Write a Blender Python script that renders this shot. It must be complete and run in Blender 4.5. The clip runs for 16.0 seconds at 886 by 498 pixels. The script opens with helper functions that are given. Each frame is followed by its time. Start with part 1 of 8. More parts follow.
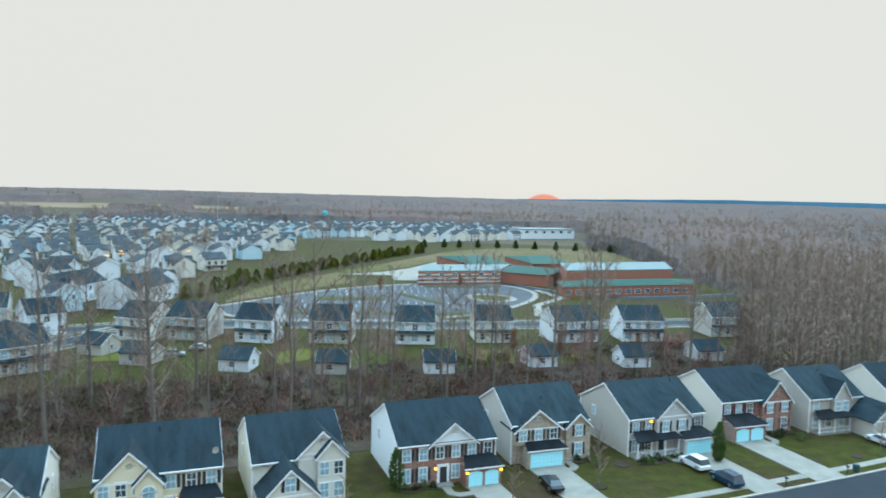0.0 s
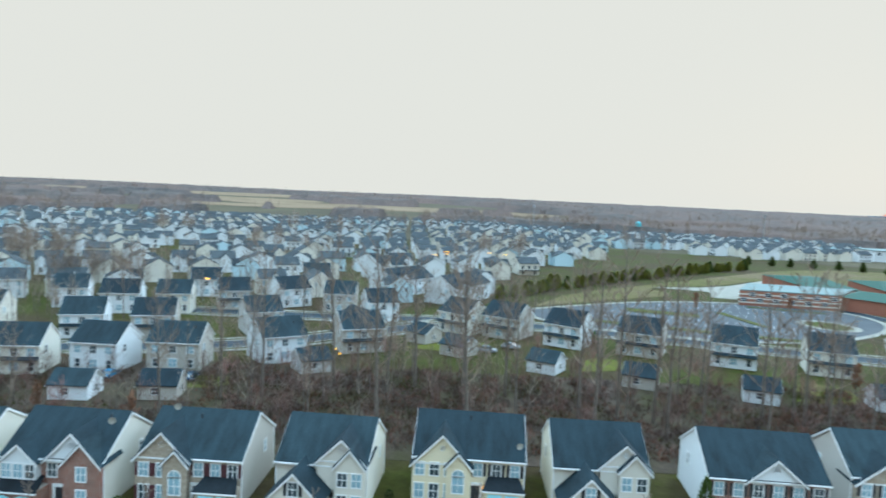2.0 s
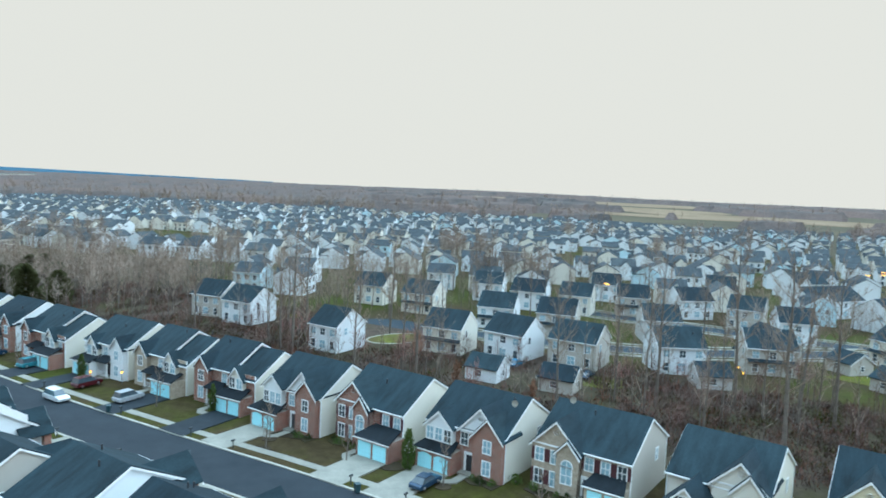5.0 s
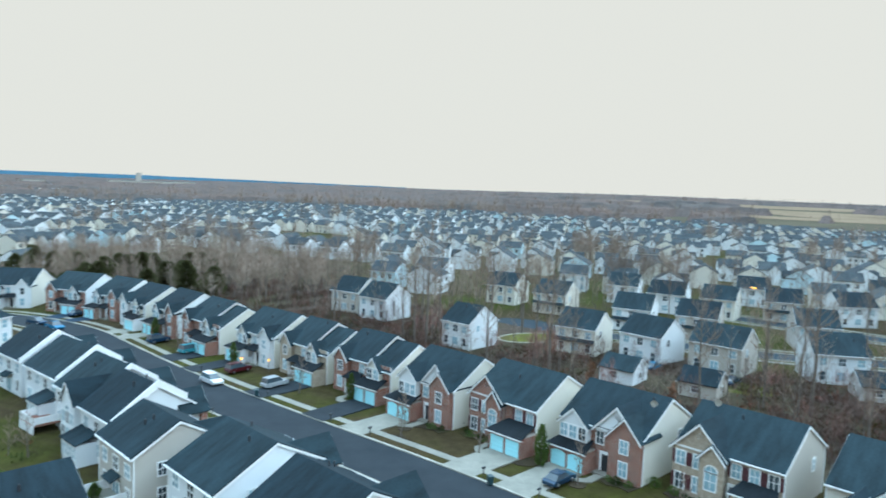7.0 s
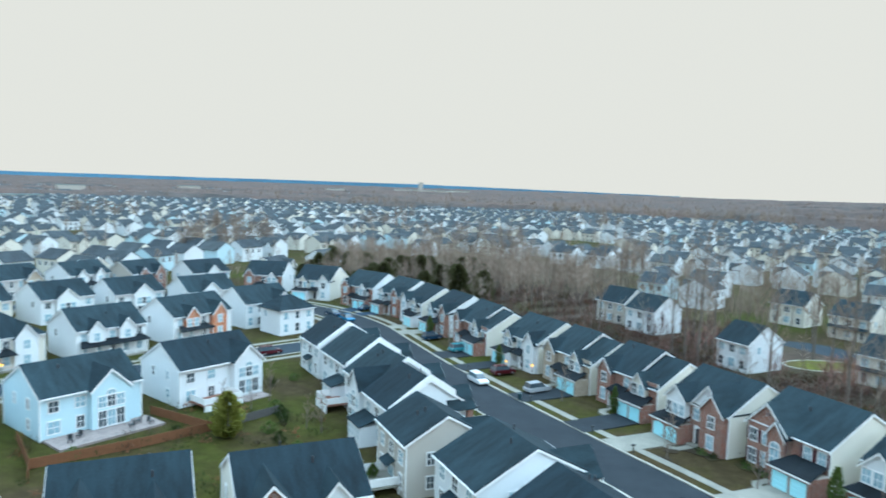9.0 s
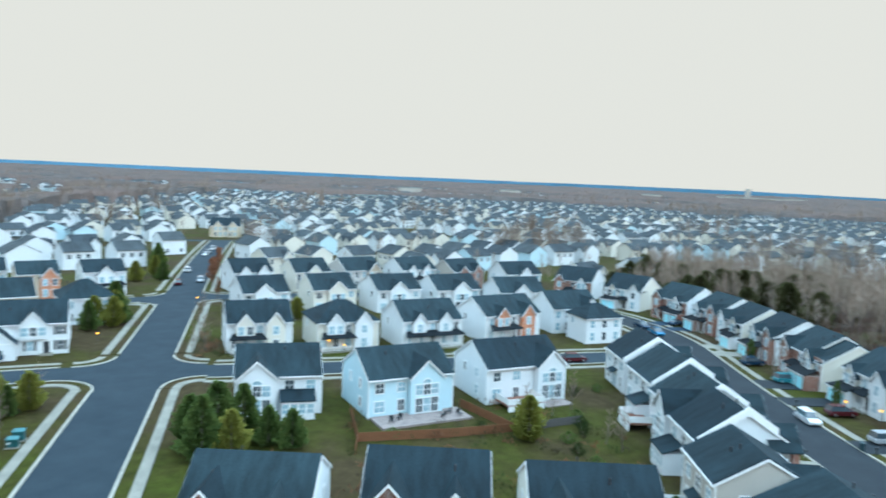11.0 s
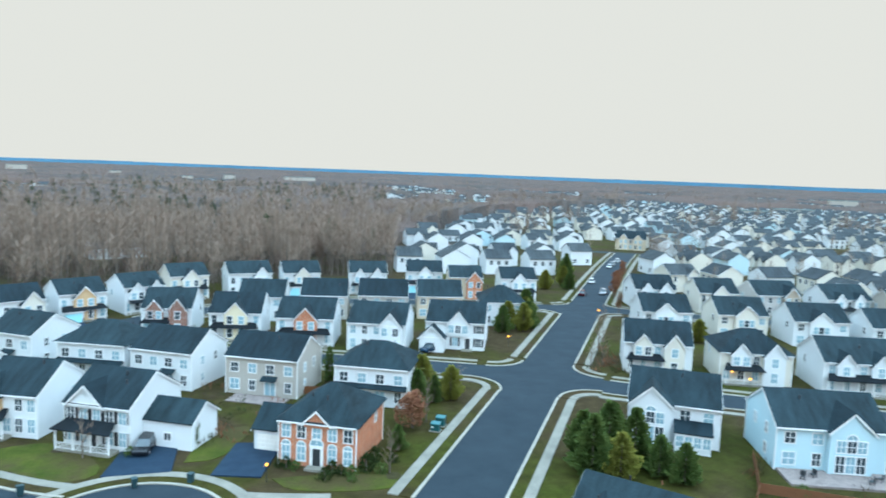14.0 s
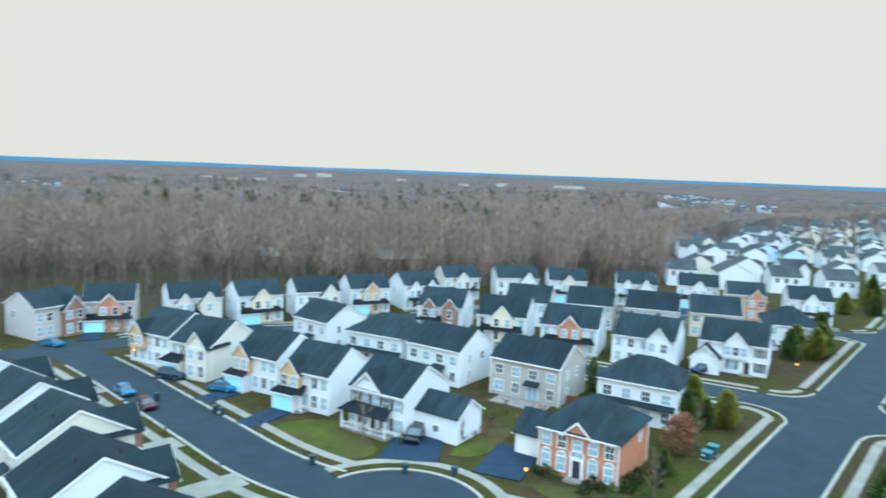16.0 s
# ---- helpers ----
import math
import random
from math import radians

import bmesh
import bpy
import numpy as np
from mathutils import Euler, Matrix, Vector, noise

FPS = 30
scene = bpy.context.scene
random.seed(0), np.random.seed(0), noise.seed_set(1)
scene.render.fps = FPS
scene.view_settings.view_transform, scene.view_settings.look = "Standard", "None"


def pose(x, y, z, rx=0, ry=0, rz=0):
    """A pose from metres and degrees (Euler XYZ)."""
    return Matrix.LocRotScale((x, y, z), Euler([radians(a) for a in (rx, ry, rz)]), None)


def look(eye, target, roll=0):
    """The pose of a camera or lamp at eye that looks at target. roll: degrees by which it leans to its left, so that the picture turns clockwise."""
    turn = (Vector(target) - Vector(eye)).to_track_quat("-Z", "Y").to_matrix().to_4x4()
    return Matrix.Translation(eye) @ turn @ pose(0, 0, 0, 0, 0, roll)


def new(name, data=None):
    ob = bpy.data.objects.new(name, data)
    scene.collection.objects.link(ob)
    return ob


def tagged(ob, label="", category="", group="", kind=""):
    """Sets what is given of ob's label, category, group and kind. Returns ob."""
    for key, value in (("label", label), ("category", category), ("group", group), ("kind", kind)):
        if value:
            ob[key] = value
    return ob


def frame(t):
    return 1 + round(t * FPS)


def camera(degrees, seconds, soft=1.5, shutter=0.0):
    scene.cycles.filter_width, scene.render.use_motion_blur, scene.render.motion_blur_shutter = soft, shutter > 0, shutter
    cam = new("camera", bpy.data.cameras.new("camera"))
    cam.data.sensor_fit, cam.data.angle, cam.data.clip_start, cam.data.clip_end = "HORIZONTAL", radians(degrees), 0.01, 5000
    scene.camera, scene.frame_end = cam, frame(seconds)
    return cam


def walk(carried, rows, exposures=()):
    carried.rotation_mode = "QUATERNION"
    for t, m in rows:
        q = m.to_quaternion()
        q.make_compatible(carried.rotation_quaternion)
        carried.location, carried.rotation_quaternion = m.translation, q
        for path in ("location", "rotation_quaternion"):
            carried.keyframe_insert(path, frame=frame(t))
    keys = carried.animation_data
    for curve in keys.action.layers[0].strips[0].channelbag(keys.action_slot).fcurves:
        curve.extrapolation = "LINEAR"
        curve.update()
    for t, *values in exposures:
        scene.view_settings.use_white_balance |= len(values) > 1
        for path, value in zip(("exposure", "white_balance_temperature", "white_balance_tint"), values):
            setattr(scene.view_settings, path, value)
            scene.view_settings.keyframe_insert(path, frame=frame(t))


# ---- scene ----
cam = camera(63.96, 16.0, soft=1.7, shutter=0.5)
PATH = [
    (0.0, pose(2.391, -1.474, 38.094, 85.500, -1.445, 0.000)),
    (0.5, pose(2.139, -1.278, 37.957, 85.581, -1.790, 3.900)),
    (1.0, pose(1.900, -0.938, 37.773, 85.604, -2.092, 9.971)),
    (1.5, pose(1.865, -0.545, 37.592, 85.516, -2.402, 18.687)),
    (2.0, pose(1.848, -0.224, 37.435, 85.426, -2.589, 24.904)),
    (2.5, pose(1.765, -0.002, 37.290, 85.345, -2.698, 31.421)),
    (3.0, pose(1.507, 0.225, 37.164, 85.179, -2.844, 38.041)),
    (3.5, pose(1.404, 0.337, 36.950, 85.058, -2.759, 44.103)),
    (4.0, pose(1.374, 0.536, 36.706, 84.969, -2.675, 49.247)),
    (4.5, pose(1.308, 0.619, 36.432, 84.921, -2.646, 53.550)),
    (4.6, pose(1.289, 0.633, 36.374, 84.915, -2.654, 54.263)),
    (6.8, pose(0.806, 0.439, 34.672, 84.885, -2.013, 65.303)),
    (7.0, pose(0.776, 0.450, 34.532, 84.873, -2.020, 67.091)),
    (7.5, pose(0.648, 0.687, 34.195, 84.882, -2.031, 72.490)),
    (8.0, pose(0.460, 0.825, 34.062, 84.867, -1.988, 76.678)),
    (8.5, pose(0.174, 0.656, 34.173, 84.784, -2.055, 82.171)),
    (8.6, pose(0.103, 0.628, 34.199, 84.797, -2.020, 83.485)),
    (10.8, pose(-2.345, 0.545, 34.577, 84.383, -2.356, 110.356)),
    (11.0, pose(-2.558, 0.552, 34.652, 84.271, -2.451, 113.440)),
    (11.5, pose(-2.989, 0.521, 34.840, 84.153, -2.444, 119.838)),
    (12.0, pose(-3.397, 0.369, 35.085, 84.080, -2.397, 125.110)),
    (12.5, pose(-3.623, 0.303, 35.370, 83.977, -2.252, 130.585)),
    (13.0, pose(-3.773, 0.247, 35.654, 83.904, -2.134, 135.745)),
    (13.5, pose(-3.947, 0.051, 35.832, 83.852, -2.131, 140.733)),
    (14.0, pose(-4.079, -0.087, 35.918, 83.844, -2.103, 145.487)),
    (14.5, pose(-4.250, -0.260, 35.906, 83.846, -2.065, 150.493)),
    (15.0, pose(-4.348, -0.442, 35.835, 83.882, -2.098, 155.153)),
    (15.5, pose(-4.460, -0.859, 35.739, 83.833, -2.052, 159.670)),
    (16.0, pose(-4.490, -1.567, 35.590, 83.737, -2.098, 166.880)),
]
walk(cam, PATH, [(0.0, 0.0, 5150, 4.0), (16.0, 0.0, 5150, 4.0)])

# ---- world and light ----
SUN_AZ = radians(-8.1)          # the sunset, slightly right of +y (counter-clockwise from +y)
world = bpy.data.worlds.new("world")
scene.world = world
world.use_nodes = True
wn = world.node_tree
wn.nodes.clear()
w_out = wn.nodes.new("ShaderNodeOutputWorld")
w_sky = wn.nodes.new("ShaderNodeTexSky")
w_sky.sky_type = "NISHITA"
w_sky.sun_disc = False
w_sky.sun_elevation = radians(4.0)
w_sky.sun_rotation = -SUN_AZ
w_sky.dust_density = 2.0
w_bg_sky = wn.nodes.new("ShaderNodeBackground")
w_bg_sky.inputs["Strength"].default_value = 0.001
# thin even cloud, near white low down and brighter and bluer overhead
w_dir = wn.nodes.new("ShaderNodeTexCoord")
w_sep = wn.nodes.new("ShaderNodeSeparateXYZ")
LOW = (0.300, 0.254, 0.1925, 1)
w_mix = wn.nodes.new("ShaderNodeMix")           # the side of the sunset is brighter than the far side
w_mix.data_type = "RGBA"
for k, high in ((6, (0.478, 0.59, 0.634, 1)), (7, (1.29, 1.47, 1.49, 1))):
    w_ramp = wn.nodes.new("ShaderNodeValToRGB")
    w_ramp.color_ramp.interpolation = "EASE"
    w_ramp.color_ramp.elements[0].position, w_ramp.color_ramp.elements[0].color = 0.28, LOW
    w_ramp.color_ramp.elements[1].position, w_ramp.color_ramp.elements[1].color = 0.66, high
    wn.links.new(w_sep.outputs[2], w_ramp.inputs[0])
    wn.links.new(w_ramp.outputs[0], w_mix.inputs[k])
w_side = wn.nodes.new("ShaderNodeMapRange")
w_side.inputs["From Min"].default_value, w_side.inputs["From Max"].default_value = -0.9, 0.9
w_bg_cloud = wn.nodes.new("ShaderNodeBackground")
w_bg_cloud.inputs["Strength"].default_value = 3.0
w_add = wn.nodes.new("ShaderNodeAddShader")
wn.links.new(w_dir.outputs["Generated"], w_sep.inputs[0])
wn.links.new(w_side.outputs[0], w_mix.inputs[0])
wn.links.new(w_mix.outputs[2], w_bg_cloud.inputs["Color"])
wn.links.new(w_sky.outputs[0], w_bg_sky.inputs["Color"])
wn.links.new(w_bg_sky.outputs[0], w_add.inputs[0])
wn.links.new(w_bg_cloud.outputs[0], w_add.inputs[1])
# the setting sun, a soft red-orange disc on the horizon
w_dot = wn.nodes.new("ShaderNodeVectorMath")
w_dot.operation = "DOT_PRODUCT"
w_dot.inputs[1].default_value = (-math.sin(SUN_AZ), math.cos(SUN_AZ), -0.0340)
w_disc = wn.nodes.new("ShaderNodeMapRange")
w_disc.interpolation_type = "SMOOTHSTEP"
w_disc.inputs["From Min"].default_value = math.cos(radians(0.95))
w_disc.inputs["From Max"].default_value = math.cos(radians(0.10))
w_bg_sun = wn.nodes.new("ShaderNodeBackground")
w_sun_mix = wn.nodes.new("ShaderNodeMixShader")
w_bg_sun.inputs["Color"].default_value = (1.0, 0.34, 0.19, 1)
wn.links.new(w_dir.outputs["Generated"], w_dot.inputs[0])
wn.links.new(w_dot.outputs["Value"], w_disc.inputs["Value"])
wn.links.new(w_dot.outputs["Value"], w_side.inputs["Value"])
wn.links.new(w_disc.outputs[0], w_sun_mix.inputs[0])
wn.links.new(w_add.outputs[0], w_sun_mix.inputs[1])
wn.links.new(w_bg_sun.outputs[0], w_sun_mix.inputs[2])
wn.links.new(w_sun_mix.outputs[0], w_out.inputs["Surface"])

sun_data = bpy.data.lights.new("sun", "SUN")
sun_data.energy = 0.9
sun_data.angle = radians(25)
sun_data.color = (1.0, 0.96, 0.90)
sun = new("sun", sun_data)
sun.matrix_world = look((0, 0, 200), (math.sin(SUN_AZ) * 100, -math.cos(SUN_AZ) * 100, 200 - 20))


# ---- materials ----
def mat(name, rough=0.8, metal=0.0, spec=0.3):
    m = bpy.data.materials.new(name)
    m.use_nodes = True
    b = m.node_tree.nodes["Principled BSDF"]
    b.inputs["Roughness"].default_value = rough
    b.inputs["Metallic"].default_value = metal
    b.inputs["Specular IOR Level"].default_value = spec
    return m, m.node_tree, b


def node(nt, kind, **inp):
    n = nt.nodes.new(kind)
    for k, v in inp.items():
        n.inputs[k.replace("_", " ")].default_value = v
    return n


def coords(nt, space="Object"):
    return nt.nodes.new("ShaderNodeTexCoord").outputs[space]


def noise_tex(nt, co, scale, detail=4.0, rough=0.6):
    n = node(nt, "ShaderNodeTexNoise", Scale=scale, Detail=detail, Roughness=rough)
    nt.links.new(co, n.inputs["Vector"])
    return n.outputs["Fac"]


def ramp(nt, fac, stops):
    r = nt.nodes.new("ShaderNodeValToRGB")
    r.color_ramp.elements[0].position, r.color_ramp.elements[0].color = stops[0][0], (*stops[0][1], 1)
    r.color_ramp.elements[1].position, r.color_ramp.elements[1].color = stops[-1][0], (*stops[-1][1], 1)
    for p, c in stops[1:-1]:
        e = r.color_ramp.elements.new(p)
        e.color = (*c, 1)
    nt.links.new(fac, r.inputs[0])
    return r.outputs["Color"]


def mix(nt, fac, a, b, mode="MIX"):
    n = nt.nodes.new("ShaderNodeMix")
    n.data_type, n.blend_type = "RGBA", mode
    if isinstance(fac, float):
        n.inputs[0].default_value = fac
    else:
        nt.links.new(fac, n.inputs[0])
    for sock, v in ((n.inputs[6], a), (n.inputs[7], b)):
        if isinstance(v, tuple):
            sock.default_value = (*v, 1)
        else:
            nt.links.new(v, sock)
    return n.outputs[2]


def bump(nt, bsdf, height, strength=0.4, dist=0.05):
    n = node(nt, "ShaderNodeBump", Strength=strength, Distance=dist)
    nt.links.new(height, n.inputs["Height"])
    nt.links.new(n.outputs[0], bsdf.inputs["Normal"])


def sh(c, k):
    return tuple(v * k for v in c)


def siding(name, c):
    """Lapped boards: shallow steps every 0.2 m, each darker along its lower edge; faint streaks of dirt."""
    m, nt, b = mat(name, 0.6, spec=0.25)
    co = coords(nt)
    big = noise_tex(nt, co, 0.25, 3)
    fine = noise_tex(nt, co, 3.0, 5)
    base = ramp(nt, big, [(0.3, sh(c, 0.90)), (0.7, c)])
    col = mix(nt, fine, base, sh(c, 0.93))
    sep = nt.nodes.new("ShaderNodeSeparateXYZ")
    nt.links.new(co, sep.inputs[0])
    f = node(nt, "ShaderNodeMath")
    f.operation = "MULTIPLY"
    nt.links.new(sep.outputs[2], f.inputs[0])
    f.inputs[1].default_value = 5.0
    fr = node(nt, "ShaderNodeMath")
    fr.operation = "FRACT"
    nt.links.new(f.outputs[0], fr.inputs[0])
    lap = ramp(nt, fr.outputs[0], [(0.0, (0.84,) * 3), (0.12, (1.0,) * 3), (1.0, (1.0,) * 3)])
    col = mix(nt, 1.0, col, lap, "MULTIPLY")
    nt.links.new(col, b.inputs["Base Color"])
    inv = node(nt, "ShaderNodeMath")
    inv.operation = "SUBTRACT"
    inv.inputs[0].default_value = 1.0
    nt.links.new(fr.outputs[0], inv.inputs[1])
    bump(nt, b, inv.outputs[0], 0.5, 0.02)
    return m


def mottled(name, c1, c2, scale, rough=0.85, fine=20.0, bump_s=0.3, dist=0.02, spec=0.25, space="Object", c3=None, big=0.08):
    m, nt, b = mat(name, rough, spec=spec)
    co = coords(nt, space)
    a = noise_tex(nt, co, scale, 5)
    f = noise_tex(nt, co, fine, 6)
    col = ramp(nt, a, [(0.3, c1), (0.7, c2)])
    if c3:
        g = noise_tex(nt, co, big, 4)
        g2 = ramp(nt, g, [(0.42, (0, 0, 0)), (0.62, (1, 1, 1))])
        col = mix(nt, g2, col, c3)
    col2 = ramp(nt, f, [(0.25, (0.72,) * 3), (0.75, (1.15,) * 3)])
    col = mix(nt, 1.0, col, col2, "MULTIPLY")
    nt.links.new(col, b.inputs["Base Color"])
    bump(nt, b, f, bump_s, dist)
    return m


def shingle(name, c):
    """Asphalt shingles: courses, streaks and mottling; each roof a little different."""
    m, nt, b = mat(name, 0.85, spec=0.2)
    co = coords(nt)
    info = nt.nodes.new("ShaderNodeObjectInfo")
    streak = nt.nodes.new("ShaderNodeMapping")
    streak.inputs["Scale"].default_value = (0.75, 0.2, 0.2)
    nt.links.new(co, streak.inputs["Vector"])
    s = noise_tex(nt, streak.outputs[0], 1.0, 5)
    f = noise_tex(nt, co, 5.0, 6, 0.75)
    col = ramp(nt, s, [(0.30, sh(c, 0.50)), (0.5, c), (0.72, sh(c, 1.35))])
    fine = ramp(nt, f, [(0.25, (0.7,) * 3), (0.75, (1.25,) * 3)])
    col = mix(nt, 1.0, col, fine, "MULTIPLY")
    tone = ramp(nt, info.outputs["Random"], [(0.0, (0.75, 0.78, 0.82)), (0.5, (1.0, 1.0, 1.0)), (1.0, (1.3, 1.25, 1.2))])
    col = mix(nt, 1.0, col, tone, "MULTIPLY")
    nt.links.new(col, b.inputs["Base Color"])
    bump(nt, b, f, 0.6, 0.03)
    return m


def brick_mat(name, c1, c2, mortar):
    m, nt, b = mat(name, 0.85, spec=0.2)
    co = coords(nt)
    rot = nt.nodes.new("ShaderNodeMapping")
    rot.inputs["Rotation"].default_value = (radians(90), 0, 0)
    nt.links.new(co, rot.inputs["Vector"])
    bt = nt.nodes.new("ShaderNodeTexBrick")
    bt.inputs["Color1"].default_value = (*c1, 1)
    bt.inputs["Color2"].default_value = (*c2, 1)
    bt.inputs["Mortar"].default_value = (*mortar, 1)
    bt.inputs["Scale"].default_value = 1.0
    bt.inputs["Mortar Size"].default_value = 0.012
    bt.inputs["Brick Width"].default_value = 0.22
    bt.inputs["Row Height"].default_value = 0.075
    nt.links.new(rot.outputs[0], bt.inputs["Vector"])
    n = noise_tex(nt, co, 1.2, 5)
    v = ramp(nt, n, [(0.3, (0.75,) * 3), (0.7, (1.2,) * 3)])
    col = mix(nt, 1.0, bt.outputs["Color"], v, "MULTIPLY")
    nt.links.new(col, b.inputs["Base Color"])
    bump(nt, b, bt.outputs["Fac"], -0.4, 0.01)
    return m


def plain(name, c, rough=0.5, metal=0.0, spec=0.4, var=0.12, scale=2.0):
    m, nt, b = mat(name, rough, metal, spec)
    n = noise_tex(nt, coords(nt), scale, 5)
    nt.links.new(ramp(nt, n, [(0.3, sh(c, 1 - var)), (0.7, sh(c, 1 + var))]), b.inputs["Base Color"])
    return m


def glow(name, c, strength):
    m, nt, b = mat(name, 0.5)
    b.inputs["Base Color"].default_value = (*c, 1)
    b.inputs["Emission Color"].default_value = (*c, 1)
    b.inputs["Emission Strength"].default_value = strength
    return m


SIDING = {
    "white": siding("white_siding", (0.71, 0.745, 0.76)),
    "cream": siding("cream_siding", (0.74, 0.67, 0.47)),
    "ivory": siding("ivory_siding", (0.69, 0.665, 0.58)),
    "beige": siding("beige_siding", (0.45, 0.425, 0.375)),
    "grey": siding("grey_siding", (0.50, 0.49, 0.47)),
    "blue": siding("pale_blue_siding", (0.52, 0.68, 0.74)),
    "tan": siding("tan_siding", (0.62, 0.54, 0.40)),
}
BRICK = brick_mat("red_brick", (0.27, 0.10, 0.065), (0.19, 0.075, 0.05), (0.34, 0.30, 0.26))
BRICK2 = brick_mat("orange_brick", (0.54, 0.185, 0.082), (0.41, 0.135, 0.062), (0.46, 0.33, 0.235))
STONE = mottled("tan_stone_veneer", (0.30, 0.25, 0.19), (0.48, 0.42, 0.33), 2.5, fine=6.0, bump_s=0.6, dist=0.05)
GOLD = siding("golden_shake_siding", (0.60, 0.42, 0.23))
FACE = dict(SIDING, brick=BRICK, brick2=BRICK2, stone=STONE, gold=GOLD)
ROOF = shingle("charcoal_shingle", (0.015, 0.028, 0.036))
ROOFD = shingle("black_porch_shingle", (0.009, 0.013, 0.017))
# shingle of far roofs, lightened by distance haze put into the colour
ROOF2 = shingle("hazed_far_shingle", (0.052, 0.063, 0.070))
TRIM = plain("white_trim_paint", (0.76, 0.775, 0.77), 0.45, var=0.05)
DOORP = plain("cream_garage_door_paint", (0.80, 0.79, 0.74), 0.4, var=0.04)
# white doors with the cyan sky reflection mixed into their paint colour
DOORW = plain("sky_tinted_door_paint", (0.42, 0.78, 0.86), 0.3, var=0.04)
SHUT = plain("dark_shutter_paint", (0.025, 0.03, 0.035), 0.5)
SHUTR = plain("maroon_shutter_paint", (0.075, 0.028, 0.034), 0.5)
GLASS = plain("window_glass", (0.05, 0.07, 0.085), 0.06, 0.0, 0.9, 0.3, 0.4)
# curtained panes, blue sky reflection painted into the base colour
GLASSL = plain("curtained_sky_tint_glass", (0.29, 0.43, 0.50), 0.10, 0.0, 0.8, 0.3, 0.7)
DARKDOOR = plain("dark_door_paint", (0.03, 0.035, 0.04), 0.4)
PIPE = plain("black_vent_pipe", (0.03, 0.03, 0.035), 0.6)
ASPHALT = mottled("asphalt", (0.018, 0.030, 0.041), (0.029, 0.043, 0.055), 0.22, 0.9, 14.0, 0.3, 0.01)
ASPHALT2 = mottled("fresh_asphalt", (0.017, 0.023, 0.029), (0.028, 0.035, 0.042), 0.22, 0.9, 14.0, 0.3, 0.01)
DRIVE = mottled("driveway_asphalt", (0.011, 0.026, 0.052), (0.019, 0.040, 0.070), 0.5, 0.85, 14.0, 0.3, 0.01)
BLACKTOP = mottled("black_driveway_asphalt", (0.013, 0.018, 0.023), (0.024, 0.031, 0.038), 0.5, 0.85, 14.0, 0.3, 0.01)
CONC = mottled("concrete", (0.205, 0.20, 0.17), (0.295, 0.285, 0.24), 0.35, 0.9, 9.0, 0.25, 0.01)
KERB = mottled("kerb_concrete", (0.30, 0.29, 0.245), (0.40, 0.385, 0.33), 0.6, 0.9, 9.0, 0.25, 0.01)


def turf(name, brown, olive, green, big=0.045):
    """Winter grass: large green, olive and straw-brown patches, finer tufts over them."""
    m, nt, b = mat(name, 0.95, spec=0.1)
    co = coords(nt)
    a = noise_tex(nt, co, big, 5, 0.62)
    mid = noise_tex(nt, co, 0.5, 4)
    f = noise_tex(nt, co, 4.0, 6, 0.7)
    col = ramp(nt, a, [(0.42, brown), (0.53, olive), (0.68, green)])
    for fac, lo, hi in ((mid, 0.58, 1.32), (f, 0.6, 1.3)):
        col = mix(nt, 1.0, col, ramp(nt, fac, [(0.25, (lo,) * 3), (0.75, (hi, hi, hi * 0.95))]), "MULTIPLY")
    nt.links.new(col, b.inputs["Base Color"])
    bump(nt, b, f, 0.6, 0.06)
    return m


GRASS = turf("winter_lawn", (0.052, 0.039, 0.019), (0.046, 0.044, 0.010), (0.045, 0.054, 0.007))
LAWN = mottled("green_lawn", (0.040, 0.058, 0.008), (0.092, 0.102, 0.016), 0.3, 0.95, 4.0, 0.5, 0.05, spec=0.1, c3=(0.068, 0.058, 0.022), big=0.16)
YLAWN = mottled("yellow_green_lawn", (0.075, 0.085, 0.012), (0.140, 0.142, 0.022), 0.3, 0.95, 4.0, 0.5, 0.05, spec=0.1, c3=(0.085, 0.070, 0.026), big=0.16)
LEAFLIT = mottled("leaf_litter", (0.044, 0.036, 0.028), (0.100, 0.075, 0.057), 0.22, 0.95, 1.6, 0.7, 0.15, spec=0.05, c3=(0.052, 0.048, 0.022), big=0.05)
MULCH = mottled("dark_leaf_mould", (0.030, 0.026, 0.019), (0.072, 0.053, 0.038), 0.22, 0.95, 1.6, 0.7, 0.15, spec=0.05, c3=(0.052, 0.048, 0.022), big=0.05)
FIELD = mottled("dry_field_grass", (0.17, 0.125, 0.078), (0.25, 0.19, 0.125), 0.012, 0.95, 0.2, 0.2, 0.1, spec=0.05)
FARGROUND = mottled("distant_ground", (0.07, 0.062, 0.045), (0.11, 0.095, 0.06), 0.01, 0.95, 0.15, 0.2, 0.1, spec=0.05)
BARK = mottled("grey_brown_bark", (0.105, 0.088, 0.072), (0.20, 0.172, 0.145), 0.8, 0.95, 9.0, 0.6, 0.03, spec=0.1)
# twigs of farther trees, base colour paled to stand for haze
TWIGL = mottled("hazed_twigs", (0.25, 0.20, 0.155), (0.41, 0.33, 0.26), 0.12, 0.95, 2.0, 0.2, 0.02, spec=0.05)
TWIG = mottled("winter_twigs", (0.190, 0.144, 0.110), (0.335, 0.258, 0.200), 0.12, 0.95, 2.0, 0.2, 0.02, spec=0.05)


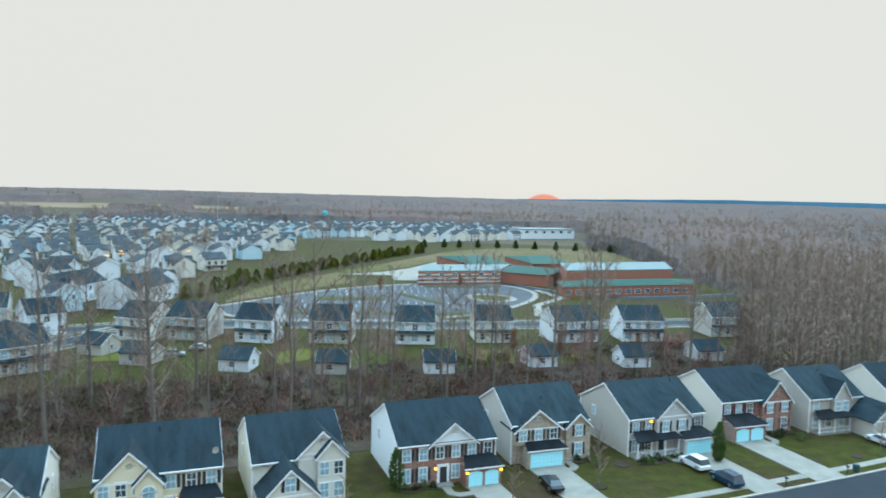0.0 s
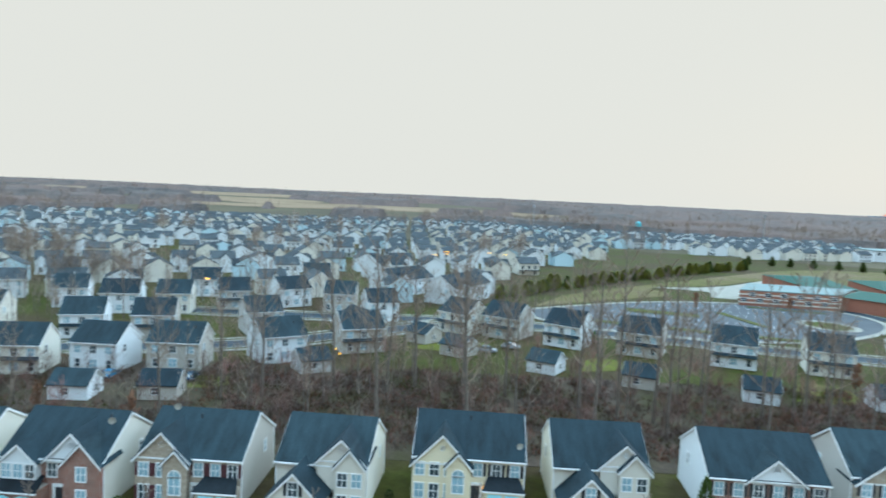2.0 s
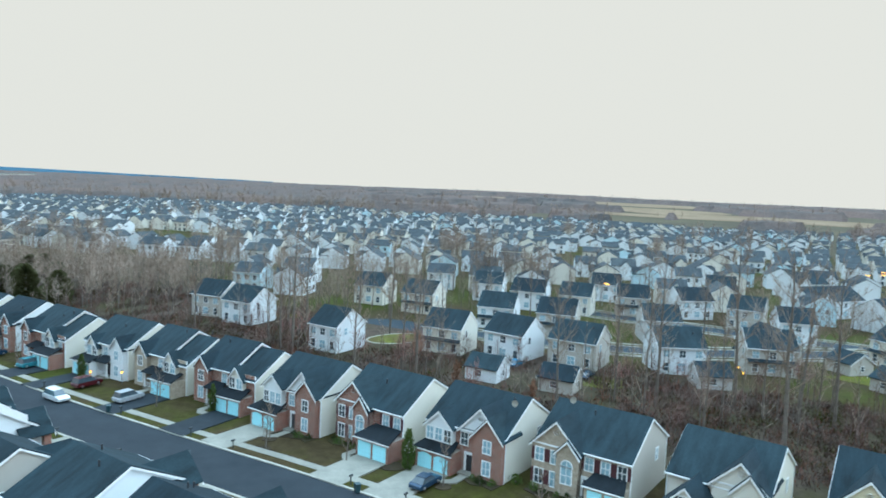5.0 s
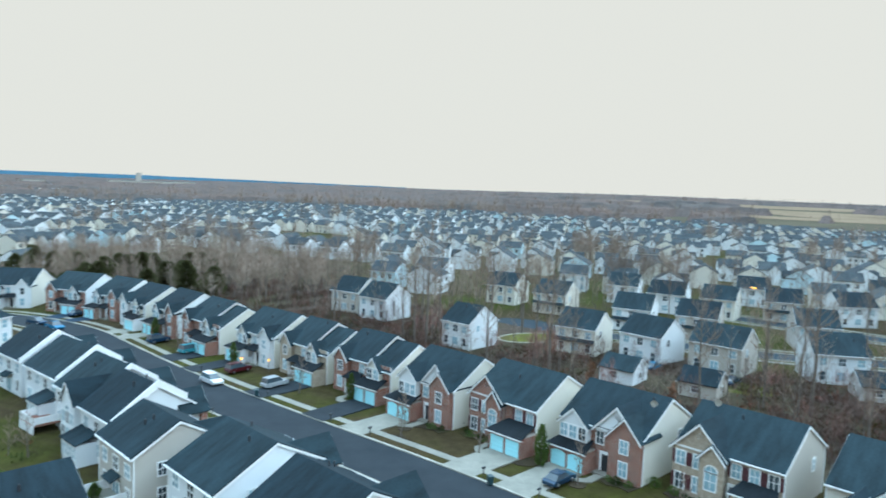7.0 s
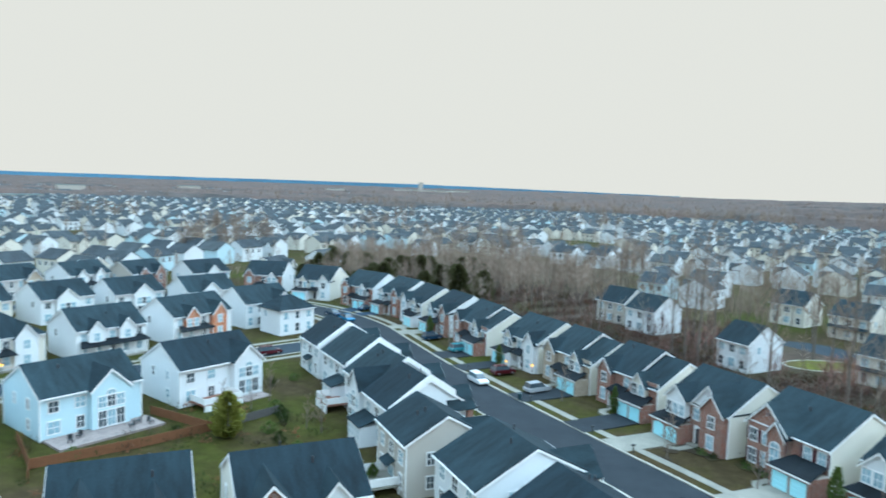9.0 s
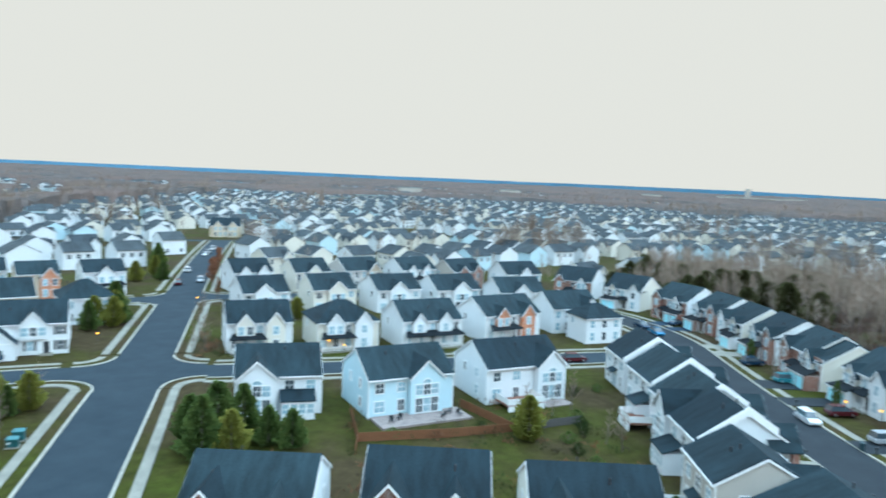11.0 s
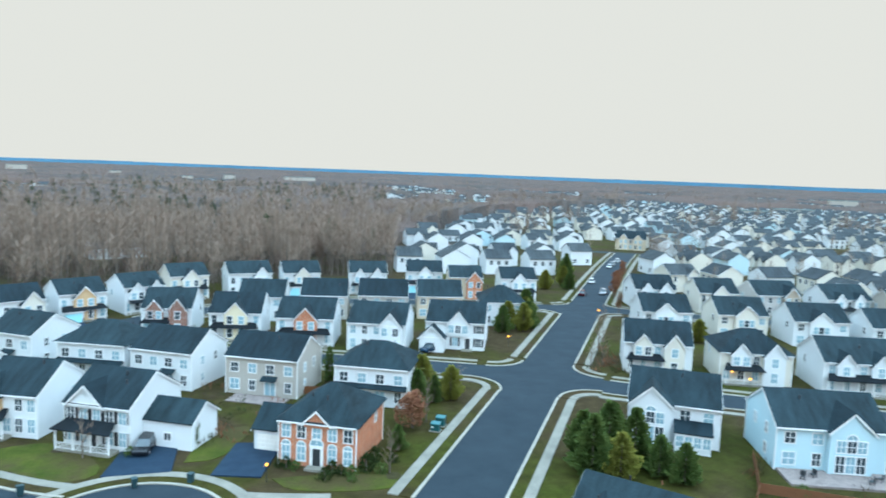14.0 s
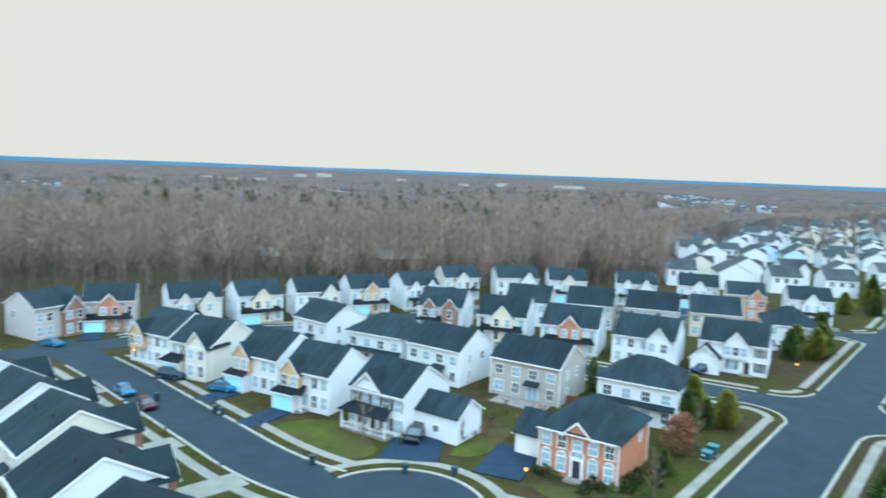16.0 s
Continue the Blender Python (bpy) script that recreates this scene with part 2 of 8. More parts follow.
def canopy(name, dark, light, warm):
    """Tree tops of a leafless wood seen from far: broad tones, single crowns and twigs."""
    m, nt, b = mat(name, 0.95, spec=0.02)
    co = coords(nt)
    col = mix(nt, ramp(nt, noise_tex(nt, co, 0.006, 4), [(0.40, (0, 0, 0)), (0.62, (1, 1, 1))]), ramp(nt, noise_tex(nt, co, 0.03, 5), [(0.3, dark), (0.7, light)]), warm)
    f = noise_tex(nt, co, 0.3, 6, 0.75)
    for fac, lo, hi in ((f, 0.6, 1.3), (noise_tex(nt, co, 1.1, 4, 0.7), 0.65, 1.3)):
        col = mix(nt, 1.0, col, ramp(nt, fac, [(0.3, (lo,) * 3), (0.7, (hi,) * 3)]), "MULTIPLY")
    nt.links.new(col, b.inputs["Base Color"])
    bump(nt, b, f, 0.5, 1.0)
    return m


CANOPY = canopy("bare_wood_canopy", (0.060, 0.057, 0.055), (0.140, 0.121, 0.111), (0.140, 0.104, 0.090))
RUSSET = mottled("dry_russet_leaves", (0.155, 0.072, 0.041), (0.26, 0.122, 0.066), 0.6, 0.9, 5.0, 0.3, 0.02, spec=0.1)
BRUSHD = mottled("dark_brush_twigs", (0.056, 0.042, 0.036), (0.125, 0.088, 0.074), 0.3, 0.95, 5.0, 0.3, 0.02, spec=0.05)
THICKET = mottled("thicket_twigs", (0.098, 0.058, 0.047), (0.182, 0.110, 0.090), 0.3, 0.95, 5.0, 0.3, 0.02, spec=0.05)
RUSSETD = mottled("fallen_russet_leaves", (0.110, 0.054, 0.038), (0.190, 0.095, 0.066), 0.4, 0.95, 5.0, 0.3, 0.02, spec=0.05)
PINED = mottled("dull_pine_needles", (0.030, 0.044, 0.021), (0.062, 0.078, 0.036), 0.5, 0.95, 5.0, 0.3, 0.05, spec=0.05)
OLIVEG = mottled("dull_olive_needles", (0.060, 0.066, 0.030), (0.115, 0.118, 0.054), 0.5, 0.95, 5.0, 0.3, 0.05, spec=0.05)
REDTWIG = mottled("reddish_twigs", (0.20, 0.105, 0.088), (0.34, 0.195, 0.165), 0.3, 0.95, 5.0, 0.3, 0.02, spec=0.05)
FIR = mottled("evergreen_needles", (0.058, 0.098, 0.026), (0.122, 0.165, 0.042), 0.7, 0.9, 6.0, 0.4, 0.05, spec=0.1)
HEDGEG = mottled("dark_hedge_leaves", (0.018, 0.032, 0.010), (0.045, 0.065, 0.018), 0.9, 0.9, 7.0, 0.4, 0.04, spec=0.1)
FIRY = mottled("yellowish_evergreen", (0.145, 0.160, 0.028), (0.27, 0.265, 0.055), 0.7, 0.9, 6.0, 0.4, 0.05, spec=0.1)
WOODDECK = plain("weathered_deck_wood", (0.20, 0.10, 0.07), 0.8, spec=0.2)
FENCE = plain("brown_fence_wood", (0.16, 0.075, 0.035), 0.8, spec=0.2)
TYRE = plain("tyre_rubber", (0.02, 0.02, 0.02), 0.8)
RIM = plain("alloy_wheel", (0.4, 0.4, 0.42), 0.3, 0.8)
LAMP = glow("sodium_lamp_glow", (1.0, 0.42, 0.03), 4.0)
METALR = plain("green_metal_roof", (0.030, 0.078, 0.060), 0.8, 0.0, 0.15)
METALW = plain("white_membrane_roof", (0.155, 0.205, 0.20), 0.8, spec=0.15)
LOTASPH = mottled("weathered_car_park_asphalt", (0.052, 0.060, 0.068), (0.078, 0.088, 0.097), 0.1, 0.9, 6.0, 0.2, 0.01)
LINE = plain("white_road_paint", (0.62, 0.63, 0.63), 0.7)
RIDGE = plain("haze_blue_ridge", (0.12, 0.25, 0.38), 0.95, spec=0.0, var=0.15, scale=0.003)
POLE = plain("galvanised_pole", (0.30, 0.31, 0.32), 0.5, 0.5)


# ---- mesh helpers ----
class Geo:
    """Vertices and faces collected for one mesh."""

    def __init__(self):
        self.v, self.f, self.m = [], [], []

    def add(self, vs, fs, slot=0):
        n = len(self.v)
        self.v.extend(vs)
        self.f.extend([tuple(i + n for i in f) for f in fs])
        self.m.extend([slot] * len(fs))
        return self

    def box(self, x0, x1, y0, y1, z0, z1, slot=0):
        vs = [(x0, y0, z0), (x1, y0, z0), (x1, y1, z0), (x0, y1, z0), (x0, y0, z1), (x1, y0, z1), (x1, y1, z1), (x0, y1, z1)]
        fs = [(0, 3, 2, 1), (4, 5, 6, 7), (0, 1, 5, 4), (1, 2, 6, 5), (2, 3, 7, 6), (3, 0, 4, 7)]
        return self.add(vs, fs, slot)

    def prism(self, prof, axis, a, b, slot=0):
        """A closed profile pushed along x (profile in y, z) or along y (profile in x, z)."""
        n = len(prof)
        if axis == "x":
            vs = [(a, p, q) for p, q in prof] + [(b, p, q) for p, q in prof]
        elif axis == "y":
            vs = [(p, a, q) for p, q in prof] + [(p, b, q) for p, q in prof]
        else:
            vs = [(p, q, a) for p, q in prof] + [(p, q, b) for p, q in prof]
        fs = [tuple(range(n))[::-1], tuple(range(n, 2 * n))] + [(i, (i + 1) % n, n + (i + 1) % n, n + i) for i in range(n)]
        return self.add(vs, fs, slot)

    def tube(self, p, q, r0, r1, sides=5, slot=0):
        p, q = Vector(p), Vector(q)
        d = (q - p)
        if d.length < 1e-6:
            return self
        d.normalize()
        u = d.orthogonal().normalized()
        w = d.cross(u)
        vs = []
        for c, r in ((p, r0), (q, r1)):
            for i in range(sides):
                a = 2 * math.pi * i / sides
                vs.append(tuple(c + (u * math.cos(a) + w * math.sin(a)) * r))
        fs = [(i, (i + 1) % sides, sides + (i + 1) % sides, sides + i) for i in range(sides)] + [tuple(range(sides, 2 * sides))]
        return self.add(vs, fs, slot)

    def mesh(self, name, mats):
        me = bpy.data.meshes.new(name)
        me.from_pydata(self.v, [], self.f)
        for m in mats:
            me.materials.append(m)
        if len(mats) > 1:
            me.polygons.foreach_set("material_index", self.m)
        me.update()
        return me


def part(name, geo, mats, parent=None, label="", m=None):
    """One mesh object under a thing or a part."""
    me = geo if isinstance(geo, bpy.types.Mesh) else geo.mesh(name, mats if isinstance(mats, (list, tuple)) else [mats])
    ob = new(name, me)
    ob.parent = parent
    if m is not None:
        ob.matrix_local = m
    if label:
        ob["label"] = label
    return ob


def setting(name, geo, m, label, category):
    return tagged(part(name, geo, m), label, category, kind="structure")

# ---- houses ----
WIN_CACHE = {}


def grid_sheet(g, xs, zs, keep, y, depth):
    """A sheet of cells in the x-z plane with its rim turned back; keep(i, j) gives the slot of a cell, or None for a hole."""
    n = len(g.v)
    k = len(xs)
    for yy in (y, y + depth):
        g.v += [(x, yy, z) for z in zs for x in xs]
    m = k * len(zs)
    solid = {(i, j): keep(i, j) for i in range(k - 1) for j in range(len(zs) - 1)}
    at = lambda i, j, back: n + j * k + i + (m if back else 0)
    for (i, j), slot in solid.items():
        if slot is None:
            continue
        g.f.append((at(i, j, 0), at(i + 1, j, 0), at(i + 1, j + 1, 0), at(i, j + 1, 0)))
        g.m.append(slot)
        for (di, dj, p, q) in ((-1, 0, (i, j + 1), (i, j)), (1, 0, (i + 1, j), (i + 1, j + 1)), (0, -1, (i, j), (i + 1, j)), (0, 1, (i + 1, j + 1), (i, j + 1))):
            if solid.get((i + di, j + dj)) is None:
                g.f.append((at(*p, 0), at(*p, 1), at(*q, 1), at(*q, 0)))
                g.m.append(slot)


def window_mesh(w, h, style, lit):
    """style 2: pane, and frame with bars, apart; style 1: one sheet of frame and panes."""
    key = (round(w, 2), round(h, 2), style, lit)
    if key not in WIN_CACHE:
        t, bar = 0.12, 0.032 if style == 2 else 0.04
        nc = max(2, round(w / 0.8)) if style == 2 else (2 if w > 1.2 else 1)
        xs = [-w / 2 - t, -w / 2]
        for k in range(1, nc):
            x = -w / 2 + w * k / nc
            xs += [x - bar, x + bar]
        xs += [w / 2, w / 2 + t]
        zs = [-t, 0, h / 2 - bar, h / 2 + bar, h, h + t]
        if h < 1.0:
            zs = [-t, 0, h, h + t]
        glass = GLASSL if lit else GLASS
        if style == 2:
            pane, fr = Geo(), Geo()
            pane.box(-w / 2, w / 2, -0.03, 0.0, 0, h)
            grid_sheet(fr, xs, zs, lambda i, j: None if i % 2 and j % 2 else 0, -0.09, 0.09)
            WIN_CACHE[key] = (pane.mesh("window", [glass]), fr.mesh("window_frame", [TRIM]))
        else:
            one = Geo()
            grid_sheet(one, xs, zs, lambda i, j: 0 if i % 2 and j % 2 else 1, -0.07, 0.07)
            WIN_CACHE[key] = (one.mesh("window", [glass, TRIM]), None)
    return WIN_CACHE[key]


SHUT_CACHE = {}


def shutter_mesh(h, m):
    key = (round(h, 2), m.name)
    if key not in SHUT_CACHE:
        g = Geo().box(-0.2, 0.2, -0.05, 0, 0, h)
        for k in range(2):
            g.box(-0.15, 0.15, -0.075, -0.05, 0.1 + k * h / 2, h / 2 - 0.08 + k * h / 2)
        SHUT_CACHE[key] = g.mesh("shutter", [m])
    return SHUT_CACHE[key]


DRIVES, WALKS = [], []
TURN = {"front": 0, "back": 180, "left": -90, "right": 90}


def window(root, x, y, z, w, h, side, lod, shut=None, lit=False):
    me, fr = window_mesh(w, h, 2 if lod == 2 else 1, lit)
    ob = part("window", me, None, root, m=pose(x, y, z, 0, 0, TURN[side]))
    if fr:
        part("window_frame", fr, None, ob)
        if shut:
            for s in (-1, 1):
                part("shutter", shutter_mesh(h, shut), None, ob, m=pose(s * (w / 2 + 0.33), 0, 0))
    return ob


ARCH_CACHE = {}


def arched_window(root, x, y, z, r, turn):
    """A half-round light with its white surround."""
    if r not in ARCH_CACHE:
        n = 10
        pane, fr = Geo(), Geo()
        arc = [(r * math.cos(math.pi * k / n), r * math.sin(math.pi * k / n)) for k in range(n + 1)]
        pane.prism(arc[::-1], "y", -0.03, 0.0)
        for (a, b), (c, d) in zip(arc, arc[1:]):
            q = (r + 0.13) / r
            fr.prism([(a, b), (a * q, b * q), (c * q, d * q), (c, d)], "y", -0.09, 0.0)
        fr.box(-r - 0.13, r + 0.13, -0.09, 0.0, -0.12, 0.0)
        fr.box(-0.03, 0.03, -0.07, 0.0, 0.0, r)
        ARCH_CACHE[r] = (pane.mesh("arched_window", [GLASSL]), fr.mesh("window_frame", [TRIM]))
    ob = part("arched_window", ARCH_CACHE[r][0], None, root, m=pose(x, y, z, 0, 0, turn))
    part("window_frame", ARCH_CACHE[r][1], None, ob)
    return ob


def gable_trim(g, prof, axis, pos, depth, drop=0.24):
    """Rake boards along a peaked profile of three points."""
    (a0, z0), (a1, z1), (a2, z2) = prof
    p = [(a0, z0), (a1, z1), (a2, z2), (a2, z2 - drop), (a1, z1 - drop), (a0, z0 - drop)]
    n = len(p)
    b = pos + depth
    if axis == "x":
        vs = [(pos, q, r) for q, r in p] + [(b, q, r) for q, r in p]
    else:
        vs = [(q, pos, r) for q, r in p] + [(q, b, r) for q, r in p]
    fs = [(0, 1, 4, 5), (1, 2, 3, 4), (n + 5, n + 4, n + 1, n), (n + 4, n + 3, n + 2, n + 1)]
    fs += [(i, n + i, n + (i + 1) % n, (i + 1) % n) for i in range(n)]
    g.add(vs, fs)


def roof_prof(half, e, r, over, th):
    """Peaked slab: from eave to ridge to eave, with thickness."""
    s = (r - e) / half
    o = half + over
    return [(-o, e - over * s), (0, r), (o, e - over * s), (o, e - over * s + th), (0, r + th), (-o, e - over * s + th)]


def add_roof(g, half, e, r, axis, a, b, centre=0.0, over=0.4, th=0.16):
    p = [(q + centre, z) for q, z in roof_prof(half, e, r, over, th)]
    n = 6
    if axis == "x":
        vs = [(a, q, z) for q, z in p] + [(b, q, z) for q, z in p]
    else:
        vs = [(q, a, z) for q, z in p] + [(q, b, z) for q, z in p]
    fs = [(0, 1, 4, 5), (1, 2, 3, 4), (n + 5, n + 4, n + 1, n), (n + 4, n + 3, n + 2, n + 1)]
    fs += [(i, n + i, n + (i + 1) % n, (i + 1) % n) for i in range(n)]
    g.add(vs, fs)


def shed_roof(g, x0, x1, y_wall, y_out, z_wall, z_out, th=0.14, over=0.3):
    s = (z_wall - z_out) / max(0.01, (y_wall - y_out))
    yo = y_out - over
    zo = z_out - over * s
    hip = min(0.8, (x1 - x0) * 0.15)
    vs = [(x0 - over, yo, zo), (x1 + over, yo, zo), (x1 - hip + over, y_wall, z_wall), (x0 + hip - over, y_wall, z_wall)]
    vs += [(x, y, z + th) for x, y, z in vs]
    g.add(vs, [(3, 2, 1, 0), (4, 5, 6, 7), (0, 1, 5, 4), (1, 2, 6, 5), (2, 3, 7, 6), (3, 0, 4, 7)])


def door_hood(root, x, y, roofm):
    """A glazed garden door under a small pitched hood."""
    ob = part("garden_door", Geo().box(x - 0.85, x + 0.85, y, y + 0.05, 0.2, 2.25), GLASSL, root)
    fr = Geo().box(x - 0.97, x - 0.85, y, y + 0.09, 0.2, 2.25).box(x + 0.85, x + 0.97, y, y + 0.09, 0.2, 2.25).box(x - 0.97, x + 0.97, y, y + 0.09, 2.25, 2.4).box(x - 0.05, x + 0.05, y, y + 0.09, 0.2, 2.25)
    part("door_frame", fr, TRIM, ob)
    g = Geo()
    vs = [(x - 1.3, y, 3.15), (x + 1.3, y, 3.15), (x + 1.3, y + 1.1, 2.62), (x - 1.3, y + 1.1, 2.62)]
    vs += [(a, b, c + 0.12) for a, b, c in vs]
    g.add(vs, [(3, 2, 1, 0), (4, 5, 6, 7), (0, 1, 5, 4), (1, 2, 6, 5), (2, 3, 7, 6), (3, 0, 4, 7)])
    part("door_hood", g, roofm, root)


DOOR_CACHE = {}


def door_mesh(w, h, arched):
    """A panelled garage door in one piece: raised fields on a common sheet."""
    key = (round(w, 2), round(h, 2), arched)
    if key in DOOR_CACHE:
        return DOOR_CACHE[key]
    g = Geo()
    nc, nr = max(3, round(w / 0.62)), 4
    rise = lambda x: (0.3 * (math.sin(math.pi * x / w) - 1) if arched else 0.0)
    xs = [w * i / nc for i in range(nc + 1)]
    for j in range(nr + 1):
        for x in xs:
            g.v.append((x - w / 2, -0.04, (h + rise(x)) * j / nr))
    for j in range(nr):
        for i in range(nc):
            o = [j * (nc + 1) + i, j * (nc + 1) + i + 1, (j + 1) * (nc + 1) + i + 1, (j + 1) * (nc + 1) + i]
            c = [g.v[k] for k in o]
            mx, mz = sum(p[0] for p in c) / 4, sum(p[2] for p in c) / 4
            n = len(g.v)
            g.v += [(mx + (p[0] - mx) * 0.74, -0.075, mz + (p[2] - mz) * 0.74) for p in c]
            g.f.append((n, n + 1, n + 2, n + 3))
            g.f += [(o[k], o[(k + 1) % 4], n + (k + 1) % 4, n + k) for k in range(4)]
    n = len(g.v)
    rim = [i for i in range(nc + 1)] + [j * (nc + 1) + nc for j in range(1, nr + 1)] + [nr * (nc + 1) + i for i in range(nc - 1, -1, -1)] + [j * (nc + 1) for j in range(nr - 1, 0, -1)]
    g.v += [(g.v[i][0], 0.02, g.v[i][2]) for i in rim]
    m = len(rim)
    g.f += [(rim[(k + 1) % m], rim[k], n + k, n + (k + 1) % m) for k in range(m)]
    g.m = [0] * len(g.f)
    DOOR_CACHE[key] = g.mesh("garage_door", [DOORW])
    return DOOR_CACHE[key]


def garage_door(root, x0, x1, y, h=2.15, doors=2, arched=False, turn=0):
    w = (x1 - x0) / doors
    for k in range(doors):
        part("garage_door", door_mesh(w - 0.36, h, arched), None, root, m=pose(x0 + (k + 0.5) * w, y, 0.04, 0, 0, turn))


def house(x, y, yaw, W, D=12.0, e=5.8, r=9.4, wall="white", front=None, gables=(), garage=None, sheds=(), cols=5, lod=2,
          rear=None, label="", group="", roof=None, door=None, shut=None, hip=False, step=None, rear_shed=False, ends=1, lowwin=True, mirror=False, skip="", annex=None, sunroom=None, arch=False, party=0.0, category="house"):
    """A two-storey house; local x runs along the ridge, the front looks to -y.
    gables: (x, width, projection, eave, peak, base, face, windows); garage: (x0, x1, projection, doors, arched); sheds: (x0, x1, projection, z_wall, z_out)."""
    if mirror:
        gables = [(-a[0],) + tuple(a[1:]) for a in gables]
        if garage:
            garage = (-garage[1], -garage[0]) + tuple(garage[2:])
        sheds = [(-a[1], -a[0]) + tuple(a[2:]) for a in sheds]
        door = -door if door is not None else None
    root = new("house")
    root.matrix_world = pose(x, y, 0, 0, 0, yaw)
    if garage:
        DRIVES.append((x, y, yaw, (garage[0] + garage[1]) / 2, -D / 2 - garage[2], garage[1] - garage[0]))
    if garage and door is not None and lod == 2:
        WALKS.append((x, y, yaw, door, -D / 2 - 1.3, -D / 2 - garage[2] - 1.8, garage[0] + 0.3 if garage[0] > door else garage[1] - 0.3))
    roofm = roof or ROOF
    wallm = FACE[wall]
    fm = FACE[front] if front else wallm
    hw, hd = W / 2, D / 2
    shut = {"dark": SHUT, "red": SHUTR, None: None}[shut]
    # walls; a stepped house has a lower stretch on its +x side
    segs = [(-hw, step[0], 0.0), (step[0], hw, step[1])] if step else [(-hw, hw, 0.0)]
    g = Geo()
    if hip:
        g.box(-hw, hw, -hd, hd, 0, e)
    else:
        for a, b, dz in segs:
            g.prism([(-hd, 0), (hd, 0), (hd, e - dz), (0, r - dz), (-hd, e - dz)], "x", a, b)
    part("wall", g, wallm, root)
    if front and front != wall:
        part("front_wall", Geo().box(-hw + 0.01, hw - 0.01, -hd - 0.08, -hd, 0, e - 0.02), fm, root)
    # main roof
    g = Geo()
    if hip:
        o, s = 0.45, (r - e) / hd
        zz = e - o * s
        b = [(-hw - o, -hd - o, zz), (hw + o, -hd - o, zz), (hw + o, hd + o, zz), (-hw - o, hd + o, zz)]
        k = max(hw - hd * 0.85, 0.4)
        for dz in (0.0, 0.16):
            g.v.extend([(p, q, t + dz) for p, q, t in b] + [(-k, 0, r + dz), (k, 0, r + dz)])
        g.f += [(6, 7, 11, 10), (7, 8, 11), (8, 9, 10, 11), (9, 6, 10), (0, 1, 7, 6), (1, 2, 8, 7), (2, 3, 9, 8), (3, 0, 6, 9), (3, 2, 1, 0)]
        g.m += [0] * 9
    else:
        for a, b, dz in segs:
            add_roof(g, hd, e - dz, r - dz, "x", a - 0.14 * (a == -hw), b + 0.14 * (b == hw or dz == 0.0))
    part("roof", g, roofm, root)
    s = (r - e) / hd
    if not hip and lod >= 1:
        for xr, dz in [(-hw - 0.20, 0.0), (hw + 0.14, segs[-1][2])] + ([(step[0] + 0.14, 0.0)] if step else []):
            g = Geo()
            zz = e - 0.4 * s - dz
            gable_trim(g, [(-hd - 0.42, zz - 0.01), (0, r - dz + 0.02), (hd + 0.42, zz - 0.01)], "x", xr, 0.06, 0.24)
            part("rake_board", g, TRIM, root)
    if lod >= 1:
        for sy in (-1, 1):
            zz = e - 0.42 * s
            for a, b, dz in segs:
                g = Geo().box(a - 0.14 * (a == -hw), b + 0.14 * (b == hw), sy * (hd + 0.47) - 0.07, sy * (hd + 0.47) + 0.07, zz - dz - 0.06, zz - dz + 0.10)
                part("gutter", g, TRIM, root)
    if party:
        # the end wall stands above the roof of the lower house next to it
        g = Geo()
        for y0, y1 in ((0.0, hd + 0.4), (-3.6, 0.0)):
            z0, z1 = r - abs(y0) * s, r - abs(y1) * s
            g.prism([(y0, z0 - 0.3), (y1, z1 - 0.3), (y1, z1 + party), (y0, z0 + party)], "x", -hw - 0.32, -hw - 0.15)
        part("end_wall_coping", g, TRIM, root)
    if lod == 2:
        for sx in (-1, 1):
            for sy in (-1, 1):
                part("corner_board", Geo().box(sx * (hw + 0.015) - 0.07, sx * (hw + 0.015) + 0.07, sy * (hd + 0.03) - 0.07, sy * (hd + 0.03) + 0.07, 0, e - 0.05), TRIM, root)
    if lod >= 1:
        rng = random.Random(int(x * 13 + y * 7))
        for k in range(2 if lod == 2 else 1):
            px, py = rng.uniform(-hw * 0.7, hw * 0.7), rng.choice((-1, 1)) * rng.uniform(0.8, hd * 0.5)
            zr = r - abs(py) * s
            part("vent_pipe", Geo().tube((px, py, zr - 0.1), (px, py, zr + 0.75), 0.09, 0.09, 7), PIPE, root)
    # front gables
    cover1, cover2 = [], []
    for (gx, gw, gp, ge, gz, gb, face, nw) in gables:
        gh = gw / 2
        yf = -hd - gp
        fmat = FACE[face]
        body = Geo()
        body.prism([(gx - gh, gb), (gx + gh, gb), (gx + gh, ge), (gx, gz), (gx - gh, ge)], "y", yf, -hd + 0.02)
        gob = part("front_gable", body, fmat, root)
        rg = Geo()
        yend = -hd * (r - gz) / (r - e) if r > gz else 0.0
        add_roof(rg, gh, ge, gz, "y", yf - 0.28, yend + 0.1, gx, 0.32, 0.14)
        part("gable_roof", rg, roofm, gob)
        gs = (gz - ge) / gh
        if lod >= 1:
            tg = Geo()
            zz = ge - 0.34 * gs
            gable_trim(tg, [(gx - gh - 0.34, zz), (gx, gz + 0.02), (gx + gh + 0.34, zz)], "y", yf - 0.34, 0.06, 0.28)
            part("rake_board", tg, TRIM, gob)
        if lod == 2 and gw > 4.2:
            tg = Geo().tube((gx, yf - 0.06, ge + (gz - ge) * 0.54), (gx, yf, ge + (gz - ge) * 0.54), 0.36, 0.36, 12)
            part("gable_vent", tg, TRIM, gob)
            part("belt_trim", Geo().box(gx - gh, gx + gh, yf - 0.05, yf, ge - 0.12, ge + 0.08), TRIM, gob)
        if gb < 4.5:
            cover2.append((gx - gh - 0.4, gx + gh + 0.4))
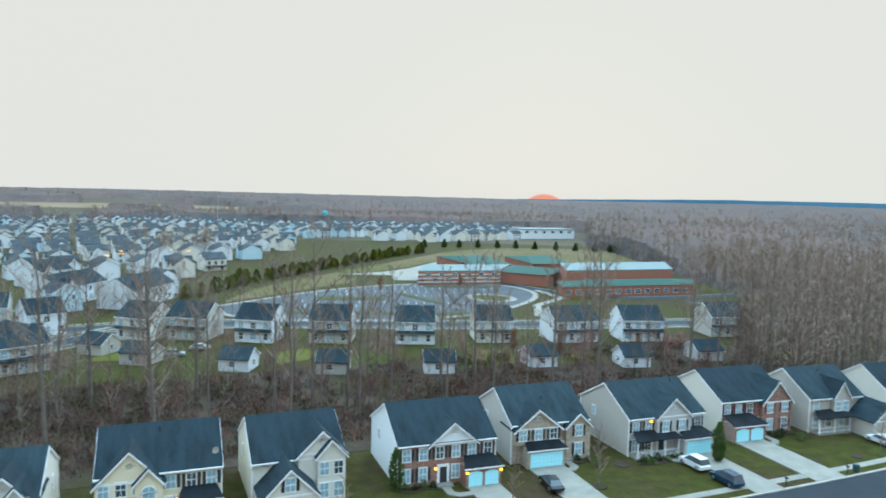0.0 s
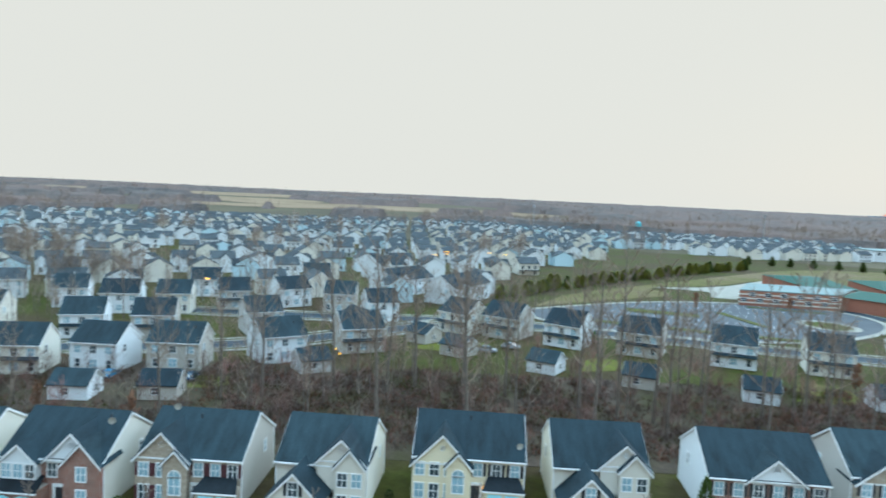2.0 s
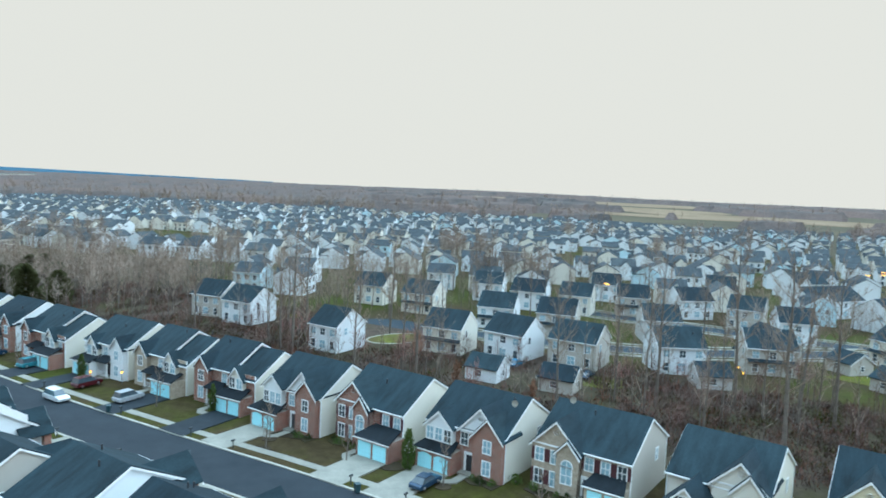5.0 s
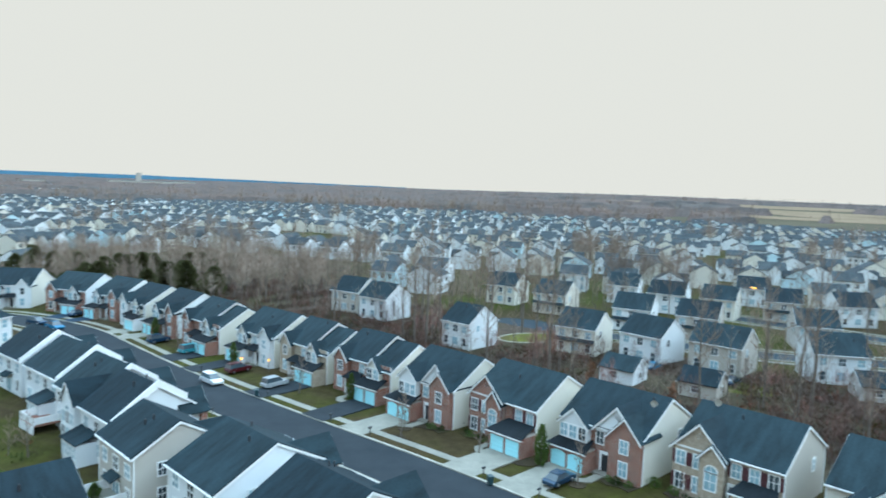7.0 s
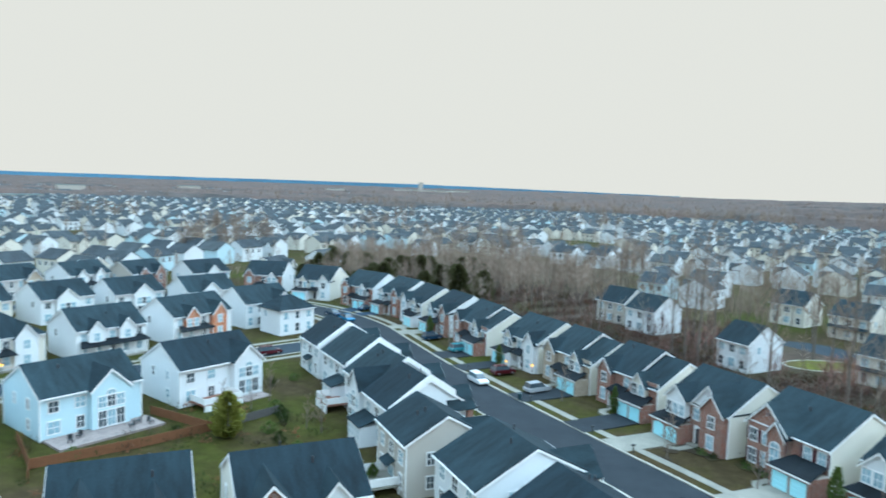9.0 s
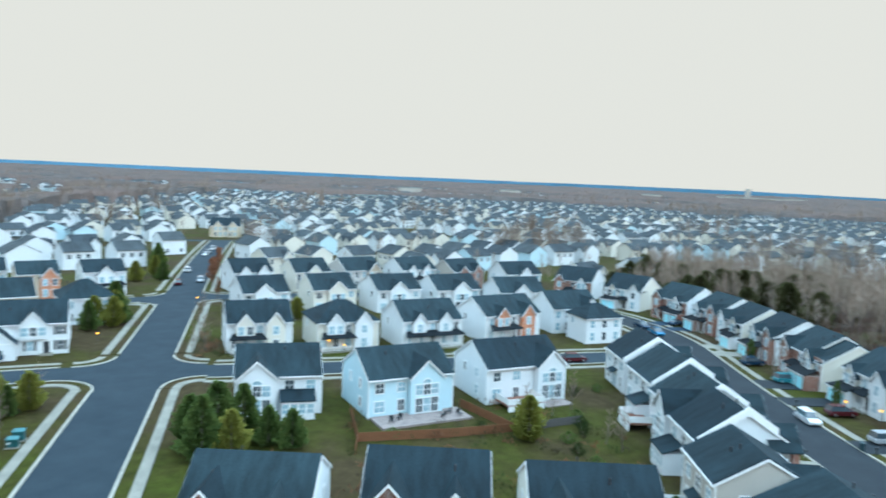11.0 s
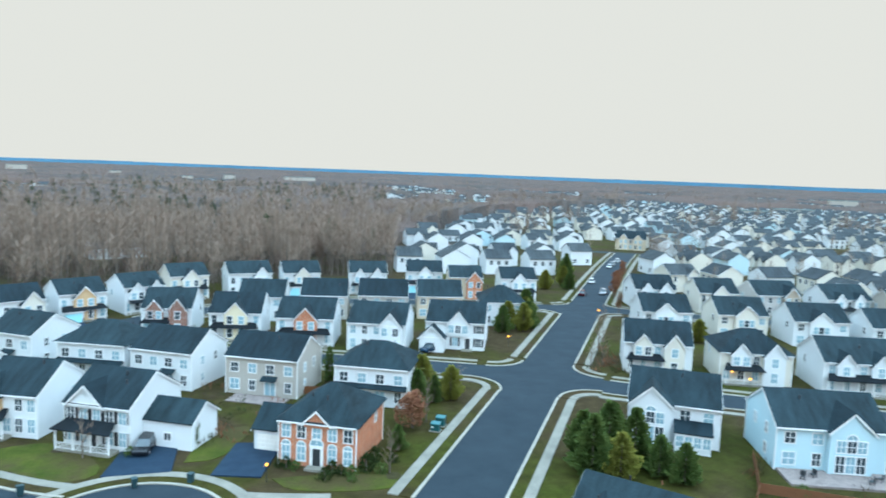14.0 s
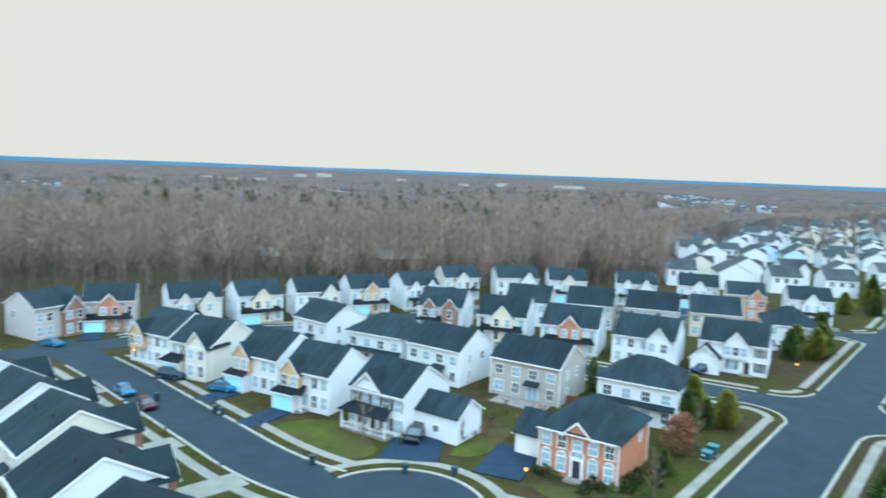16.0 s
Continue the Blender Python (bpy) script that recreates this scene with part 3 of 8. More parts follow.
        if gb < 0.5:
            cover1.append((gx - gh - 0.4, gx + gh + 0.4))
        if lod >= 1 and nw and "f" not in skip:
            for k in range(abs(nw)):
                wx = gx - gh + gw * (k + 0.5) / abs(nw)
                ww = min(1.05, gw / abs(nw) - 0.35)
                if nw > 0:
                    window(gob, wx, yf, 3.55 if gb < 3.3 else gb + 0.5, ww, 1.55, "front", lod, shut if gw / nw > 1.9 else None, lit=(k + int(x)) % 3 != 0)
                if nw < 0:
                    window(gob, wx, yf, 1.7, 1.3, 2.0, "front", lod, lit=True)
                    arched_window(gob, wx, yf, 3.8, 0.68, 0)
                elif gb < 0.5:
                    window(gob, wx, yf, 0.75, ww, 1.75, "front", lod, shut if gw / abs(nw) > 1.9 else None, lit=(k + int(y)) % 3 != 0)
    if garage:
        x0, x1, gp, nd, arched = garage
        part("garage", Geo().box(x0, x1, -hd - gp, -hd + 0.02, 0, 2.7), fm, root)
        rg = Geo()
        shed_roof(rg, x0, x1, -hd, -hd - gp, 3.5, 2.7)
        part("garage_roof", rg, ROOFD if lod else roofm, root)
        if lod >= 1:
            part("gutter", Geo().box(x0 - 0.3, x1 + 0.3, -hd - gp - 0.38, -hd - gp - 0.25, 2.5, 2.66), TRIM, root)
        garage_door(root, x0 + 0.2, x1 - 0.2, -hd - gp, 2.15, nd, arched)
        cover1.append((x0 - 0.3, x1 + 0.3))
    for (x0, x1, sp, zw, zo) in sheds:
        rg = Geo()
        shed_roof(rg, x0, x1, -hd, -hd - sp, zw, zo)
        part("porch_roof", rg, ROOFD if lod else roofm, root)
        n = max(2, int((x1 - x0) / 2.4) + 1)
        for k in range(n):
            px = x0 + 0.15 + (x1 - x0 - 0.3) * k / (n - 1)
            part("porch_post", Geo().box(px - 0.09, px + 0.09, -hd - sp + 0.05, -hd - sp + 0.23, 0, zo), TRIM, root)
        part("porch_floor", Geo().box(x0, x1, -hd - sp, -hd, 0, 0.3), CONC, root)
        if lod == 2:
            rail = Geo().box(x0 + 0.1, x1 - 0.1, -hd - sp + 0.11, -hd - sp + 0.17, 1.12, 1.2).box(x0 + 0.1, x1 - 0.1, -hd - sp + 0.11, -hd - sp + 0.17, 0.42, 0.48)
            for k in range(int((x1 - x0) / 0.22)):
                rail.box(x0 + 0.15 + k * 0.22, x0 + 0.19 + k * 0.22, -hd - sp + 0.12, -hd - sp + 0.16, 0.48, 1.12)
            part("porch_railing", rail, TRIM, root)
    # windows on the plain stretches
    if lod >= 1:
        for k in range(cols if "f" not in skip else 0):
            wx = -hw + W * (k + 0.5) / cols
            if not any(a - 0.2 < wx < b + 0.2 for a, b in cover2):
                window(root, wx, -hd - 0.08 * bool(front), 3.55, 1.0, 1.55, "front", lod, shut, lit=(k * 7 + int(x)) % 3 != 0)
            if lowwin and not any(a - 0.2 < wx < b + 0.2 for a, b in cover1) and (door is None or abs(wx - door) > 1.3):
                window(root, wx, -hd - 0.08 * bool(front), 0.75, 1.0, 1.75, "front", lod, shut, lit=(k * 5 + int(y)) % 3 != 0)
                if arch:
                    arched_window(root, wx, -hd - 0.08 * bool(front), 2.6, 0.5, 0)
        if door is not None:
            part("door", Geo().box(door - 0.5, door + 0.5, -hd - 0.16, -hd - 0.04, 0.3, 2.4), DARKDOOR, root)
            fr = Geo().box(door - 0.85, door - 0.5, -hd - 0.18, -hd - 0.02, 0.3, 2.6).box(door + 0.5, door + 0.85, -hd - 0.18, -hd - 0.02, 0.3, 2.6).box(door - 0.85, door + 0.85, -hd - 0.2, -hd - 0.02, 2.4, 2.75)
            part("door_frame", fr, TRIM, root)
            if arch:
                arched_window(root, door, -hd - 0.1, 2.8, 0.8, 0)
            part("door_step", Geo().box(door - 1.1, door + 1.1, -hd - 1.3, -hd, 0, 0.28), CONC, root)
        # end walls
        if ends:
            for side, sx in (("left", -1), ("right", 1)):
                for (wy, wz) in ((hd * 0.4, 3.7), (-hd * 0.35, 3.7), (hd * 0.4, 1.0))[: 3 if lod == 2 and "f" in skip else 1]:
                    window(root, sx * hw, wy, wz, 0.85, 1.35, side, lod, lit=(int(wy * 10) + int(x)) % 2 == 0)
        # rear
        rc = 4 if W > 10.5 else 3
        rcov = []
        if rear:
            rx, rw, rp, rz = rear
            gob = part("rear_gable", Geo().prism([(rx - rw / 2, 0), (rx + rw / 2, 0), (rx + rw / 2, e), (rx, rz), (rx - rw / 2, e)], "y", hd - 0.02, hd + rp), wallm, root)
            rg = Geo()
            add_roof(rg, rw / 2, e, rz, "y", hd * (r - rz) / (r - e) - 0.1, hd + rp + 0.28, rx, 0.32, 0.14)
            part("gable_roof", rg, roofm, gob)
            tg = Geo()
            gs = (rz - e) / (rw / 2)
            gable_trim(tg, [(rx - rw / 2 - 0.34, e - 0.34 * gs), (rx, rz + 0.02), (rx + rw / 2 + 0.34, e - 0.34 * gs)], "y", hd + rp + 0.28, 0.06, 0.28)
            part("rake_board", tg, TRIM, gob)
            for k in (-1, 0, 1):
                for (z, h) in ((0.5, 2.1), (3.1, 1.5)):
                    window(gob, rx + k * 1.25, hd + rp, z, 1.05, h, "back", lod, lit=(k + int(z)) % 2 == 0)
            if lod == 2:
                arched_window(gob, rx, hd + rp, 4.8, 0.62, 180)
            rcov.append((rx - rw / 2 - 0.5, rx + rw / 2 + 0.5))
        for k in range(rc if "b" not in skip else 0):
            wx = -hw + W * (k + 0.5) / rc
            if any(a < wx < b for a, b in rcov):
                continue
            window(root, wx, hd, 3.6, 1.25, 1.4, "back", lod, lit=k % 2 == 0)
            if k == 1 and lod == 2 and not rear_shed and not sunroom:
                door_hood(root, wx, hd, roofm)
                continue
            window(root, wx, hd, 0.8, 1.5 if k % 2 else 1.0, 1.6, "back", lod, lit=k % 2 == 1)
        if sunroom:
            sx, sw, sd = sunroom
            sob = part("sunroom", Geo().box(sx - sw / 2, sx + sw / 2, hd - 0.02, hd + sd, 0, 2.7), wallm, root)
            rg = Geo()
            vs = [(sx - sw / 2 - 0.2, hd, 3.6), (sx + sw / 2 + 0.2, hd, 3.6), (sx + sw / 2 + 0.2, hd + sd + 0.25, 2.66), (sx - sw / 2 - 0.2, hd + sd + 0.25, 2.66)]
            vs += [(a, b, c + 0.12) for a, b, c in vs]
            rg.add(vs, [(3, 2, 1, 0), (4, 5, 6, 7), (0, 1, 5, 4), (1, 2, 6, 5), (2, 3, 7, 6), (3, 0, 4, 7)])
            part("sunroom_roof", rg, roofm, root)
            for k in range(4):
                window(sob, sx - sw / 2 + sw * (k + 0.5) / 4, hd + sd, 0.9, sw / 4 - 0.3, 1.4, "back", lod, lit=True)
        if annex:
            ax0, ax1, ay0, ay1, ae, ar, adoor = annex
            aob = part("annex", Geo().prism([(ay0, 0), (ay1, 0), (ay1, ae), ((ay0 + ay1) / 2, ar), (ay0, ae)], "x", ax0, ax1), FACE["white"] if wall.startswith("brick") else wallm, root)
            rg = Geo()
            add_roof(rg, (ay1 - ay0) / 2, ae, ar, "x", ax0 - 0.25, ax1 + 0.25, (ay0 + ay1) / 2, 0.35, 0.15)
            part("annex_roof", rg, roofm, root)
            for a in (ax0 - 0.31, ax1 + 0.25):
                tg = Geo()
                q = (ar - ae) / ((ay1 - ay0) / 2)
                gable_trim(tg, [(ay0 - 0.36, ae - 0.36 * q), ((ay0 + ay1) / 2, ar + 0.02), (ay1 + 0.36, ae - 0.36 * q)], "x", a, 0.06, 0.22)
                part("rake_board", tg, TRIM, root)
            if adoor:
                gd = door_mesh(min(4.6, ax1 - ax0 - 0.8), 2.15, False)
                if wall.startswith("brick"):
                    gd = gd.copy()
                    gd.materials[0] = DOORP
                part("garage_door", gd, None, root, m=pose((ax0 + ax1) / 2, ay0, 0.04))
            else:
                window(aob, (ax0 + ax1) / 2, ay0, 1.1, 0.9, 0.9, "front", lod)
        if rear_shed:
            rg = Geo()
            vs = [(-hw, hd, 3.35), (hw, hd, 3.35), (hw, hd + 1.0, 2.85), (-hw, hd + 1.0, 2.85)]
            vs += [(a, b, c + 0.12) for a, b, c in vs]
            rg.add(vs, [(3, 2, 1, 0), (4, 5, 6, 7), (0, 1, 5, 4), (1, 2, 6, 5), (2, 3, 7, 6), (3, 0, 4, 7)])
            part("rear_roof", rg, roofm, root)
    return tagged(root, label or "two-storey %s house with a dark shingle roof" % (front or wall), category, group)


def small_garage(x, y, yaw, W=6.4, D=6.4, wall="white", group="detached garages"):
    root = new("detached_garage")
    root.matrix_world = pose(x, y, 0, 0, 0, yaw)
    hd, hw, e, r = D / 2, W / 2, 2.7, 4.6
    part("wall", Geo().prism([(-hd, 0), (hd, 0), (hd, e), (0, r), (-hd, e)], "x", -hw, hw), FACE[wall], root)
    g = Geo()
    add_roof(g, hd, e, r, "x", -hw - 0.25, hw + 0.25)
    part("roof", g, ROOF, root)
    s = (r - e) / hd
    for a in (-hw - 0.31, hw + 0.25):
        g = Geo()
        gable_trim(g, [(-hd - 0.42, e - 0.41 * s), (0, r + 0.02), (hd + 0.42, e - 0.41 * s)], "x", a, 0.06, 0.22)
        part("rake_board", g, TRIM, root)
    window(root, 0.4, hd, 1.0, 1.1, 1.1, "back", 1)
    window(root, hw, 0, 1.0, 0.9, 1.0, "right", 1)
    window(root, -hw, 0, 1.0, 0.9, 1.0, "left", 1)
    garage_door(root, -hw + 0.4, hw - 0.4, -hd, 2.1, 1)
    return tagged(root, "small %s-sided detached garage with a dark gabled roof" % wall, "garage", group)

# ---- ground ----
def hills(x, y):
    r = math.hypot(x, y)
    k = min(1.0, max(0.0, (r - 700) / 4000))
    k = k * k * (3 - 2 * k)
    a = math.degrees(math.atan2(-x, y))
    rise = 16 * max(0.0, min(1.0, (r - 850) / 900)) * max(0.0, min(1.0, (a - 8) / 12)) * max(0.0, min(1.0, (68 - a) / 12))
    return rise * (1 - k) + k * (2 + 11 * noise.noise((x / 1500, y / 1500, 3.1)))


def polar_sheet(radii, n, height):
    g = Geo()
    g.v.append((0, 0, height(0, 0)))
    for r in radii:
        for i in range(n):
            a = 2 * math.pi * i / n
            x, y = r * math.cos(a), r * math.sin(a)
            g.v.append((x, y, height(x, y)))
    for i in range(n):
        g.f.append((0, 1 + i, 1 + (i + 1) % n))
    for k in range(len(radii) - 1):
        o, p = 1 + k * n, 1 + (k + 1) * n
        for i in range(n):
            g.f.append((o + i, p + i, p + (i + 1) % n, o + (i + 1) % n))
    return g


RAD = [30, 80, 150, 250, 400, 550, 700] + [700 + 75 * k for k in range(1, 17)] + [1900 + 150 * k for k in range(1, 21)]
g = polar_sheet(RAD, 96, hills)
g.m = [0] * 96 + [int(RAD[k] >= 550) for k in range(len(RAD) - 1) for i in range(96)]
setting("ground", g, [GRASS, FARGROUND], "olive winter grass over flat suburban ground", "ground")


def strip(pts, a, b, z0, z1, closed=False):
    """A band along a line of points between the side offsets a and b (left is positive)."""
    P = [Vector((p[0], p[1], 0)) for p in pts]
    n = len(P)
    g = Geo()
    rows = []
    for i in range(n):
        if closed:
            d0, d1 = (P[i] - P[i - 1]).normalized(), (P[(i + 1) % n] - P[i]).normalized()
        else:
            d0 = (P[i] - P[i - 1]).normalized() if i else (P[1] - P[0]).normalized()
            d1 = (P[i + 1] - P[i]).normalized() if i < n - 1 else d0
        d = (d0 + d1).normalized()
        side = Vector((-d.y, d.x, 0)) / max(0.35, d.dot(d0))
        rows.append((P[i] + side * a, P[i] + side * b))
    for p, q in rows:
        g.v += [(p.x, p.y, z1), (q.x, q.y, z1), (p.x, p.y, z0), (q.x, q.y, z0)]
    m = n if closed else n - 1
    for i in range(m):
        o, p = 4 * i, 4 * ((i + 1) % n)
        g.f += [(o, p, p + 1, o + 1), (o + 2, p + 2, p, o), (o + 1, p + 1, p + 3, o + 3)]
    if not closed:
        g.f += [(0, 1, 3, 2), (4 * n - 4, 4 * n - 2, 4 * n - 1, 4 * n - 3)]
    g.m = [0] * len(g.f)
    return g


def smooth(pts, times=2):
    for _ in range(times):
        out = [pts[0]]
        for p, q in zip(pts, pts[1:]):
            out += [(p[0] * 0.75 + q[0] * 0.25, p[1] * 0.75 + q[1] * 0.25), (p[0] * 0.25 + q[0] * 0.75, p[1] * 0.25 + q[1] * 0.75)]
        pts = out + [pts[-1]]
    return pts


def poly(pts, z0, z1):
    return Geo().prism([(p[0], p[1]) for p in pts], "z", z0, z1)


def resample(pts, step=1.2):
    out = [pts[0]]
    for p, q in zip(pts, pts[1:]):
        n = max(1, round(math.hypot(q[0] - p[0], q[1] - p[1]) / step))
        out += [(p[0] + (q[0] - p[0]) * k / n, p[1] + (q[1] - p[1]) * k / n) for k in range(1, n + 1)]
    return out


def runs(pts, cuts):
    """Stretches of a line that stay clear of the cut circles (x, y, r)."""
    out, cur = [], []
    for p in pts:
        if any(math.hypot(p[0] - c[0], p[1] - c[1]) < c[2] for c in cuts):
            if len(cur) > 2:
                out.append(cur)
            cur = []
        else:
            cur.append(p)
    if len(cur) > 2:
        out.append(cur)
    return out


def footway(line, a, b, s, dz=0.0):
    """Kerb, grass verge and pavement along a line; s is the side and the offsets run outwards."""
    setting("kerb", strip(line, s * a, s * (a + 0.4), -0.3, 0.16 + dz), KERB, "pale concrete kerb beside the road", "kerb")
    setting("verge", strip(line, s * (a + 0.4), s * (a + 1.9), -0.3, 0.12 + dz), GRASS, "narrow strip of winter grass between kerb and pavement", "grass")
    setting("pavement", strip(line, s * (a + 1.9), s * b, -0.3, 0.15 + dz), CONC, "pale concrete pavement", "pavement")


def street(name, pts, half, label, left=(), right=(), z=0.03, m=None):
    pts = resample(pts)
    setting(name, strip(pts, -half, half, -0.3, z), m or ASPHALT, label, "road")
    for s, cuts in ((1, left), (-1, right)):
        if cuts is None:
            continue
        for line in runs(pts, cuts):
            footway(line, half, half + 3.2, s)


def corner(J, a, b, h1, h2, R=7.0):
    """The rounded kerb between two roads that leave J in the directions a and b (degrees)."""
    a, b = (Vector((math.cos(radians(t)), math.sin(radians(t)))) for t in (a, b))
    sphi = abs(a.x * b.y - a.y * b.x)
    J = Vector(J)
    C = J + a * ((h2 + R) / sphi) + b * ((h1 + R) / sphi)
    sa, sb = (C - J).dot(a), (C - J).dot(b)
    Ta, Tb = J + a * sa, J + b * sb
    Ta, Tb = Ta + (C - Ta).normalized() * h1, Tb + (C - Tb).normalized() * h2
    a0 = math.atan2(Ta.y - C.y, Ta.x - C.x)
    a1 = math.atan2(Tb.y - C.y, Tb.x - C.x)
    d = (a1 - a0 + math.pi) % (2 * math.pi) - math.pi
    arc = [(C.x + R * math.cos(a0 + d * k / 14), C.y + R * math.sin(a0 + d * k / 14)) for k in range(15)]
    P = [tuple(J), tuple(J + a * sa)] + arc + [tuple(J + b * sb)]
    if d < 0:
        P = P[::-1]
    setting("road", poly(P, -0.3, 0.024 + 0.002 * (len(P) % 3)), ASPHALT, "asphalt at the mouth of the side street", "road")
    s = 1 if d > 0 else -1
    footway(arc, 0.0, 3.2, s, 0.005)
    return sa, sb


MAIN = smooth([(-10, -29.5), (-58.5, -67.5), (-140, -131), (-190, -170), (-232, -202), (-272, -231)], 2)
FRONT = smooth([(95, 106), (58, 88.5), (0, 65), (-30, 51), (-73.5, 31.5), (-92.5, 21.5), (-128, 4), (-152, -5.5), (-172, -13), (-190, -28), (-201, -48), (-206, -80)], 2)
BACKST = [(-90, -92)] + smooth([(-97, -81), (-107, -68), (-119, -54), (-131, -40), (-143, -26), (-157, -8.5)], 2)
LOOP = smooth([(38, -149.5), (23.6, -129.6), (12.7, -111.8), (3.8, -97.4), (-3.6, -85), (-12, -76.5), (-22, -70), (-31, -63.5), (-45, -56.5)], 2)
SIDE = [(-90, -92)] + smooth([(-82, -101), (-70, -112), (-56, -124), (-42, -137), (-30, -150), (-18, -158), (4, -156), (20, -150), (36, -143), (60, -132)], 2)
KST = smooth([(-160, 150), (-110, 172), (-75, 193), (-30, 199), (30, 205), (110, 222), (170, 235), (230, 240)], 2)
CLOSE = smooth([(-150, 84), (-141, 101), (-122, 115), (-104, 133), (-92, 158), (-76, 192)], 2)
JN = (-90, -92)
DM = math.degrees(math.atan2(-0.617, -0.787)) + 0.5
street("road", MAIN, 4.7, "dark asphalt main road running straight through the estate", left=[(*JN, 10.6), (-40, -53, 9), (-146.5, -136.2, 10.2)], right=[(*JN, 10.6), (-146.5, -136.2, 10.2)])
street("road", FRONT, 4.4, "dark asphalt residential street with parked cars", left=[(-156, -7, 9)], right=[], m=ASPHALT2)
street("road", BACKST, 3.9, "asphalt residential side street", z=0.036, left=[(*JN, 11.3), (-157, -8.5, 10)], right=[(*JN, 11.3), (-157, -8.5, 10)])
street("road", LOOP, 4.0, "curved dark asphalt residential street", left=[(-45, -56.5, 12), (33, -143, 10), (-17, -72.6, 8.6)], right=[(-45, -56.5, 12), (33, -143, 10)])
street("road", SIDE, 3.9, "asphalt side street behind the corner house", z=0.039, left=[(*JN, 11.3), (33, -143, 10)], right=[(*JN, 11.3), (33, -143, 10)])
street("road", KST, 3.8, "asphalt street before the school", left=[], right=[(-76, 192, 9)])
street("road", CLOSE, 3.6, "asphalt close between the houses", z=0.036, left=[(-76, 192, 9), (-150, 84, 12)], right=[(-76, 192, 9), (-150, 84, 12)])
for (da, db, ha, hb) in ((DM, 127, 4.7, 3.9), (DM + 180, 127, 4.7, 3.9), (DM, -48, 4.7, 3.9), (DM + 180, -48, 4.7, 3.9)):
    corner(JN, da, db, ha, hb, 6.5)
J2 = (-146.5, -136.2)
street("road", [J2, (-160, -121.7), (-173, -107.7), (-194, -85)], 3.9, "asphalt side street", z=0.036, left=[(*J2, 10.9)], right=[(*J2, 10.9)])
street("road", smooth([J2, (-134.4, -144.6), (-121, -154), (-98, -169), (-75, -178), (-45, -172), (-30, -165)], 1), 3.9, "asphalt side street behind the gardens", z=0.038, left=[(*J2, 10.9), (-30, -165, 9)], right=[(*J2, 10.9), (-30, -165, 9)])
for (da, db) in ((DM, 133), (DM + 180, 133), (DM, -35), (DM + 180, -35)):
    corner(J2, da, db, 4.7, 3.9, 6.0)


# the street widens where it bends
KNUCKLE = [(-17 + 9.6 * math.cos(radians(a)), -72 + 9.6 * math.sin(radians(a))) for a in range(-58, -188, -5)]
setting("road", poly([(-17 + 9.7 * math.cos(2 * math.pi * k / 36), -72 + 9.7 * math.sin(2 * math.pi * k / 36)) for k in range(36)], -0.3, 0.034), ASPHALT, "asphalt bulge at the bend of the street", "road")
footway(KNUCKLE, 0.0, 3.2, 1, 0.008)


def onpath(pts, x, y):
    best = 1e9
    for p, q in zip(pts, pts[1:]):
        dx, dy = q[0] - p[0], q[1] - p[1]
        t = max(0, min(1, ((x - p[0]) * dx + (y - p[1]) * dy) / (dx * dx + dy * dy)))
        best = min(best, math.hypot(x - p[0] - t * dx, y - p[1] - t * dy))
    return best


# ---- named houses ----
def gb(x, w, p, e, z, b, f, n):
    return (x, w, p, e, z, b, f, n)


PLACED = []


def put(x, y, yaw, W, **k):
    PLACED.append((x, y))
    return house(x, y, yaw, W, **k)


ROW_A = "row of houses along the front street"
put(-45.2, 72.5, 20, 10.6, D=12.5, wall="ivory", front="ivory", shut="dark", cols=4, group=ROW_A, skip="b",
    gables=[gb(2.4, 5.6, 0.5, 6.2, 8.9, 2.9, "ivory", 0), gb(3.5, 3.3, 1.0, 6.0, 7.9, 0, "ivory", 2), gb(-2.0, 6.2, 4.5, 3.0, 6.2, 0, "ivory", 1)], door=1.0,
    label="ivory-sided two-storey house with a low gabled garage wing")
put(-31.3, 83.0, 21.2, 13.4, D=12.5, wall="cream", shut="dark", cols=6, group=ROW_A, skip="b",
    gables=[gb(-3.2, 7.1, 0.7, 5.0, 8.6, 0, "cream", 4), gb(-1.2, 2.9, 1.1, 5.0, 6.6, 0, "cream", -1)], garage=(2.0, 6.5, 2.0, 2, False), door=0.9,
    label="cream two-storey house with wide front gable and black shutters")
put(-16.6, 88.1, 22.8, 11.2, D=12.5, wall="ivory", shut="dark", cols=4, group=ROW_A, skip="b",
    gables=[gb(2.65, 5.8, 0.5, 6.2, 8.9, 2.9, "ivory", 0), gb(3.7, 3.5, 1.0, 6.0, 7.9, 0, "ivory", 2), gb(-1.95, 6.4, 4.5, 3.0, 6.2, 0, "ivory", 1)], door=1.0,
    label="ivory-sided house with nested gables and gabled garage wing")
put(1.6, 95.5, 20, 13.6, D=13.2, wall="white", front="brick", shut="dark", cols=6, group=ROW_A, skip="b",
    gables=[gb(0.7, 6.5, 0.35, 5.6, 8.3, 5.3, "white", 0)], garage=(1.8, 6.8, 2.2, 2, True), door=-0.6,
    label="red-brick fronted house with white gable and arched garage doors")
put(16.6, 104.6, 19, 12.2, D=13, wall="beige", front="stone", shut="dark", cols=5, group=ROW_A, skip="b",
    gables=[gb(-2.3, 7.2, 0.8, 5.1, 7.9, 2.9, "stone", 3), gb(4.2, 3.9, 0.8, 5.1, 6.9, 0, "stone", 1)], garage=(-4.6, 1.2, 2.4, 1, False), door=2.2,
    label="beige-sided house with stone-clad front gable over the garage")
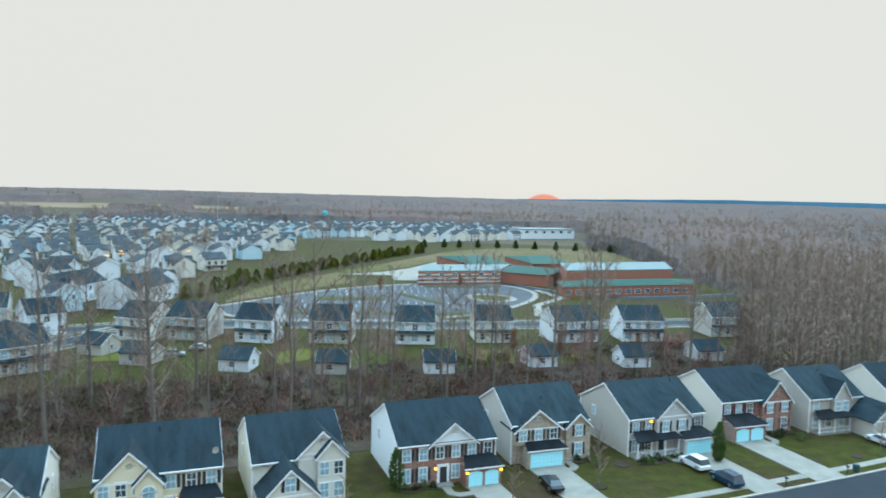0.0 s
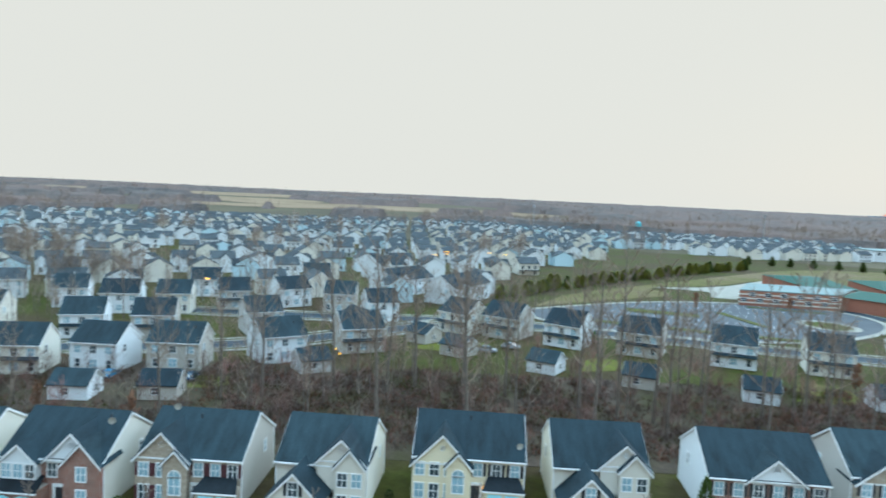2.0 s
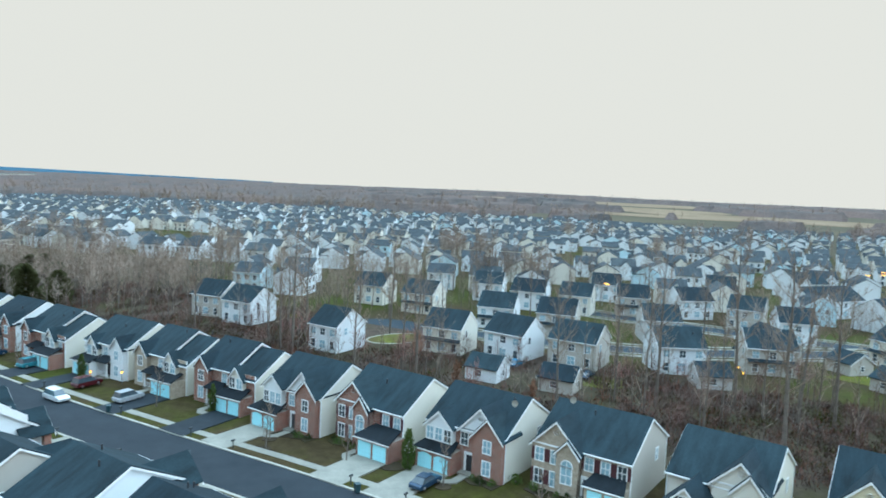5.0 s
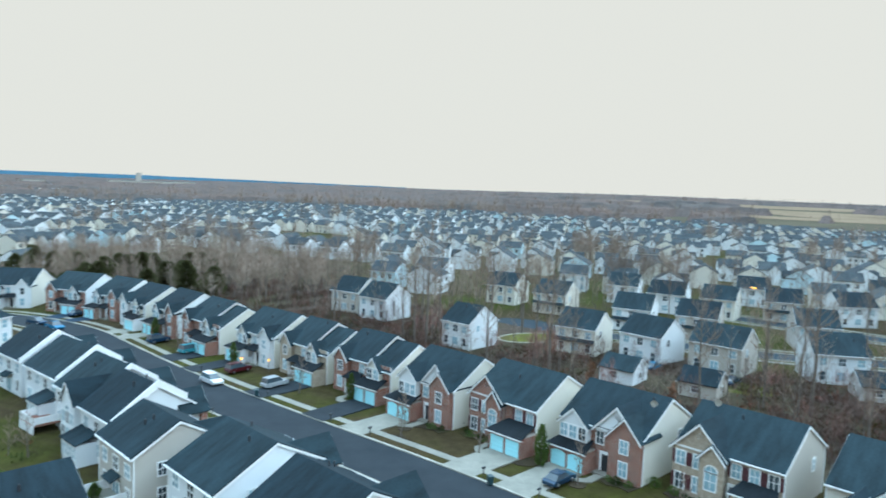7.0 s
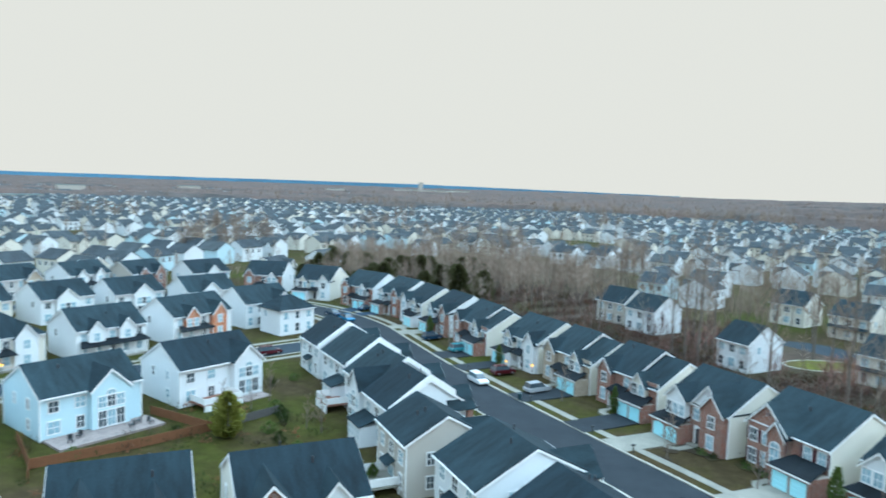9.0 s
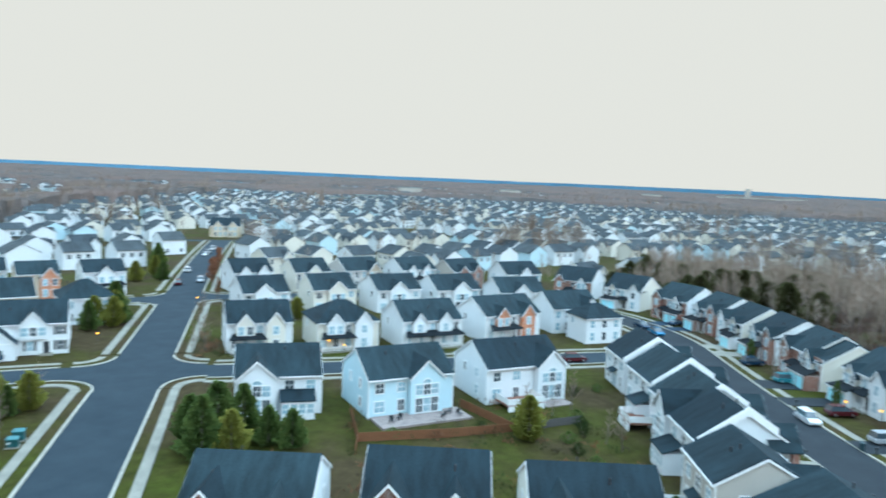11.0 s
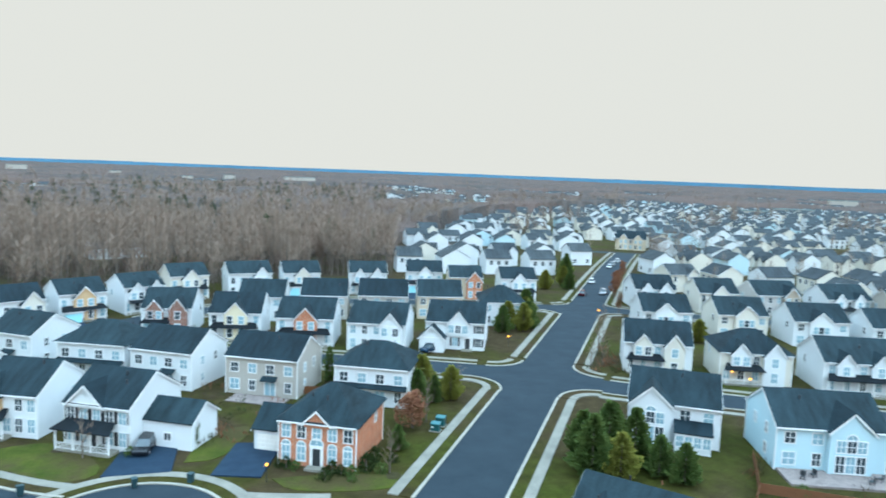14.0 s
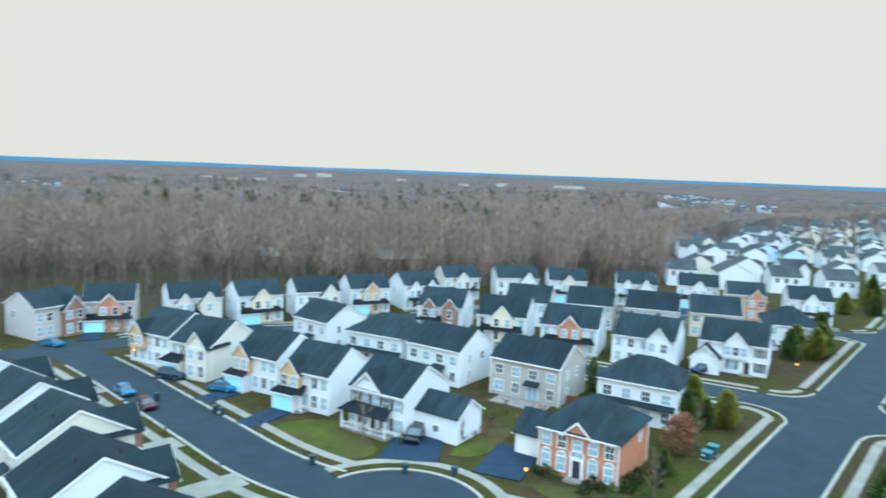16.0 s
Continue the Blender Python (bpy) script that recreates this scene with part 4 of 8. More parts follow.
put(34.6, 109.2, 20.5, 13.5, D=13.4, wall="beige", front="grey", shut="dark", cols=6, group=ROW_A, skip="b",
    gables=[gb(0.6, 6.0, 0.9, 5.8, 8.5, 2.9, "grey", 2)], garage=(1.5, 6.8, 2.4, 1, False), sheds=[(-6.5, 1.0, 2.0, 3.7, 2.9)], door=-1.0,
    label="grey-beige house with front porch and double garage")
put(52.2, 119.0, 19, 13.2, D=13.5, wall="ivory", front="brick", shut="red", cols=6, group=ROW_A, skip="b",
    gables=[gb(3.9, 6.0, 0.9, 5.3, 8.7, 0, "brick", 2)], garage=(-6.6, -0.6, 3.2, 2, True), door=0.6,
    label="house with red-brick front gable, maroon shutters and two-door garage")
put(67.4, 121.2, 17, 11.0, D=12.5, wall="beige", cols=4, group=ROW_A, skip="b",
    gables=[gb(0.6, 3.2, 0.6, 6.0, 8.4, 3.2, "beige", 2), gb(5.4, 6.2, 5.5, 3.0, 5.6, 0, "beige", 0)], sheds=[(-5.0, 1.6, 1.8, 3.6, 2.9)],
    label="beige house with dormer gable and hipped garage wing")
put(84.6, 126, 15, 12.5, D=12.5, wall="ivory", cols=5, gables=[gb(-3, 4.5, 0.8, 5.7, 8.2, 0, "ivory", 2)], garage=(1, 6, 2, 2, False), group=ROW_A, skip="b", label="ivory-sided house at the end of the street")
ARCH = dict(D=12.6, wall="beige", front="stone", shut="red", cols=6, group=ROW_A, skip="b")
put(-59.2, 66.2, 21.8, 12.1, gables=[gb(-3.0, 6.2, 0.9, 5.7, 8.8, 0, "stone", 3), gb(-1.3, 2.8, 1.3, 5.4, 6.9, 0, "stone", -1)], garage=(1.4, 6.0, 2.2, 2, False), door=0.9,
    label="stone-fronted house with arched entry window and maroon shutters", **ARCH)
put(-71.8, 58.2, 21.4, 11.8, D=12.4, wall="ivory", front="brick", cols=5, group=ROW_A, skip="b",
    gables=[gb(-3.4, 4.1, 1.0, 5.5, 7.4, 2.9, "white", 3), gb(3.8, 4.2, 0.9, 5.6, 7.9, 0, "brick", 1), gb(2.4, 6.0, 0.3, 5.7, 8.8, 5.2, "white", 0)], garage=(-5.8, -0.4, 2.6, 2, True), door=0.9,
    label="red-brick house with white dormer gable over arched garage doors")
put(-84.8, 51.6, 21.4, 11.5, D=12.8, wall="ivory", front="brick", shut="red", cols=6, group=ROW_A, skip="b",
    gables=[gb(-2.4, 5.9, 0.9, 6.0, 8.9, 0, "brick", 3), gb(-0.8, 2.5, 1.2, 5.5, 7.1, 0, "brick", -1)], garage=(0.6, 6.1, 3.4, 2, False), door=-0.2,
    label="red-brick gabled house with maroon shutters and two garage doors")
put(-96.0, 44.6, 22.5, 11.2, D=12.4, wall="ivory", front="brick", cols=5, group=ROW_A, skip="b",
    gables=[gb(-3.1, 3.7, 1.0, 6.0, 7.7, 2.9, "white", 3), gb(3.4, 3.9, 0.9, 5.9, 8.0, 0, "brick", 1), gb(2.2, 5.4, 0.3, 6.0, 8.9, 5.4, "white", 0)], garage=(-5.9, -0.6, 2.6, 2, True), door=0.6,
    label="red-brick house with white dormer gable and two garage doors")
for (rx, ry, yw, W, wl, fr, mir, stp) in ((-105.2, 41.9, 26.5, 13.0, "ivory", "brick", 0, 5.0), (-118.1, 35.0, 25, 12.8, "ivory", "stone", 0, 4.8), (-131.2, 28.2, 27, 11.6, "ivory", "white", 1, 0), (-143.8, 20.0, 24, 14.0, "ivory", "brick", 0, 4.4),
                                          (-160.2, 12.9, 25, 10.4, "white", "brick", 1, 0), (-171.5, 6.6, 28, 9.6, "ivory", "white", 0, 0), (-183.6, 0.8, 35, 10.6, "white", "brick", 1, 0), (-196.0, -8.3, 50, 11.6, "white", "brick", 0, 0),
                                          (-208.9, -23.4, 72, 11.0, "ivory", "white", 1, 0), (-217.6, -40.0, 84, 11.6, "white", "brick", 0, 0)):
    cx, cy = rx - W / 2 * math.cos(radians(yw)), ry - W / 2 * math.sin(radians(yw))
    k = W / 13.0
    put(cx, cy, yw, W, D=12.4, wall=wl, front=fr, cols=5, group=ROW_A, skip="b", r=9.2, mirror=bool(mir), lod=2 if cx > -160 else 1, step=(W / 2 - stp, 0.7) if stp else None,
        gables=[gb(-4.4 * k, 3.2, 0.9, 5.6, 7.5, 0, fr, 1), gb(3.2 * k, 3.0, 0.8, 5.0, 6.9, 2.9, wl, 2)], garage=(0.8 * k, 6.2 * k, 2.8, 2, False), sheds=[(-2.6 * k, 0.6 * k, 1.6, 3.6, 2.9)], door=-1.0 * k,
        label="pale-sided house with %s front, dormer gable and garage" % fr)

ROW_B = "row of houses with their backs to the gardens"
B_SPEC = dict(D=10.6, skip="f", r=9.0, e=5.6, cols=5, group=ROW_B, gables=[gb(-3.2, 4.2, 0.8, 5.6, 7.9, 0, "brick", 1)], garage=(0.5, 5.5, 2.0, 2, False))
put(-59.0, 16.0, 203, 10.8, wall="white", label="white-sided house with a dark roof near the street", **dict(B_SPEC, D=12.4, r=8.8, e=5.5))
# east ends of the ridges along the row
for (rx, ry, yw, W, wl, r, more, label) in ((-67.0, 12.5, 202, 9.8, "white", 9.0, dict(D=12.8, e=5.7), "white-sided house seen from its back, dark roof with broad white rakes"),
                                            (-76.3, 4.1, 202, 9.4, "beige", 9.0, dict(D=9.6, e=6.3), "beige-sided house with a small pale deck behind"),
                                            (-88.8, 2.2, 205, 9.2, "white", 9.6, dict(sunroom=(2.0, 4.4, 2.4), party=0.7), "white-sided house with a dark-roofed sunroom"),
                                            (-99.0, -0.9, 206, 10.6, "white", 9.5, dict(rear=(-3.6, 4.0, 2.0, 8.4), party=0.45), "white-sided house with a tall rear wing"),
                                            (-111.2, -5.6, 207, 11.6, "white", 9.4, dict(sunroom=(-4.0, 4.0, 2.6), party=0.6), "white-sided house with rear sunroom and deck"),
                                            (-123.8, -11.8, 208, 9.4, "white", 9.4, dict(party=0.5), "white-sided house at the end of a close row")):
    put(rx + W / 2 * math.cos(radians(yw)), ry + W / 2 * math.sin(radians(yw)), yw, W, wall=wl, label=label, **dict(dict(B_SPEC, r=r, e=r - 3.5), **more))

ROW_C = "row of roofs below the camera"
C_SPEC = dict(D=11.0, r=9.0, cols=5, group=ROW_C, gables=[gb(-3.2, 4.6, 0.8, 5.7, 8.2, 0, "brick", 2), gb(2.6, 3.2, 0.6, 5.7, 7.6, 0, "white", 1)], garage=(0.8, 5.2, 2.0, 2, False))
put(-53.8, -38.8, 113, 11.2, wall="white", label="white house with charcoal roof and gabled front", **C_SPEC)
put(-62.4, -25.6, 112, 11.4, wall="white", label="white house with charcoal roof and twin front gables", **C_SPEC)
put(-66.4, -11, 113, 11.8, wall="ivory", label="ivory house with charcoal roof and brick gable", **C_SPEC)
for (px, py, yw, wl) in ((3.4, -54.4, 297, "white"), (10.2, -67.4, 299, "white"), (15.4, -80.6, 302, "ivory"), (22.4, -91.4, 306, "white"), (30.2, -102.0, 308, "white")):
    cx, cy = px + 4.7 * math.cos(radians(yw)), py + 4.7 * math.sin(radians(yw))
    put(cx, cy, yw, 9.2, wall=wl, D=11.4, r=9.2, cols=4, group=ROW_C, gables=[gb(-2.5, 4.4, 0.8, 5.7, 8.0, 0, "brick", 2)], garage=(0.2, 4.4, 1.8, 2, False), label="%s house with dark roof beside the curved street" % wl)

ROW_W = "white houses backing onto fenced gardens"
put(-88.5, -62.3, 308, 12.0, sunroom=(-2.6, 4.6, 2.6), skip="f", D=11, wall="white", r=9.0, rear=(3.0, 5.4, 1.2, 8.2), lod=2, cols=4, group=ROW_W, label="white two-storey house with tall arched rear windows and sunroom")
put(-97.6, -46.9, 320.5, 13.5, D=11, wall="blue", r=9.0, rear=(-2.0, 5.2, 1.0, 8.2), skip="f", lod=2, cols=5, group=ROW_W, label="pale blue house with tall rear windows and raised patio")
put(-112.6, -34, 319, 14, D=11, wall="white", r=9.0, rear=(-4.2, 5.2, 1.2, 8.2), skip="f", lod=2, cols=5, group=ROW_W, label="white house with tall rear windows and a red deck")

ROW_U = "houses across the side street"


def U(cx, cy, yw, W, wl="white", fr=None, v=0, lod=1, **k):
    fr = fr or wl
    variants = ([gb(-W * 0.22, 3.4, 0.8, 5.6, 7.6, 2.9, fr, 2), gb(W * 0.24, 3.6, 1.0, 5.6, 7.9, 0, fr, 1)],
                [gb(W * 0.02, 4.6, 0.8, 5.6, 8.0, 0, fr, 2)],
                [gb(W * 0.25, 4.4, 1.2, 5.6, 8.2, 0, fr, 2)],
                [gb(-W * 0.24, 3.0, 0.7, 5.6, 7.4, 2.9, fr, 1), gb(W * 0.2, 3.0, 0.7, 5.6, 7.4, 2.9, fr, 1)])
    sheds = ([(-W * 0.45, W * 0.08, 1.7, 3.6, 2.9)], [(-W * 0.45, W * 0.45, 1.5, 3.6, 2.9)], [], [(-W * 0.48, W * 0.48, 1.6, 3.6, 2.9)])
    opt = dict(D=11.5, r=9.0, skip="b", cols=5, wall=wl, gables=variants[v], sheds=sheds[v], lod=lod)
    opt.update(k)
    return put(cx, cy, yw, W, **opt)


U(-115.6, -87.4, 134, 12.2, "white", "ivory", 0, 2, group=ROW_U)
U(-125.8, -74.4, 138, 12.4, "ivory", "white", 0, 2, group=ROW_U, hip=True, label="ivory house with a hipped roof and two front gables")
U(-136.8, -61.3, 140, 13.2, "white", None, 3, 2, group=ROW_U, label="pale house with twin dormers over a long porch roof")
U(-152.6, -49.6, 145, 14.5, "white", "brick2", 0, 2, group=ROW_U, label="white house with an orange-brick gabled bay")
U(-169.4, -38.6, 135, 12.5, "white", None, 2, 1, group=ROW_U)
put(-160.5, -29.5, 135, 9, D=8, wall="white", hip=True, r=8.2, lod=1, cols=3, group=ROW_U, label="white house wing with hipped dark roof")
ROW_V = "second row beyond the side street"
for i, (cx, cy, yw, W, wl) in enumerate(((-143, -108, 325, 11.5, "white"), (-157, -97.6, 325, 11.5, "ivory"), (-167, -84.6, 325, 12.5, "white"), (-177, -72, 323, 13, "white"), (-184, -56, 315, 13, "white"))):
    put(cx, cy, yw, W, D=11, r=9.0, skip="f", wall=wl, rear=((-1) ** i * 0.5, 5.0, 0.8, 8.0), lod=1, cols=4, group=ROW_V)
ROW_X = "third row beyond the side street"
for i, (cx, cy, yw, W, wl, fr) in enumerate(((-168, -132, 148, 11.5, "white", None), (-180, -120, 148, 11, "ivory", None), (-193, -110.5, 150, 12.5, "grey", "stone"), (-206, -98, 150, 12.5, "white", None), (-213, -84, 150, 12, "beige", "brick"), (-219, -67, 140, 12.5, "white", None))):
    U(cx, cy, yw, W, wl, fr, i % 4, 1, group=ROW_X)

LEFTS = "houses round the curved street"
put(-43.2, -79.6, 134, 9.8, D=11.2, arch=True, annex=(-9.6, -5.2, -2.6, 3.6, 3.0, 5.2, True), e=5.7, r=8.9, wall="brick2", front="brick2", hip=True, cols=5, door=0.0, group=LEFTS, gables=[gb(0, 3.2, 0.25, 5.7, 7.2, 5.0, "brick2", 0)], ends=1,
    label="orange-brick corner house with hipped roof and white surrounds")
put(-21.9, -97.9, 133, 9.2, D=10.8, annex=(4.6, 11.4, -2.6, 3.4, 3.7, 5.6, False), wall="white", r=9.0, cols=5, group=LEFTS, gables=[gb(-1.4, 5.0, 0.3, 5.8, 8.2, 5.2, "white", 0)], shut="dark", sheds=[(-4.6, 3.2, 2.0, 3.6, 2.9)], door=-0.5,
    label="white house with a dark-roofed front porch and white posts")
U(-12.4, -108.0, 138, 8.6, "white", None, 0, 2, group=LEFTS, gables=[gb(-9.6 * 0.24, 3.6, 0.9, 5.6, 7.7, 2.9, "gold", 2)], garage=(-4.6, -0.6, 2.0, 1, False), D=10.4, label="white house with golden shake gable and garage")
U(-5.2, -117.7, 137, 8.8, "white", None, 0, 2, group=LEFTS, gables=[gb(-10 * 0.24, 3.6, 0.9, 5.6, 7.7, 2.9, "gold", 2)], garage=(-4.8, -0.8, 2.0, 1, False), sheds=[], D=10.4, label="white house with golden gable and garage")
U(5.5, -127.6, 142, 8.8, "ivory", "ivory", 2, 2, group=LEFTS, garage=(-4.8, -0.8, 2.0, 1, False))
U(12.9, -135.5, 139, 9.4, "white", None, 0, 2, group=LEFTS, gables=[gb(-10.4 * 0.24, 3.6, 0.9, 5.6, 7.7, 2.9, "gold", 2)], sheds=[])
for i, (cx, cy, yw, W, wl, hp) in enumerate(((-15.2, -142.2, 308, 9.6, "white", False), (-25.2, -129.6, 318, 11.8, "white", True), (-34.4, -119.4, 311, 11.0, "white", False), (-46.6, -108.4, 314, 12, "beige", False), (-59.2, -96.2, 316, 11.4, "white", True))):
    put(cx, cy, yw, W, D=10.0, e=6.2, r=9.0, wall=wl, hip=hp, lod=2, skip="f", cols=4, rear_shed=hp, group=LEFTS, label="%s two-storey house seen from its back garden" % ("white" if wl == "white" else "beige"))
for i, (cx, cy, yw, W, wl, fr) in enumerate(((-54, -147, 150, 10.5, "white", "cream"), (-65, -136, 146, 11.5, "white", "brick2"), (-76.1, -125.2, 140, 11.6, "white", None), (-91.5, -119.6, 139, 12.0, "white", None))):
    U(cx, cy, yw, W, wl, fr, (1, 1, 2, 1)[i], 2 if i > 1 else 1, group=LEFTS, **(dict(gables=[gb(0.6, 4.2, 0.6, 5.6, 8.0, 2.9, "white", 3), gb(-4.4, 5.0, 3.4, 3.0, 5.4, 0, "white", 0)], sheds=[], shut="dark", door=2.6) if i == 3 else {}))
U(-42.8, -157.6, 152, 10.2, "white", "brick", 0, 1, group=LEFTS, label="white house with brick front gables on the side street")
for (cx, cy, yw, W, wl, hp) in ((-65, -162, 330, 10.5, "white", 0), (-79, -158, 330, 11, "beige", 0), (-92, -152, 328, 12, "grey", 0), (-104.4, -146, 330, 11, "tan", 0), (-114, -133, 328, 10.5, "white", 1)):
    put(cx, cy, yw, W, D=10.5, r=9.0, wall=wl, hip=bool(hp), lod=1, skip="f", cols=4, group=LEFTS)
BACKROW = "last row of houses before the wood"
for i, (cx, cy, yw, W, wl, fr) in enumerate(((56, -148, 228, 10.4, "grey", "brick"), (41, -157.6, 226, 10, "grey", "brick"), (29.6, -163.6, 185, 10, "beige", "brick2"), (13.6, -166.4, 196, 11, "white", "ivory"), (0.2, -169.2, 198, 10.2, "white", "cream"), (-13.4, -173.8, 192, 10.4, "white", "ivory"), (-26.4, -178.4, 190, 10, "white", "gold"),
                                             (-40.1, -182.8, 192, 9.6, "white", None), (-55, -196, 182, 10, "ivory", None), (-72, -195, 172, 11.8, "white", None), (-86, -190.6, 165, 10.4, "white", "ivory"), (-104.6, -184, 155, 10.8, "white", None), (-122, -180, 150, 10.8, "white", None), (-127, -166, 150, 9.6, "tan", "brick2"), (-140, -158, 150, 10.4, "white", None))):
    U(cx, cy, yw, W, wl, fr, (1, 2, 1, 0)[i % 4], 1, group=BACKROW, e=6.4, D=10.4, garage=(-W * 0.48, -W * 0.05, 1.8, 1, False) if i % 2 == 0 else None)

put(-293, -246, 129, 15, D=11, wall="tan", front="tan", lod=1, cols=5, skip="b", group=BACKROW, gables=[gb(-3.6, 4.6, 1.0, 5.6, 8.2, 0, "tan", 2), gb(3.6, 4.6, 1.0, 5.6, 8.2, 0, "tan", 2)], label="broad tan house closing the end of the main road")
ROW_K = "houses between the wood and the school"
K_SPEC = dict(D=10.0, skip="f", r=9.0, lod=1, cols=4, group=ROW_K, rear_shed=True)
for (cx, cy, yw, W, wl) in ((-86, 145, 150, 9, "beige"), (-72, 176, 165, 9.5, "ivory"), (-60, 178, 172, 10.3, "beige"), (-43, 177, 172, 9.6, "white"), (-25, 178.4, 179, 10.4, "beige"), (-4, 179.6, 183, 10, "white"),
                            (16, 184, 187, 9.6, "ivory"), (37, 186.6, 196, 12.4, "white"), (56, 190, 186, 11.2, "white"), (84, 200, 189, 13.5, "beige")):
    put(cx, cy, yw, W, wall=wl, label="%s two-storey house with its back to the wood" % {"beige": "beige", "white": "white", "ivory": "cream"}[wl], **K_SPEC)
for (cx, cy, yw, wl) in ((-40, 146.8, 175, "white"), (-19.8, 146.4, 180, "beige"), (2.4, 149, 185, "white"), (25, 157, 195, "white"), (46.6, 159, 190, "white"), (66, 167, 190, "grey"), (-81.6, 119, 235, "grey"), (-92.2, 90, 210, "beige"), (-104, 82.2, 208, "white"), (-62, 150, 170, "beige"), (-75, 158, 165, "beige")):
    small_garage(cx, cy, yw, wall=wl)
    PLACED.append((cx, cy))
ROW_M = "houses round the small close"
for i, (cx, cy, yw, W, wl) in enumerate(((-93.4, 123, 238, 10, "white"), (-84, 141, 228, 10, "beige"), (-105, 107, 206, 10.2, "beige"), (-116, 98.4, 200, 9.4, "white"), (-126.4, 88.6, 212, 9, "ivory"), (-137.4, 66.4, 205, 7.6, "white"), (-187.5, 102.5, 215, 9.4, "ivory"), (-169.5, 108.5, 213, 9.6, "ivory"),
                                         (-184, 54, 215, 9, "beige"), (-172, 58.4, 210, 9, "white"), (-144, 116, 220, 9.4, "white"), (-181, 141, 222, 9.5, "white"), (-163, 143, 216, 10.3, "white"), (-131, 125, 217, 9.6, "beige"), (-152, 152, 215, 9.4, "ivory"), (-167, 180, 222, 9.6, "white"), (-144, 167, 225, 9.4, "beige"), (-115, 144, 232, 9.2, "grey"),
                                         (-134, 181, 245, 10.4, "white"), (-151, 220, 216, 10, "white"), (-116, 183, 205, 9.4, "beige"), (-99, 177, 225, 9, "white"))):
    put(cx, cy, yw, W, D=9.6, r=9.0, wall=wl, lod=1, skip="f", cols=4, group=ROW_M, rear_shed=i % 3 == 1, label="%s two-storey house among bare trees" % {"ivory": "cream"}.get(wl, wl))
for (cx, cy, yw, W) in ((-147, 264, 255, 15), (-119, 228, 260, 23), (-96, 227, 265, 26)):
    put(cx, cy, yw, W, D=12, r=9.5, wall="white", lod=1, cols=6, group="long white houses", label="long white building with dark roof", rear=(W * 0.3, 5, 0.8, 8.2))

# ---- far estate: streets of houses out to the woods ----
def theta(x, y):
    """Degrees counter-clockwise from +y."""
    return math.degrees(math.atan2(-x, y)) % 360


def estate(x, y):
    """Whether the built-up land covers this place."""
    a, r = theta(x, y), math.hypot(x, y)
    if a > 340:
        a -= 360
    w = 60 * noise.noise((x / 160, y / 160, 0.5))
    if -6 <= a < 11:
        return 560 + w < r < 770 + w
    if 11 <= a < 30:
        return 215 < r < 770 + w and not (a < 21 and r < 470 - (a - 11) * 20)
    if 30 <= a < 60:
        return 205 < r < 790 + w
    if 60 <= a < 74:
        return 185 < r < 830 + w and (r > 420 or noise.noise((x / 60, y / 60, 4)) > -0.2)
    if 74 <= a < 97:
        return (250 < r < 860 + w and noise.noise((x / 90, y / 90, 4)) > (-0.12 if r < 440 else -0.5)) if a < 80 else 335 < r < 900 + w
    if 97 <= a < 131:
        return 235 < r < 1000 + 1.5 * w
    if 131 <= a < 148.5:
        return 228 < r < (880 - (a - 131) * 31) + 0.5 * w
    return False


def hamlet(x, y):
    """Whether a loose cluster of houses stands here, in the wooded country past the estate."""
    a, r = theta(x, y), math.hypot(x, y)
    if 92 <= a < 131:
        return 1060 < r < 1900 and noise.noise((x / 150, y / 150, 6.5)) > -0.05
    if 131 <= a < 150:
        return 960 - (a - 131) * 26 < r < 1450 and noise.noise((x / 150, y / 150, 6.5)) > -0.12
    if 150 <= a < 170:
        return 1080 < r < 1500 and noise.noise((x / 150, y / 150, 6.5)) > 0.05
    if 170 <= a < 206:
        return 720 < r < 1500 and noise.noise((x / 110, y / 110, 6.5)) > 0.28
    return False


rng = random.Random(5)
FAR = []


def lattice(ox, oy, ang, amin, amax, row=33.0, gap=16.5):
    c, s = math.cos(radians(ang)), math.sin(radians(ang))
    for i in range(-60, 61):
        for j in range(-70, 71):
            u = j * gap + (i % 3) * 5
            v = i * row + (4.5 if i % 2 else -4.5)
            v += 26 * math.sin(u / 120 + i * 0.12) + 12 * noise.noise((u / 60, i * 0.7, 2.0))
            x, y = ox + c * u - s * v, oy + s * u + c * v
            a = theta(x, y)
            if a > 340:
                a -= 360
            if not (amin <= a < amax) or not estate(x, y):
                continue
            if rng.random() < 0.07:
                continue
            if any((x - p) ** 2 + (y - q) ** 2 < 330 for p, q in PLACED) or onpath(MAIN, x, y) < 15 or math.hypot(x + 185, y + 95) < 18 or onpath(FRONT, x, y) < 17:
                continue
            slope = math.degrees(math.atan(26 / 120 * math.cos(u / 120 + i * 0.12)))
            turn = 90 if rng.random() < 0.55 else 0
            FAR.append((x, y, ang + slope + turn + (180 if i % 2 else 0) + rng.uniform(-4, 4), rng.uniform(9.2, 11.5), rng.uniform(8.6, 10.2), rng.random(), math.hypot(x, y)))


